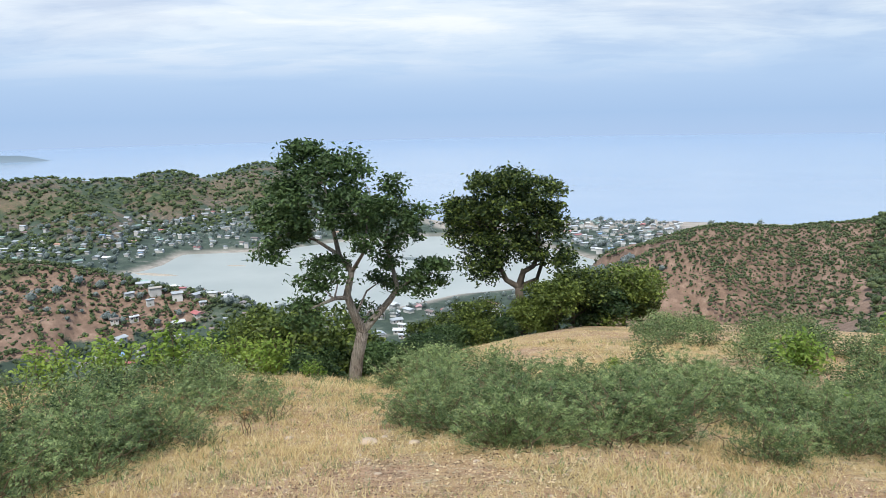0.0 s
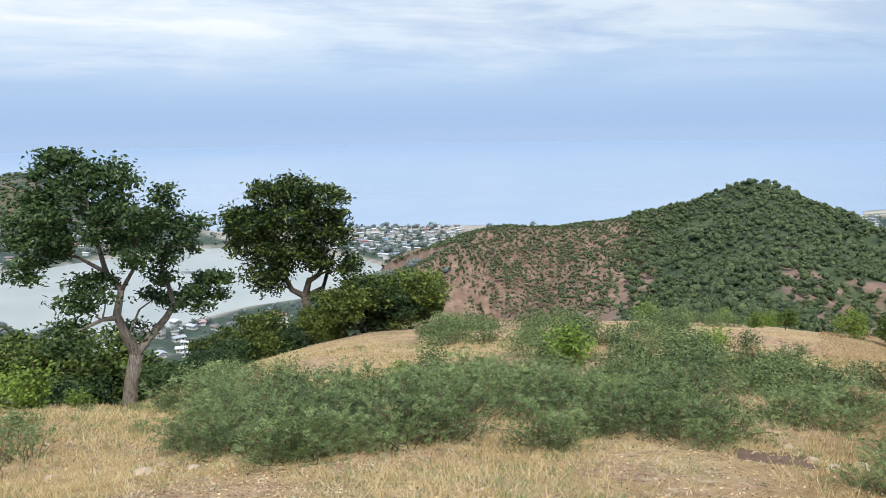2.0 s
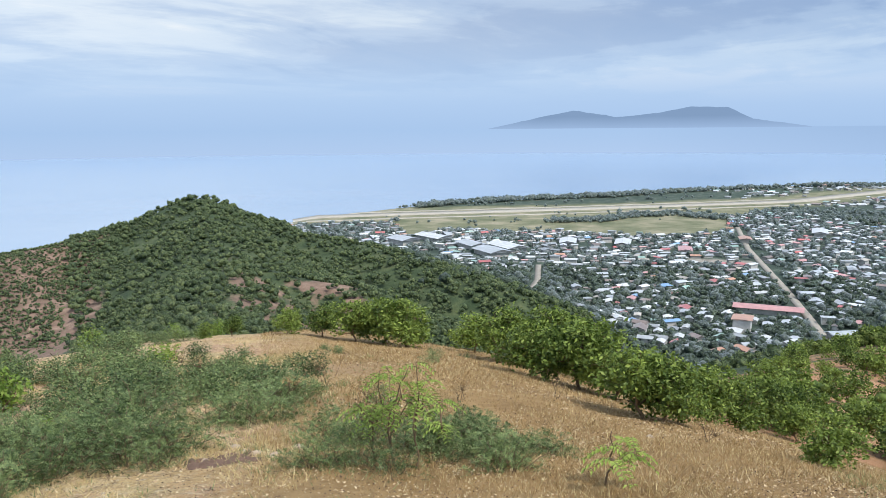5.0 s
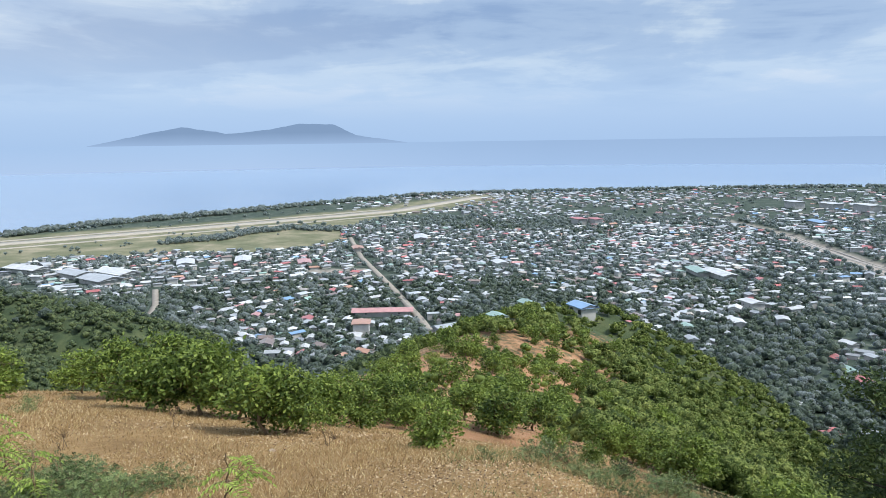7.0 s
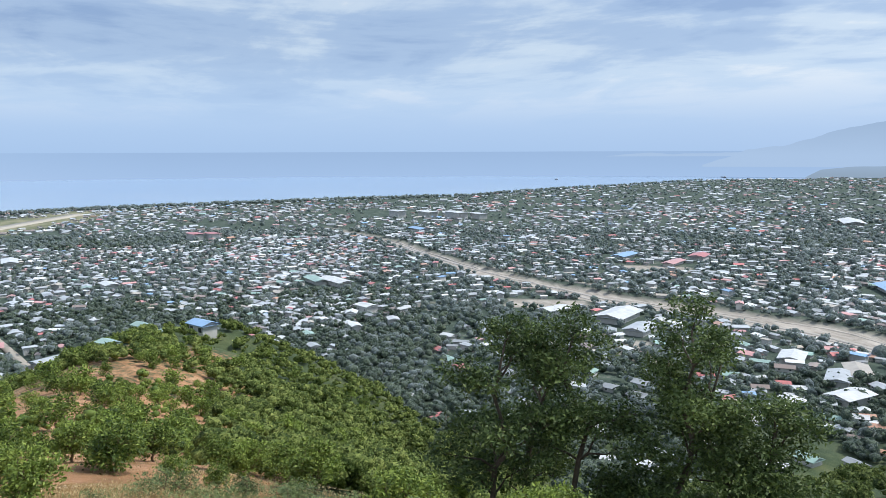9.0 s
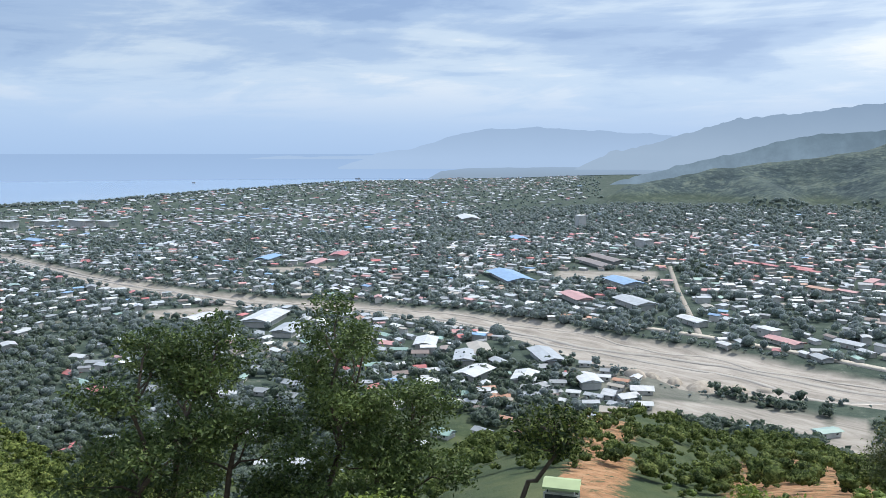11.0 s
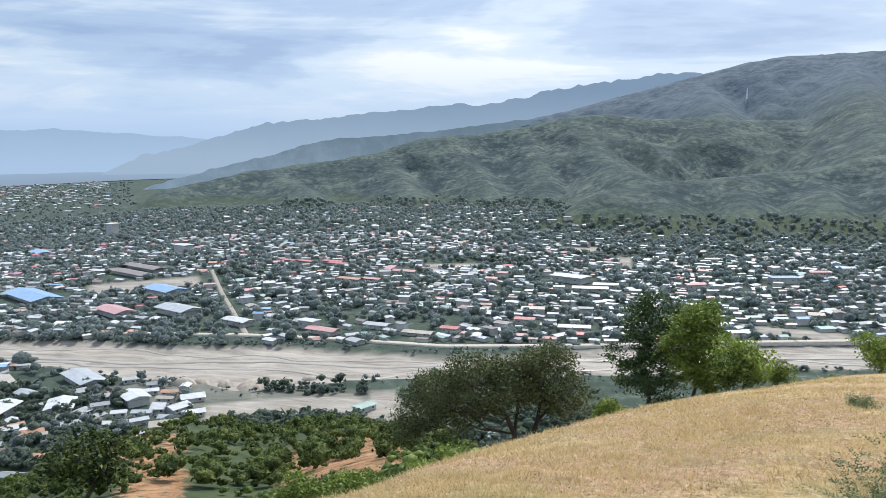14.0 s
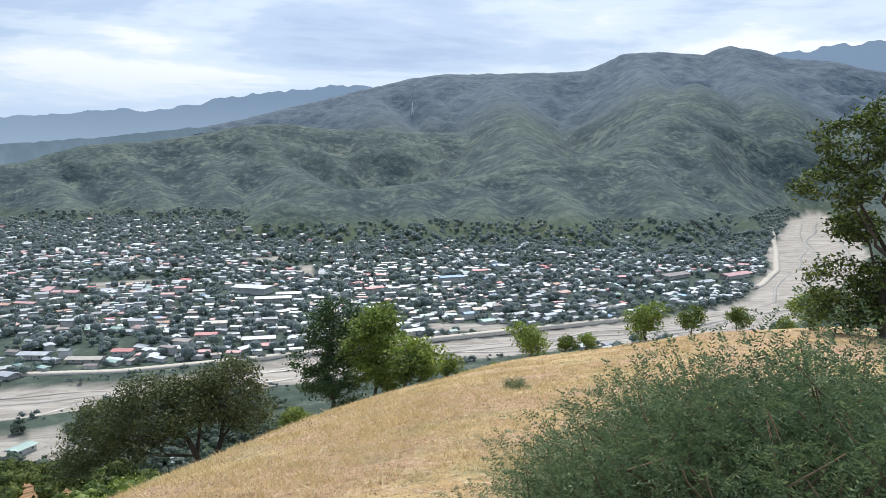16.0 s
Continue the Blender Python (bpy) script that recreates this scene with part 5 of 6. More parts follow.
upright("dark_upright_tree", 183.2, 38, 6.1, 2.0, M["leaf_tree"], "dark full-crowned tree on the southern brow", 301)
upright("light_upright_tree", 186.3, 36, 4.4, 1.5, M["leaf_slope"], "light green leafy tree beside the dark one", 302)
g = np.random.default_rng(305)
limbs = [bend((0, 0, -0.4), (0.2, 0, 4.2), g, 0.2, 0.12, 6, 0.06)]
blobs = []
for u, z, rx, rz in ((-1.2, 7.6, 1.5, 1.0), (0.2, 8.6, 1.4, 0.9), (1.2, 7.4, 1.5, 1.0), (-1.7, 6.0, 1.4, 0.9), (0.4, 6.4, 1.6, 1.1), (-1.0, 4.4, 0.9, 0.6), (-1.3, 2.4, 1.4, 0.95), (0.3, 2.2, 1.6, 1.1), (-1.0, 1.2, 1.3, 0.7), (1.6, 5.2, 1.3, 1.0), (1.5, 2.6, 1.4, 1.1)):
    blobs.append(((u, g.normal() * 0.5, z), (rx, rx, rz), 52))
    limbs.append(bend(limbs[0][min(5, 2 + int(z / 3))][:3], (u, 0, z), g, 0.08, 0.02, 6, 0.12, 0.05))
tree("tall_tree", limbs, blobs, 0.2, M["leaf_dark"], M["bark_dark"], at(220.4, 34, 0.3), "tall dark leafy tree on the crest of the hill", spray=0.22, per=34, seed=303)

# dry grass
gg = np.random.default_rng(9)


def grass(name, n, regions, hgt, mat, label, tuft=0, lie=0.45, bare=-0.07, wide=1.0):
    az, r = [], []
    tot = sum((b - a) * (d * d - c * c) ** 0.5 for a, b, c, d in regions)
    for a, b, c, d in regions:
        m = int(n * (b - a) * (d * d - c * c) ** 0.5 / tot)
        az.append(gg.uniform(a, b, m))
        r.append(c * (d / c) ** (gg.uniform(0, 1, m) ** 0.8))
    az, r = np.concatenate(az), np.concatenate(r)
    x, y = xy(az, r)
    if tuft:
        x, y, r = (np.repeat(q_, tuft) for q_ in (x, y, r))
        x, y = x + gg.normal(0, 0.06, len(x)), y + gg.normal(0, 0.06, len(y))
    keep = fbm(x, y, 2.2, 3, 80) + gg.uniform(-0.2, 0.2, len(x)) > bare
    x, y, r = x[keep], y[keep], r[keep]
    z = height(x, y)
    m = len(x)
    a = gg.uniform(0, 6.28, m)
    hh = hgt * gg.uniform(0.4, 1.3, m) * (0.7 + 0.6 * vnoise(x / 1.5, y / 1.5, 4))
    w = (0.002 + 0.0005 * r) * wide
    lean = gg.normal(size=(m, 2)) * lie * hh[:, None]
    c, s = np.cos(a) * w, np.sin(a) * w
    v = np.stack([np.stack([x - c, y - s, z - 0.02], -1), np.stack([x + c, y + s, z - 0.02], -1), np.stack([x + lean[:, 0], y + lean[:, 1], z + hh], -1)], 1).reshape(-1, 3)
    f = np.arange(m * 3).reshape(-1, 3)
    return tagged(link(name, v, f, mat), label, "grass", kind="stuff")


grass("dry_grass", 330000, [(-33, 46, 5.2, 26), (158, 224, 5.2, 40)], 0.042, M["straw"], "short straw-yellow dry grass on the hilltop", lie=0.9, bare=-0.06)
grass("grass_tufts", 12000, [(-33, 46, 5.2, 20), (158, 210, 5.2, 36)], 0.085, M["straw"], "tufts of pale dry grass", 14, lie=0.9)
grass("green_tufts", 2400, [(-33, 52, 5.2, 20), (84, 106, 7, 14)], 0.07, M["leaf_bush"], "tufts of green weeds in the dry grass", 14, lie=0.8)
grass("tall_dry_grass", 130000, [(42, 106, 6.5, 40)], 0.075, M["straw_red"], "reddish dry grass on the slope", lie=0.9)
grass("pale_dry_grass", 90000, [(42, 106, 6.5, 40)], 0.05, M["straw"], "pale dry grass among the reddish", lie=1.0, bare=0.06)


def litter(name, n, regions, size, mat, label):
    """Loose flakes and crumbs lying on the ground."""
    az = np.concatenate([gg.uniform(a, b, n // len(regions)) for a, b, _, _ in regions])
    r = np.concatenate([c * (d / c) ** gg.uniform(0, 1, n // len(regions)) for _, _, c, d in regions])
    x, y = xy(az, r)
    keep = fbm(x, y, 1.4, 4, 83) + gg.uniform(-0.15, 0.15, len(x)) > -0.02
    x, y, r = x[keep], y[keep], r[keep]
    c = np.stack([x, y, height(x, y) + 0.012], -1)
    v, f = leaf_arrays(c, size * (0.6 + 0.06 * r), gg, 0.55, flat=0.85)
    return tagged(link(name, v, f, mat), label, "litter", kind="stuff")


NEAR = [(-33, 46, 5.2, 18), (46, 108, 6.5, 22), (158, 222, 5.2, 26)]
litter("soil_crumbs", 42000, NEAR, 0.022, M["slate"], "dark crumbs of soil and dead leaves on the ground")
litter("dead_leaves", 60000, NEAR, 0.03, M["dead_leaf"], "bleached dead leaves and straw on the ground")

# stones
ROCK = {}


def rock(kind, az, r, sx, sy, sz, label):
    if kind not in ROCK:
        bm = bmesh.new()
        bmesh.ops.create_icosphere(bm, subdivisions=2, radius=0.5)
        g = np.random.default_rng(kind)
        for v in bm.verts:
            v.co *= 1 + 0.28 * noise.noise(v.co * 2.2 + Vector((kind, 0, 0)))
            v.co.z = max(v.co.z, -0.25)
        me = bpy.data.meshes.new("stone")
        bm.to_mesh(me)
        bm.free()
        ROCK[kind] = me
    ob = new("stone", ROCK[kind].copy())
    ob.data.materials.append(M["slate"] if "dark" in label else M["stone"])
    tagged(ob, label, "stone", "loose stones")
    ob.matrix_basis = at(az, r, 0.0, kind * 50.0) @ Matrix.Diagonal((sx, sy, sz, 1))
    return ob


for i_, (az, r, s) in enumerate(((40.7, 9.6, 0.16), (45.4, 9.1, 0.22), (45.9, 9.0, 0.15), (42.2, 9.0, 0.18), (43.6, 8.8, 0.16), (38.6, 8.9, 0.15), (41.5, 9.3, 0.10), (43.5, 9.9, 0.10), (-6, 8.4, 0.25), (-2.5, 8.2, 0.14), (-12, 9.0, 0.12), (-26, 8.6, 0.12), (3, 8.2, 0.12), (-4.8, 8.7, 0.10), (71, 12, 0.14), (-31, 8.8, 0.14), (47.5, 9.8, 0.09))):
    rock(i_ % 5, az, r, s, s * 0.8, s * 0.55, "pale rough stone lying in dry grass")
for i_ in range(130):
    rock(i_ % 5, gg.uniform(-33, 44), 5.6 + 4.4 * gg.uniform(0, 1) ** 1.3, gg.uniform(0.03, 0.09), gg.uniform(0.03, 0.07), 0.035, "small pale clod on the dry ground")
for i_ in range(34):
    rock(i_ % 5, gg.uniform(37.6, 42.4), gg.uniform(8.5, 9.1), gg.uniform(0.10, 0.28), gg.uniform(0.08, 0.16), gg.uniform(0.05, 0.10), "dark flat stone chip on bare soil")
for az, r, s in ((101.8, 9.2, 0.45), (103.5, 9.1, 0.5), (102.6, 9.35, 0.35)):
    rock(2, az, r, s, s * 0.6, s * 0.22, "flat grey-pink stone slab in the grass")

# ---- far woods and town ----


ICO = bmesh.new()
bmesh.ops.create_icosphere(ICO, subdivisions=1, radius=1.0)
ICO_V = np.array([v.co[:] for v in ICO.verts])
ICO_F = np.array([[v.index for v in f.verts] for f in ICO.faces])
ICO.free()


def clumps(name, x, y, size, mat, label, leaves=12, tall=1.0, seed=0, leaf=0.62):
    """Far trees: uneven lobed crowns with loose leaf sprays round them."""
    g = np.random.default_rng(seed)
    n = len(x)
    z = height(x, y)
    far = float(np.hypot(x, y).mean())
    lobes = 4 if far < 100 else 3 if far < 240 else 2 if far < 800 else 1
    leaf = min(leaf, 0.34)
    base = np.stack([x, y, z + size * 0.5 * tall], -1)
    d = unit(n * lobes, g) * np.array([1, 1, 0.55])
    mid = np.repeat(base, lobes, 0) + d * (np.repeat(size, lobes) * (0.0 if lobes == 1 else 0.34))[:, None] * np.array([1, 1, tall])
    rad = np.repeat(size, lobes) * g.uniform(0.75, 1.2, n * lobes) * (0.5 if lobes == 1 else 0.36 if lobes == 2 else 0.30)
    if lobes > 2:
        rad *= 0.8
    jit = g.uniform(0.72, 1.25, (n * lobes, 12, 1))
    cv = (mid[:, None] + ICO_V[None] * jit * rad[:, None, None] * np.array([1, 1, 0.85 * tall])).reshape(-1, 3)
    cf = (np.arange(n * lobes)[:, None, None] * 12 + ICO_F[None]).reshape(-1, 3)
    own = g.integers(0, lobes, n * leaves) + np.repeat(np.arange(n), leaves) * lobes
    d = unit(n * leaves, g)
    d[:, 2] = np.abs(d[:, 2]) * 1.1 - 0.3
    c = mid[own] + d * rad[own][:, None] * np.array([1.05, 1.05, 0.95 * tall]) * g.uniform(0.9, 1.35, n * leaves)[:, None]
    v, f = leaf_arrays(c, np.repeat(size, leaves) * leaf, g, 0.7, 0.2)
    cf = cf + len(v)
    return tagged(link(name, np.concatenate([v, cv]), np.concatenate([f, cf]), mat, smooth=True), label, "trees", kind="stuff")


def cloud_of(g, n, a0, a1, r0, r1):
    az, r = g.uniform(a0, a1, n), np.sqrt(g.uniform(r0 * r0, r1 * r1, n))
    return xy(az, r)


gt = np.random.default_rng(33)


def stand(name, n, a0, a1, r0, r1, s0, s1, mat, label, seed, rule=None, leaves=12, tall=1.0, leaf=0.62):
    x, y = cloud_of(gt, n, a0, a1, r0, r1)
    z = height(x, y)
    keep = (river_in(x, y) > 3) & (open_plot(x, y) > 1.08) & (lagoon_in(x, y) > 1.08) & (z > 2.5)
    if rule is not None:
        keep &= rule(x, y, z)
    x, y = x[keep], y[keep]
    clumps(name, x, y, s0 + (s1 - s0) * gt.uniform(0, 1, len(x)) ** 1.5, mat, label, leaves, tall, seed, leaf=leaf)


shore_gap = lambda x, y: bearing(x, y)[1] - np.interp(bearing(x, y)[0], SHORE[:, 0], SHORE[:, 1])
air_gap = lambda x, y: np.where(enclosed(x, y, AIRFIELD), 0, along(x, y, RUNWAY)[0])
stand("hill_scrub", 14000, 29, 66, 110, 760, 1.8, 6.0, M["leaf_hill"], "scrub and low trees over the neighbouring hill", 1, lambda x, y, z: (z > 14) & ((np.hypot((bearing(x, y)[0] - 44) / 5.5, (bearing(x, y)[1] - 392) / 62) + fbm(x, y, 40, 3, 5) > 1) | (gt.uniform(0, 1, len(x)) < 0.3)) & ((fbm(x, y, 60, 4, 70) * 0.5 + fbm(x, y, 14, 4, 71) * 0.9 < 0.02) | (gt.uniform(0, 1, len(x)) < 0.45)), 9, leaf=0.3)
stand("hill_scrub", 15000, 11, 33, 390, 740, 1.0, 3.0, M["leaf_hill"], "small bushes dotted over the red eroded hillside", 2, lambda x, y, z: z > 8, 3)
stand("hill_scrub", 5000, -36, -14, 440, 720, 1.2, 4.2, M["leaf_hill"], "bushes dotted over the red hill above the village", 3, lambda x, y, z: z > 7, 10, leaf=0.5)
FLANK = lambda x, y: bearing(x, y)[0] > 94 + 8 * fbm(x, y, 20, 2, 9)
stand("slope_scrub", 560, 72, 98, 36, 125, 0.8, 2.0, M["leaf_slope"], "green bushes over the orange slope", 27, lambda x, y, z: ~FLANK(x, y) & (fbm(x, y, 18, 3, 15) > 0.02), 110, leaf=0.11)
stand("slope_scrub", 420, 90, 118, 36, 72, 0.8, 2.8, M["leaf_flank"], "dense scrub over the near flank of the spur", 37, lambda x, y, z: FLANK(x, y), 190, leaf=0.085)
stand("slope_scrub", 1500, 90, 118, 72, 140, 0.9, 3.6, M["leaf_flank"], "dense scrub over the flank of the spur", 38, lambda x, y, z: FLANK(x, y), 70, leaf=0.13)
stand("slope_scrub", 3000, 80, 118, 130, 260, 1.3, 3.6, M["leaf_flank"], "green scrub covering the spur", 4, lambda x, y, z: (z > 12) & ((bearing(x, y)[0] > 94 + 8 * fbm(x, y, 20, 2, 9)) | ((fbm(x, y, 18, 3, 15) > -0.02))), 34, leaf=0.23)
WOODED = lambda x, y, z: (z > 9) & (fbm(x, y, 45, 4, 16) > -0.16) & ((bearing(x, y)[0] < 142) | (bearing(x, y)[0] > 151) | (fbm(x, y, 14, 3, 71) < -0.02))
stand("slope_scrub", 1500, 106, 176, 80, 220, 1.2, 4.4, M["leaf_olive"], "woods on the slope below the brow", 28, WOODED, 60, leaf=0.17)
stand("slope_scrub", 4400, 106, 176, 220, 420, 2.0, 5.2, M["leaf_wood"], "dark woods on the slope above the river plain", 5, WOODED, 22, leaf=0.34)
stand("slope_scrub", 300, 104, 172, 26, 82, 1.2, 2.6, M["leaf_slope"], "green scrub below the brow", 25, lambda x, y, z: (fbm(x, y, 25, 4, 17) > -0.12) & ((bearing(x, y)[0] < 142) | (bearing(x, y)[0] > 151)), 230, leaf=0.085)
stand("slope_scrub", 900, 132, 176, 80, 260, 0.9, 3.0, M["leaf_olive"], "bright bushes on the slope below the brow", 6, lambda x, y, z: (z > 9) & (fbm(x, y, 30, 4, 18) > -0.05), 44, leaf=0.2)
stand("slope_scrub", 240, -34, 40, 48, 130, 1.4, 3.0, M["leaf_hill"], "dark bushes under the brow", 26, None, 90, leaf=0.16)
stand("slope_scrub", 2200, -34, 40, 130, 440, 2.0, 4.4, M["leaf_hill"], "dark wooded gully below the knoll", 7, lambda x, y, z: z > 9, 22, leaf=0.42)
stand("slope_scrub", 1400, 40, 80, 120, 420, 2.0, 4.6, M["leaf_hill"], "wooded gully between hill and town", 8, lambda x, y, z: z > 9, 22, leaf=0.42)
stand("town_woods", 5500, 90, 178, 230, 560, 4.0, 8.5, M["leaf_wood"], "dense dark wood at the foot of the hill", 12, lambda x, y, z: (z < 40) & (fbm(x, y, 70, 3, 44) > -0.12 + 0.08 * (bearing(x, y)[0] > 132) * (z < 12)), 11, leaf=0.5)
stand("shore_trees", 1500, -30, 16, 540, 1120, 3.5, 8.0, M["leaf_hazy"], "trees along the lagoon shore", 13, lambda x, y, z: (z < 40) & (lagoon_in(x, y) > 1.12), 10)
stand("shore_trees", 160, 2, 42, 1020, 1180, 4.0, 8.0, M["leaf_hazy"], "scattered trees on the beach", 15, lambda x, y, z: (shore_gap(x, y) < -40), 10)
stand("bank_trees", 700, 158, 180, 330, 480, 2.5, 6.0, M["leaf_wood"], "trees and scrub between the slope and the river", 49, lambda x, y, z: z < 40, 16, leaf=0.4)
stand("bank_scrub", 26000, 112, 214, 420, 1150, 1.5, 4.5, M["leaf_hazy"], "scrub along the river banks", 19, lambda x, y, z: (river_in(x, y) < 16) & (fbm(x, y, 40, 3, 88) > -0.1), 12, leaf=0.5)
stand("west_woods", 4200, -36, -4, 850, 1480, 4.0, 8.0, M["leaf_hill"], "scrub over the hills behind the lagoon", 18, lambda x, y, z: z > 5, 8, 0.8)


LAND = [(77.8, 655, 46, 13, 5, 100, "pink", "long school building with a salmon-pink roof"), (76.2, 594, 16, 12, 9, 10, "orange", "two-storey house with an orange roof"), (84.8, 612, 36, 9, 4, -48, "sand", "long row building with a tan roof"), (82.8, 598, 26, 9, 4, -48, "zinc", "long grey roofed row under the hill"), (87, 634, 28, 9, 4, -48, "pale", "long pale roofed row under the hill"), (89, 652, 24, 9, 4, -48, "green", "long green roofed row under the hill"), (59.6, 944, 50, 24, 6, 60, "pale", "wide white roofed hangar beside dark trees"), (64, 995, 40, 16, 5, 25, "pale", "white roofed hall near the airfield"), (67.9, 993, 44, 14, 5, 20, "pale", "long white roofed hall near the airfield"), (72.2, 947, 30, 12, 5, 20, "pink", "faded pink roofed school by a yard"), (86.5, 915, 24, 12, 5, 20, "pale", "white roofed hall among houses"),
        (76.1, 1060, 26, 12, 5, 20, "orange", "orange roofed hall by the long street"), (80.7, 1146, 44, 14, 8, 10, "pale", "white office block before dark trees"), (58.5, 905, 42, 26, 6, 60, "zinc", "low arched grey hangar beside small houses"), (57, 960, 40, 20, 6, 60, "zinc", "grey roofed hangar beside small houses"),
        (54.2, 1030, 50, 22, 6, 70, "pale", "pale roofed terminal shed beside the airfield"), (52, 1000, 36, 26, 7, 70, "zinc", "grey roofed hangar by the airfield"), (92.2, 1385, 34, 16, 10, 20, "red", "red roofed hall among dark trees"), (93.4, 1370, 30, 14, 11, 20, "red", "red roofed church hall beside dark trees"),
        (106.5, 1775, 46, 20, 14, 10, "pale", "large white hospital block near the coast"), (108.7, 1770, 54, 22, 12, 10, "pale", "white building complex near the coast"), (110.8, 1730, 60, 22, 14, 10, "pale", "long white building near the coast"), (112.4, 1715, 40, 20, 12, 10, "pale", "white block near the coast"),
        (108.1, 1444, 44, 18, 6, 10, "blue", "blue roofed hall far in the town"), (100.5, 880, 36, 12, 5, 10, "green", "green roofed school wing"), (102, 862, 44, 14, 6, 15, "pale", "long pale school wing"), (104.2, 706, 16, 12, 7, 20, "pale", "white two-storey house beside trees"),
        (137.4, 1736, 100, 30, 8, 140, "pale", "very wide white market roof far in the town"), (141.1, 1313, 44, 20, 5, 140, "blue", "blue roofed hall far in the town"), (122.9, 1097, 46, 16, 5, 125, "blue", "light blue roofed school hall"), (128, 1100, 36, 18, 7, 130, "red", "red tiled hall beside the parade ground"), (126.3, 1040, 44, 12, 5, 125, "pink", "faded red roofed school wing"),
        (122.6, 688, 44, 22, 6, 125, "pale", "large pale roofed depot by the river"), (124.2, 640, 30, 16, 5, 125, "zinc", "grey roofed depot by the river"), (118, 705, 26, 14, 5, 110, "pale", "white roofed shed beside a grassy plot"),
        (140.5, 903, 74, 24, 6, 148, "blue", "wide light blue roofed market hall"), (148.7, 865, 44, 22, 6, 150, "blue", "blue roofed market hall by the avenue"), (149.5, 754, 40, 20, 6, 152, "zinc", "wide low hall with a grey roof"), (150, 1187, 30, 14, 12, 150, "pale", "pale office block with a portico"), (145.5, 1494, 20, 14, 22, 150, "pale", "pale tower block above the houses"),
        (157.2, 1045, 34, 9, 5, 155, "red", "long dark red roofed barracks"), (158.4, 1030, 34, 9, 5, 155, "red", "long dark red roofed barracks"), (160.4, 1020, 36, 9, 5, 160, "red", "long dark red roofed barracks"), (160.8, 1000, 36, 9, 5, 160, "red", "long dark red roofed barracks"), (146.6, 1010, 70, 11, 5, 150, "rust", "long dark red roofed army block"), (147.4, 1050, 70, 11, 5, 150, "rust", "long dark red roofed army block"),
        (165.6, 917, 34, 13, 7, 165, "pink", "pink roofed school wing beside small houses"), (164.7, 940, 12, 34, 7, 165, "pink", "pink roofed school wing beside a yard"), (161.6, 878, 34, 12, 6, 160, "orange", "salmon roofed school wing"), (163.2, 872, 26, 10, 6, 160, "pink", "salmon roofed school hall"),
        (177.7, 868, 48, 24, 9, 150, "pale", "large white roofed hall beside small houses"), (179.1, 816, 42, 14, 5, 178, "pale", "long white roofed shed beside small houses"), (180.2, 838, 30, 14, 5, 178, "pale", "white roofed shed beside small houses"), (186.3, 848, 26, 13, 7, 205, "red", "bright red roofed hall beside small houses"), (192, 908, 34, 16, 9, 190, "blue", "blue roofed hall beside small houses"), (194.1, 968, 24, 12, 7, 190, "red", "red roofed hall beside small houses"), (195.8, 1005, 18, 14, 8, 190, "zinc", "grey hipped roof pavilion"),
        (207.9, 978, 52, 18, 6, 205, "rust", "brown roofed depot near the river"), (212, 1005, 56, 16, 6, 205, "pink", "faded pink roofed depot near the river"), (210, 940, 30, 12, 5, 205, "zinc", "grey roofed shed near the river"), (199.7, 1141, 30, 14, 7, 200, "pale", "white roofed house block at the foot of the mountain"), (200, 830, 24, 13, 6, 195, "orange", "orange roofed hall beside small houses"),
        (174.4, 662, 20, 12, 6, 175, "red", "red roofed house beside the river road"), (168.9, 632, 18, 11, 5, 170, "red", "bright red roofed house by the river road"), (166.5, 622, 30, 10, 4, 168, "sand", "yellowish awnings of a roadside market"), (159.5, 640, 34, 12, 5, 160, "pink", "pink roofed row by the river road"), (158.5, 661, 20, 12, 9, 160, "pale", "white three-storey block by the river road"), (145.4, 773, 40, 16, 6, 148, "pink", "faded pink roofed warehouse"), (153.5, 690, 34, 14, 6, 155, "pale", "pale roofed workshop by the river road"), (163.5, 650, 26, 12, 5, 165, "zinc", "grey roofed workshop by the river road"), (178, 640, 30, 12, 5, 180, "pale", "pale roofed sheds by the river road"),
        (137.9, 501, 24, 14, 5, 100, "pale", "white roofed workshop beside small houses"), (141.7, 492, 20, 13, 5, 120, "pale", "white roofed workshop beside small houses"), (146.3, 491, 18, 12, 5, 140, "pale", "white roofed shed beside trees"), (137.2, 540, 26, 12, 5, 130, "zinc", "long grey roofed workshop"), (134.3, 582, 24, 14, 5, 130, "pale", "white roofed yard building"), (143.2, 548, 34, 13, 5, 145, "zinc", "brownish roofed workshop by the river"), (138.3, 560, 30, 12, 5, 140, "sand", "tan roofed workshop by the river"),
        (162.4, 440, 16, 8, 4, 60, "green", "light green roofed shed by the road"), (134, 470, 26, 12, 4, 120, "pale", "white roofed row under the hill")]


def clear_of_halls(x, y):
    ok = np.ones(len(x), bool)
    for az, r, w, d, *_ in LAND:
        cx, cy = xy(az, r)
        ok &= np.hypot(x - cx, y - cy) > 0.5 * math.hypot(w, d) + 5
    return ok


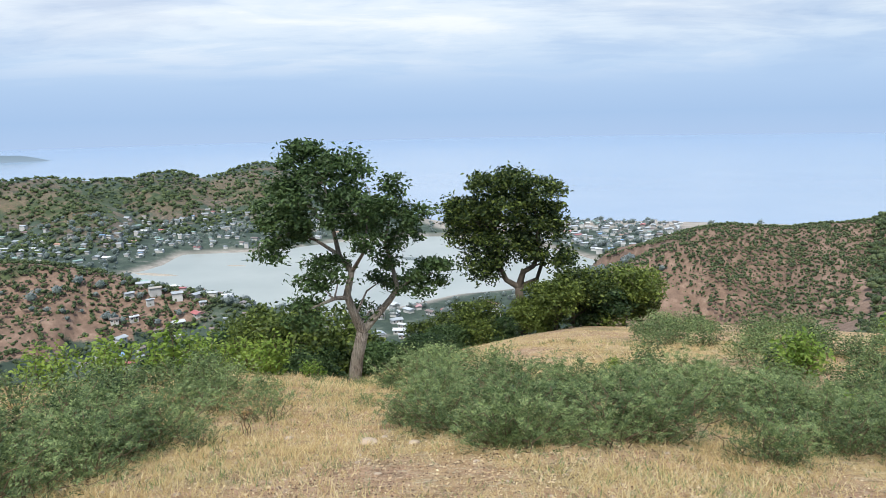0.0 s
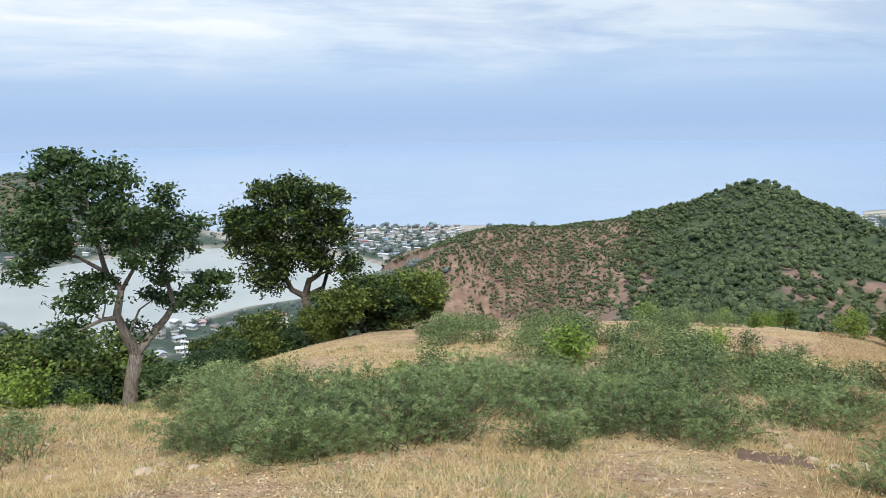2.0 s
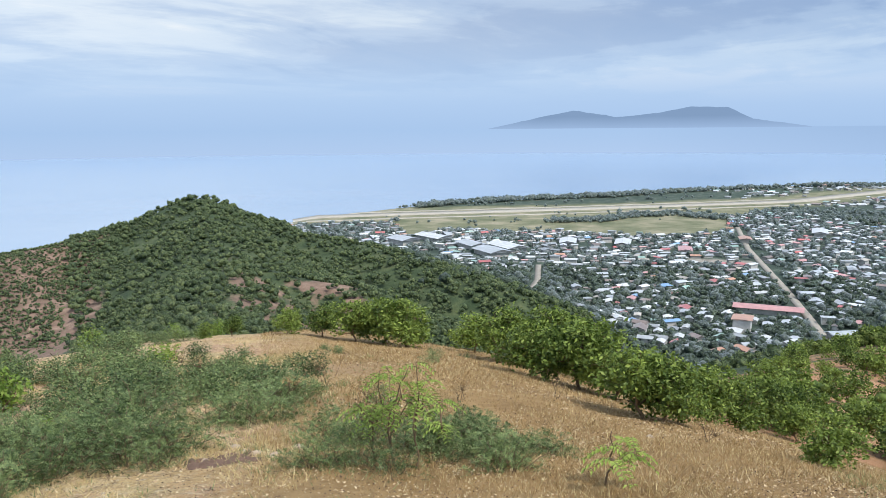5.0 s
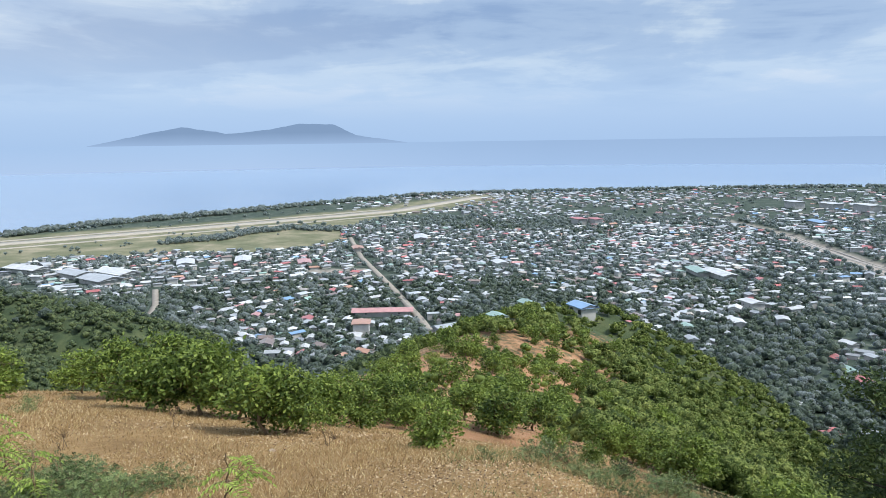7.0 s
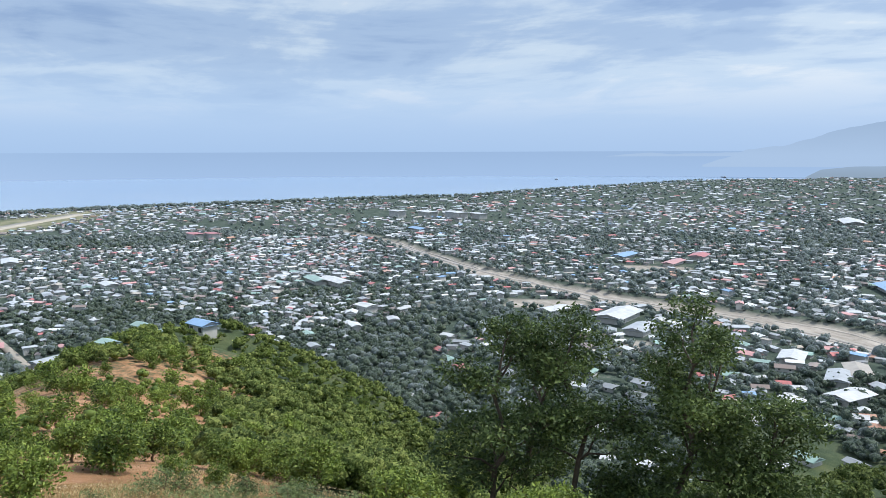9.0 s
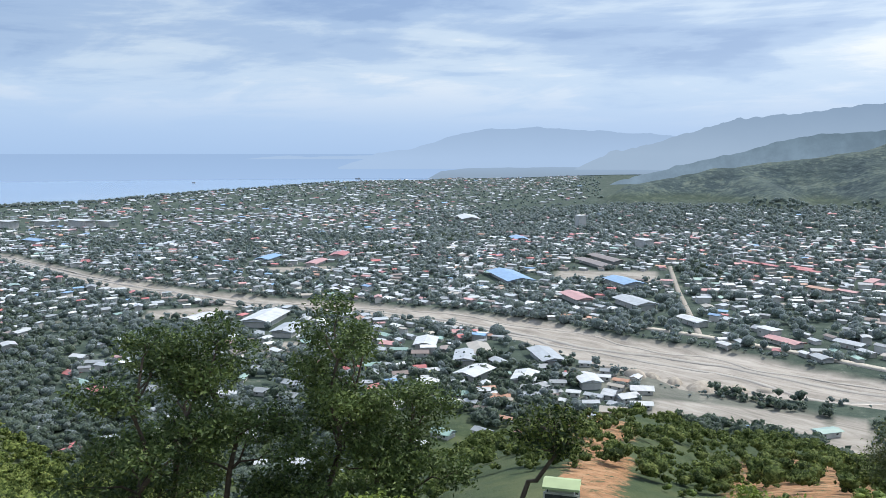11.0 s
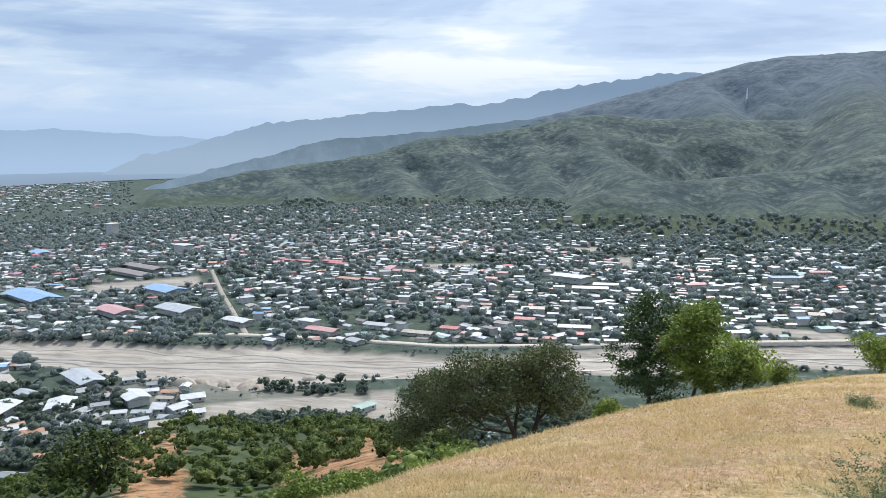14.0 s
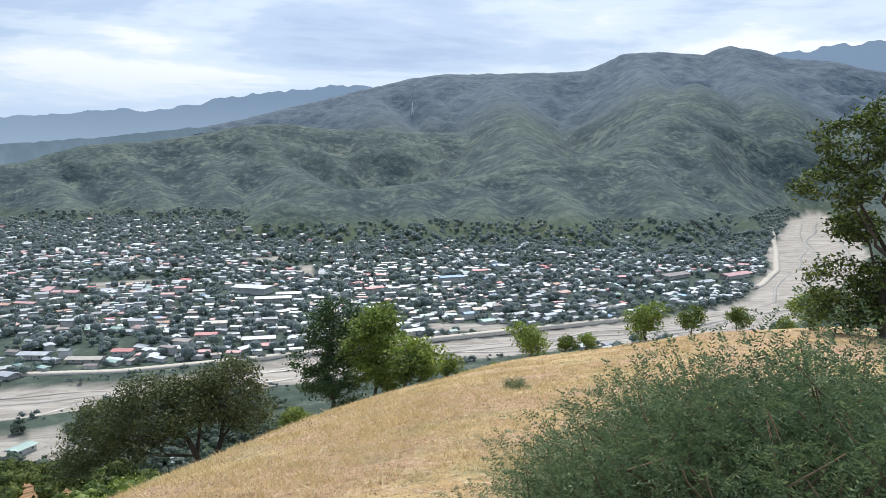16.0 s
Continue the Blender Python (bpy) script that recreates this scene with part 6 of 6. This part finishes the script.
def house_arrays(x, y, z, w, d, h, turn, pitch):
    """Gabled houses with eaves: walls, gables, two roof slopes with thickness."""
    n = len(x)
    c, s = np.cos(turn), np.sin(turn)
    e = 0.06 * w + 0.3
    top, ridge = h, h + pitch * d * 0.5
    t = 0.18

    def corner(u, v, q_):
        return np.stack([x + u * c - v * s, y + u * s + v * c, z + q_], -1)

    hw, hd = w / 2, d / 2
    wall = [corner(-hw, -hd, -1.5), corner(hw, -hd, -1.5), corner(hw, hd, -1.5), corner(-hw, hd, -1.5), corner(-hw, -hd, top), corner(hw, -hd, top), corner(hw, hd, top), corner(-hw, hd, top),
            corner(-hw, 0 * hd, ridge), corner(hw, 0 * hd, ridge)]
    ov, dz = hd + e, pitch * e
    roof = [corner(-hw - e, -ov, top - dz), corner(hw + e, -ov, top - dz), corner(hw + e, 0 * hd, ridge + t), corner(-hw - e, 0 * hd, ridge + t), corner(hw + e, ov, top - dz), corner(-hw - e, ov, top - dz),
            corner(-hw - e, -ov, top - dz + t), corner(hw + e, -ov, top - dz + t), corner(hw + e, ov, top - dz + t), corner(-hw - e, ov, top - dz + t)]
    wv = np.stack(wall, 1).reshape(-1, 3)
    rv_ = np.stack(roof, 1).reshape(-1, 3)
    wf = [(0, 1, 5, 4), (2, 3, 7, 6), (1, 2, 6, 5), (3, 0, 4, 7), (5, 6, 9, 9), (7, 4, 8, 8)]
    rf = [(6, 7, 2, 3), (8, 9, 3, 2), (0, 1, 7, 6), (4, 5, 9, 8), (1, 0, 5, 4)]
    wfa = [tuple(dict.fromkeys(f)) for f in wf]
    return wv, wfa, rv_, rf, n


def town_spots(n, a0, a1, r0, r1, g, gap, rule):
    """House places that keep clear of one another and of roads, woods and water."""
    x, y = cloud_of(g, n, a0, a1, r0, r1)
    z = height(x, y)
    keep = (river_in(x, y) > 10) & (open_plot(x, y) > 1.1) & clear_of_halls(x, y) & (lagoon_in(x, y) > 1.1) & (z > 3.2) & (shore_gap(x, y) < -50) & (air_gap(x, y) > 40) & (wooded(x, y) + g.uniform(-0.15, 0.6, len(x)) > 1.0) & rule(x, y, z)
    x, y, z = x[keep], y[keep], z[keep]
    seen, out = {}, []
    for i_ in range(len(x)):
        c = (int(x[i_] // gap), int(y[i_] // gap))
        if any(math.hypot(x[i_] - x[j_], y[i_] - y[j_]) < gap for da in (-1, 0, 1) for db in (-1, 0, 1) for j_ in seen.get((c[0] + da, c[1] + db), ())):
            continue
        seen.setdefault(c, []).append(i_)
        out.append(i_)
    return x[out], y[out], z[out]


ROADS = [np.array([(684 * S, 101 * S, 0), (888 * S, 176 * S, 0), (1155 * S, 281 * S, 0), (1401 * S, 361 * S, 0)]), np.array([(600 * S, 345 * S, 0), (790 * S, 423 * S, 0), (880 * S, 470 * S, 0)]),
         np.array([(*xy(154.1, 640), 0), (*xy(151.8, 1010), 0)])]


def off_road(x, y):
    return np.minimum.reduce([along(x, y, r)[0] for r in ROADS]) > 10


gh = np.random.default_rng(55)
dense = lambda t: (lambda x, y, z: (z < 22) & off_road(x, y) & (fbm(x, y, 170, 4, 90) > t))
groups = [town_spots(9000, 55, 104, 520, 1330, gh, 11.5, dense(-0.17)), town_spots(5600, 96, 140, 560, 1350, gh, 12.8, dense(-0.24)), town_spots(5500, 74, 138, 1330, 2200, gh, 17, dense(-0.14)),
          town_spots(3800, 84, 150, 2200, 4800, gh, 26, dense(-0.3)), town_spots(2600, 128, 150.5, 440, 600, gh, 12, dense(-0.05)), town_spots(7000, 136, 172, 600, 1350, gh, 11.8, dense(-0.20)),
          town_spots(5200, 168, 214, 600, 1180, gh, 11.5, lambda x, y, z: (z < 30) & (fbm(x, y, 170, 4, 90) > -0.22)), town_spots(2300, 138, 205, 1180, 1950, gh, 18, lambda x, y, z: (z < 30 + 40 * fbm(x, y, 120, 3, 93)) & (fbm(x, y, 170, 4, 90) > -0.2)),
          town_spots(520, -34, -14, 440, 640, gh, 11, lambda x, y, z: (z < 34) & (fbm(x, y, 90, 4, 91) > -0.05)), town_spots(420, -30, -6, 880, 1200, gh, 13, lambda x, y, z: z < 16), town_spots(900, 4, 17, 800, 1060, gh, 11, lambda x, y, z: z < 10),
          town_spots(700, 42, 58, 900, 1250, gh, 14, lambda x, y, z: z < 14), town_spots(160, -16, 4, 500, 580, gh, 11, lambda x, y, z: z < 10), town_spots(420, 104, 176, 280, 560, gh, 17, lambda x, y, z: (z < 40) & ((bearing(x, y)[0] < 150) | (bearing(x, y)[1] < 400)))]
hx, hy, hz = (np.concatenate([q_[i_] for q_ in groups]) for i_ in range(3))
dist = np.hypot(hx, hy)
lay = fbm(hx, hy, 400, 2, 95) * 5
ht = np.where(gh.uniform(0, 1, len(hx)) < 0.65, lay + gh.normal(0, 0.12, len(hx)), gh.uniform(0, 3.14, len(hx)))
hw = gh.uniform(6.0, 12.5, len(hx)) * np.where(bearing(hx, hy)[0] < 20, 0.7, 1.0) * np.where(dist > 1300, 1.25, 1.0) * np.where(dist > 2200, 1.35, 1.0)
hd = hw * gh.uniform(0.45, 0.8, len(hx))
hh = np.where(gh.uniform(0, 1, len(hx)) < 0.12, 5.6, 2.9)
hp = gh.uniform(0.12, 0.36, len(hx))
odds = np.array(ROOF_ODDS, float) / sum(ROOF_ODDS)
hk = gh.choice(len(ROOFS), len(hx), p=odds)
near_ids = np.argsort(dist)[:300]
rest = np.setdiff1d(np.arange(len(hx)), near_ids)
wv, wf, rv_, rf, n = house_arrays(hx[rest], hy[rest], hz[rest], hw[rest], hd[rest], hh[rest], ht[rest], hp[rest])
vs = np.concatenate([wv, rv_])
fs, mi = [], []
for i_ in range(n):
    for f in wf:
        fs.append([i_ * 10 + a for a in f])
        mi.append(0)
    for f in rf:
        fs.append([n * 10 + i_ * 10 + a for a in f])
        mi.append(1 + hk[rest[i_]])
tagged(link("town_houses", vs, fs, None, mats=[M["wall"]] + [M["roof_" + a] for a, _ in ROOFS], index=mi), "many small houses with tin and tile roofs across the plain", "houses", kind="stuff")

HOUSE_LABEL = {"zinc": "small house with a grey tin roof", "pale": "small house with a whitish tin roof", "grey": "small house with a dark grey roof", "rust": "small house with a rusted tin roof",
               "red": "small house with a red roof", "pink": "small house with a faded pink roof", "blue": "small house with a blue tin roof", "green": "small house with a green tin roof", "orange": "small house with an orange tile roof", "sand": "small house with a tan roof"}


def house(x, y, z, w, d, h, turn, pitch, roof, label="", name="house"):
    """A house with its walls, roof, doors and windows as parts."""
    root = new(name)
    tagged(root, label or HOUSE_LABEL[roof] + " among trees", "house", "houses of the town")
    one = np.zeros(1)
    wv, wf, rv_, rf, _ = house_arrays(one, one, one, one + w, one + d, one + h, one, one + pitch)
    link("wall", wv, [list(f) for f in wf], M["wall"], root)
    link("roof", rv_, [list(f) for f in rf], M["roof_" + roof], root)
    for side in (-1, 1):
        for u in (-0.3, 0.3):
            bm = bmesh.new()
            bmesh.ops.create_cube(bm, size=1, matrix=pose(u * w, side * d / 2, h * 0.55) @ Matrix.Diagonal((1.5, 0.12, 1.3, 1)))
            frame_ = part("window", bm, M["wall"], root)
            bm = bmesh.new()
            bmesh.ops.create_cube(bm, size=1, matrix=pose(u * w, side * d / 2, h * 0.55) @ Matrix.Diagonal((1.25, 0.18, 1.05, 1)))
            part("pane", bm, M["glass"], frame_)
    bm = bmesh.new()
    bmesh.ops.create_cube(bm, size=1, matrix=pose(0, -d / 2, 1.0) @ Matrix.Diagonal((1.0, 0.12, 2.0, 1)))
    part("door", bm, M["roof_rust"], root)
    root.matrix_basis = pose(x, y, z, 0, 0, math.degrees(turn))
    return root



HOUSE_GRID = {}
for i_ in range(len(hx)):
    HOUSE_GRID.setdefault((int(hx[i_] // 12), int(hy[i_] // 12)), []).append(i_)


def clear_of_houses(x, y, gap=0.62):
    """Trees stand beside the houses and roads, not in them."""
    ok = (np.minimum.reduce([along(x, y, q_)[0] for q_ in ROADS]) > 6.5) & clear_of_halls(x, y)
    for j_ in range(len(x)):
        c = (int(x[j_] // 12), int(y[j_] // 12))
        for da in (-1, 0, 1):
            for db in (-1, 0, 1):
                for i_ in HOUSE_GRID.get((c[0] + da, c[1] + db), ()):
                    if math.hypot(x[j_] - hx[i_], y[j_] - hy[i_]) < hw[i_] * gap:
                        ok[j_] = False
    return ok


stand("town_trees", 8500, 52, 108, 420, 820, 3.5, 7.5, M["leaf_wood"], "dense shade trees between the nearer houses", 29, lambda x, y, z: (z < 24) & clear_of_houses(x, y, 0.5), 11, leaf=0.5)
stand("field_trees", 900, 44, 84, 1000, 1560, 3.0, 8.0, M["leaf_hazy"], "dark bushes round the airfield", 39, lambda x, y, z: (along(x, y, RUNWAY)[0] > 45) & (air_gap(x, y) < 1) & (fbm(x, y, 60, 3, 47) > 0.12), 10)
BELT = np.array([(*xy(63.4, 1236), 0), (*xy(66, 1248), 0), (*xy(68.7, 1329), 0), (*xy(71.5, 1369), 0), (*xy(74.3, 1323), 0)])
stand("field_trees", 2600, 62, 76, 1180, 1420, 4.0, 9.0, M["leaf_hazy"], "dark belt of trees beside the airfield", 40, lambda x, y, z: along(x, y, BELT)[0] < 20 + 30 * fbm(x, y, 30, 2, 5), 10)
stand("town_trees", 21000, 42, 150, 430, 1500, 4.0, 8.0, M["leaf_hazy"], "shade trees between the houses of the town", 9, lambda x, y, z: (z < 24) & (air_gap(x, y) > 110) & (shore_gap(x, y) < -25) & clear_of_houses(x, y, 0.5), 7)
stand("town_trees", 8000, 58, 152, 1400, 4300, 6.0, 11.0, M["leaf_hazy"], "shade trees of the far town towards the sea", 10, lambda x, y, z: (z < 26) & (air_gap(x, y) > 100) & (shore_gap(x, y) < -20) & clear_of_houses(x, y), 8, 0.8)
stand("town_trees", 19000, 134, 216, 600, 2000, 5.0, 10.5, M["leaf_hazy"], "dark shade trees among houses across the river", 11, lambda x, y, z: (z < 45) & clear_of_houses(x, y, 0.5), 7)
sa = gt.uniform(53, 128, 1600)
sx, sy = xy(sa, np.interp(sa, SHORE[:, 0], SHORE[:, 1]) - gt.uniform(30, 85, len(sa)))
clumps("shore_trees", sx, sy, gt.uniform(6.0, 12.0, len(sa)), M["leaf_hazy"], "line of dark trees along the coast", 9, 1.0, 14)

stand("town_woods", 16000, 50, 202, 440, 1420, 4.0, 9.0, M["leaf_wood"], "thick dark woods between the quarters of the town", 50, lambda x, y, z: (wooded(x, y) < 0.95) & clear_of_houses(x, y), 9)

STOCK = {}
for i_ in near_ids:
    kind = ROOFS[hk[i_]][0]
    key = (kind, int(hw[i_]) // 2)
    m = pose(hx[i_], hy[i_], hz[i_], 0, 0, math.degrees(ht[i_]))
    if key in STOCK:
        put(STOCK[key], m)
    else:
        STOCK[key] = house(hx[i_], hy[i_], hz[i_], hw[i_], hd[i_], 2.9, ht[i_], 0.35, kind)


def big(az, r, w, d, h, turn, roof, label, name="hall", pitch=0.25):
    x, y = xy(az, r)
    z = float(height(np.array([x]), np.array([y]))[0])
    return house(x, y, z, w, d, h, radians(turn), pitch, roof, label, name)


for az, r, w, d, h, turn, roof, label in LAND:
    small = 0.78 if az > 152 else 1.0
    big(az, r, w * small, d * small, h * small, turn, roof, label, pitch=0.2 if h < 9 else 0.05)
for az, r, w, roof in ((92.6, 180, 5.5, "blue"), (88.6, 178, 3.6, "green"), (86.4, 140, 3.0, "green"), (144.6, 60, 2.0, "lime"), (148.2, 205, 6, "sand"), (158, 270, 5, "blue")):
    big(az, r, w, w * 0.65, 2.6, 30, roof, "lone hillside hut with a %s roof" % roof, "hut", 0.3)

# ---- small things ----


def sapling(az, r, h, seed, label):
    """A young tree with drooping feather leaves."""
    g = np.random.default_rng(seed)
    root = new("sapling")
    tagged(root, label, "sapling", "saplings")
    limbs = [bend((0, 0, -0.05), (g.normal() * 0.06, g.normal() * 0.06, h), g, 0.014, 0.005, 8, 0.05)]
    for i_ in range(3):
        p = np.array(limbs[0][2 + i_][:3])
        limbs.append(bend(p, p + np.array([g.normal() * 0.25, g.normal() * 0.25, h * g.uniform(0.3, 0.5)]), g, 0.009, 0.004, 6, 0.08))
    vs, fs, base = [], [], 0
    for limb in list(limbs):
        tip = np.array(limb[-1][:3])
        for j_ in range(6):
            start = tip - (tip - np.array(limb[2][:3])) * g.uniform(0, 0.7)
            a = g.uniform(0, 6.28)
            out = np.array([math.cos(a), math.sin(a), 0.0])
            ln = g.uniform(0.16, 0.27)
            pts = [start + out * ln * t + np.array([0, 0, 0.25 * ln * t - 0.75 * ln * t * t]) for t in np.linspace(0, 1, 7)]
            limbs.append([(*p, 0.0025) for p in pts])
            side = np.array([-out[1], out[0], 0.0])
            for t_, p in enumerate(pts[1:]):
                for sgn in (-1, 1):
                    tipl = p + side * sgn * 0.062 + out * 0.02 - np.array([0, 0, 0.022])
                    m1 = p + side * sgn * 0.03 + out * 0.022
                    m2 = p + side * sgn * 0.03 - out * 0.008
                    vs += [p, m1, tipl, m2]
                    fs += [[base, base + 1, base + 2], [base, base + 2, base + 3]]
                    base += 4
    for i_, limb in enumerate(limbs[:4]):
        v, f = tube_arrays([limb], 4)
        link("stem" if i_ == 0 else "branch", v, f, M["twig"], root, True)
    v, f = tube_arrays(limbs[4:], 3)
    tagged(link("leaf_ribs", v, f, M["twig"], root, True), kind="stuff")
    link("foliage", np.array(vs), fs, M["leaf_lime"], root)
    root.matrix_basis = at(az, r, 0.02, g.uniform(0, 360))
    return root


for i_, (az, r_, h) in enumerate(((52.6, 7.9, 1.05), (54.2, 7.7, 1.15), (50.9, 8.2, 0.8), (68.5, 7.6, 0.6), (56.2, 8.6, 0.6))):
    sapling(az, r_, h, 400 + i_, "young sapling with drooping lime-green feather leaves")


def dry_weed(az, r, h, seed):
    g = np.random.default_rng(seed)
    limbs = []
    for i_ in range(4):
        top = np.array([g.normal() * 0.16, g.normal() * 0.16, h * g.uniform(0.6, 1)])
        limbs.append(bend((0, 0, -0.03), top, g, 0.007, 0.003, 6, 0.1))
        for j_ in range(4):
            p = np.array(limbs[-(1 + j_)][3][:3]) if j_ == 0 else np.array(limbs[0][3][:3])
            limbs.append(bend(p, p + np.array([g.normal() * 0.12, g.normal() * 0.12, 0.16]), g, 0.004, 0.002, 4, 0.1))
    v, f = tube_arrays(limbs, 3)
    root = tagged(new("dry_weed"), "leafless brown weed stalks standing in grass", "weed", "dry weeds")
    tagged(link("stalk", v, f, M["twig"], root, True), kind="stuff")
    c = np.array([l[-1][:3] for l in limbs])
    v, f = leaf_arrays(np.repeat(c, 5, 0) + g.normal(0, 0.03, (len(c) * 5, 3)), 0.04, g)
    tagged(link("seed_head", v, f, M["straw_red"], root), kind="stuff")
    root.matrix_basis = at(az, r, 0.0, g.uniform(0, 360))


for i_, (az, r_, h) in enumerate(((36.5, 16, 0.8), (38.2, 15, 0.7), (44.5, 12, 0.5), (47, 14, 0.6), (30, 17, 0.5), (41, 17, 0.6), (57, 13, 0.4), (64, 15, 0.35), (49.5, 11, 0.55), (-15, 9.5, 0.45), (92, 12, 0.35), (75, 13, 0.3))):
    dry_weed(az, r_, h, 500 + i_)

# mast on the mountain
x_, y_ = xy(189.3, 3066)
z_ = float(height(np.array([x_]), np.array([y_]))[0])
mast = tagged(new("radio_mast"), "white lattice radio mast on the wooded mountain", "mast")
for sx_, sy_ in ((-1, -1), (1, -1), (1, 1), (-1, 1)):
    v, f = tube_arrays([[(sx_ * 4.5, sy_ * 4.5, -6, 0.7), (sx_ * 2.2, sy_ * 2.2, 28, 0.6), (sx_ * 0.6, sy_ * 0.6, 56, 0.5)]], 4)
    link("leg", v, f, M["tower"], mast)
for z0, w0 in ((6, 3.8), (18, 2.9), (30, 2.0), (42, 1.3)):
    v, f = tube_arrays([[(-w0, -w0, z0, 0.45), (w0, -w0, z0 + 8, 0.45)], [(w0, -w0, z0, 0.45), (-w0, -w0, z0 + 8, 0.45)], [(-w0, w0, z0, 0.45), (w0, w0, z0 + 8, 0.45)]], 4)
    link("brace", v, f, M["tower"], mast)
mast.matrix_basis = pose(x_, y_, z_)

# boats at anchor
for az, r_, ln in ((123.3, 3700, 26), (129.4, 4750, 34), (118, 4300, 22)):
    x_, y_ = xy(az, r_)
    boat = tagged(new("boat"), "small dark boat at anchor off the town", "boat", "boats in the bay")
    bm = bmesh.new()
    for k_, (u, wd) in enumerate(((-0.5, 0.7), (-0.2, 1.0), (0.2, 0.95), (0.5, 0.06))):
        for sgn in (-1, 1):
            bm.verts.new((u * ln, sgn * wd * ln * 0.13, ln * 0.12 + (0.04 * ln if k_ == 3 else 0)))
            bm.verts.new((u * ln * 0.92, sgn * wd * ln * 0.07, -0.5))
    bm.verts.ensure_lookup_table()
    bmesh.ops.convex_hull(bm, input=bm.verts[:])
    part("hull", bm, M["hull"], boat)
    bm = bmesh.new()
    bmesh.ops.create_cube(bm, size=1, matrix=pose(-0.2 * ln, 0, 0.19 * ln) @ Matrix.Diagonal((0.26 * ln, 0.16 * ln, 0.16 * ln, 1)))
    part("cabin", bm, M["wall"], boat)
    boat.matrix_basis = pose(x_, y_, 0.0, 0, 0, 30)


def mound(name, cx, cy, rx, ry, h, turn, mat, label, category, kind="structure", seed=0):
    """A low heap or bar with a ragged edge."""
    a = np.linspace(0, 2 * np.pi, 40, endpoint=False)
    vs = []
    z0 = float(height(np.array([cx]), np.array([cy]))[0])
    for t in (1.0, 0.75, 0.45, 0.15):
        wob = 1 + 0.5 * fbm(np.cos(a) * 3 + seed, np.sin(a) * 3, 1.2, 3, seed)
        u, v_ = np.cos(a) * rx * t * wob, np.sin(a) * ry * t * wob
        s_, c_ = math.sin(radians(turn)), math.cos(radians(turn))
        zz = h * (1 - t * t) + (-1.2 if t == 1.0 else 0.0)
        vs.append(np.stack([u * c_ + v_ * s_, -u * s_ + v_ * c_, np.full(40, zz) + 0.12 * h * fbm(u, v_, 4, 2, seed)], -1))
    fs = [[q_ * 40 + i_, q_ * 40 + (i_ + 1) % 40, (q_ + 1) * 40 + (i_ + 1) % 40, (q_ + 1) * 40 + i_] for q_ in range(3) for i_ in range(40)]
    fs.append([120 + i_ for i_ in range(40)])
    ob = link(name, np.concatenate(vs), fs, mat, smooth=True)
    ob.matrix_basis = pose(cx, cy, max(z0, 1.3 if name == "islet" else z0))
    return tagged(ob, label, category, kind=kind)


M["gravel"] = plain("gravel", (0.40, 0.36, 0.31), 0.95, 0.35, 0.4)
for i_, (az, r_, a_, b_, h) in enumerate(((-13.5, 840, 22, 5, 0.7), (-15, 815, 12, 3, 0.5), (-20.5, 800, 30, 6, 0.6), (-1.5, 800, 34, 9, 1.2), (2, 850, 26, 6, 0.9))):
    mound("islet", *xy(az, r_), a_, b_, h, 10 * i_, M["leaf_hazy"] if i_ in (0, 3, 4) else M["gravel"], "low islet in the lagoon", "islet", seed=i_)
for i_, (az, r_, a_, h) in enumerate(((149.6, 520, 9, 4.5), (150.8, 528, 7, 3.5), (152.4, 520, 8, 4), (154.3, 512, 14, 5), (156.5, 516, 10, 3.5), (148, 532, 6, 3), (158.5, 520, 7, 2.5))):
    mound("gravel_heap", *xy(az, r_), a_, a_ * 0.7, h, 30 * i_, M["gravel"], "heap of river gravel beside the works", "gravel heap", "stuff", seed=10 + i_)
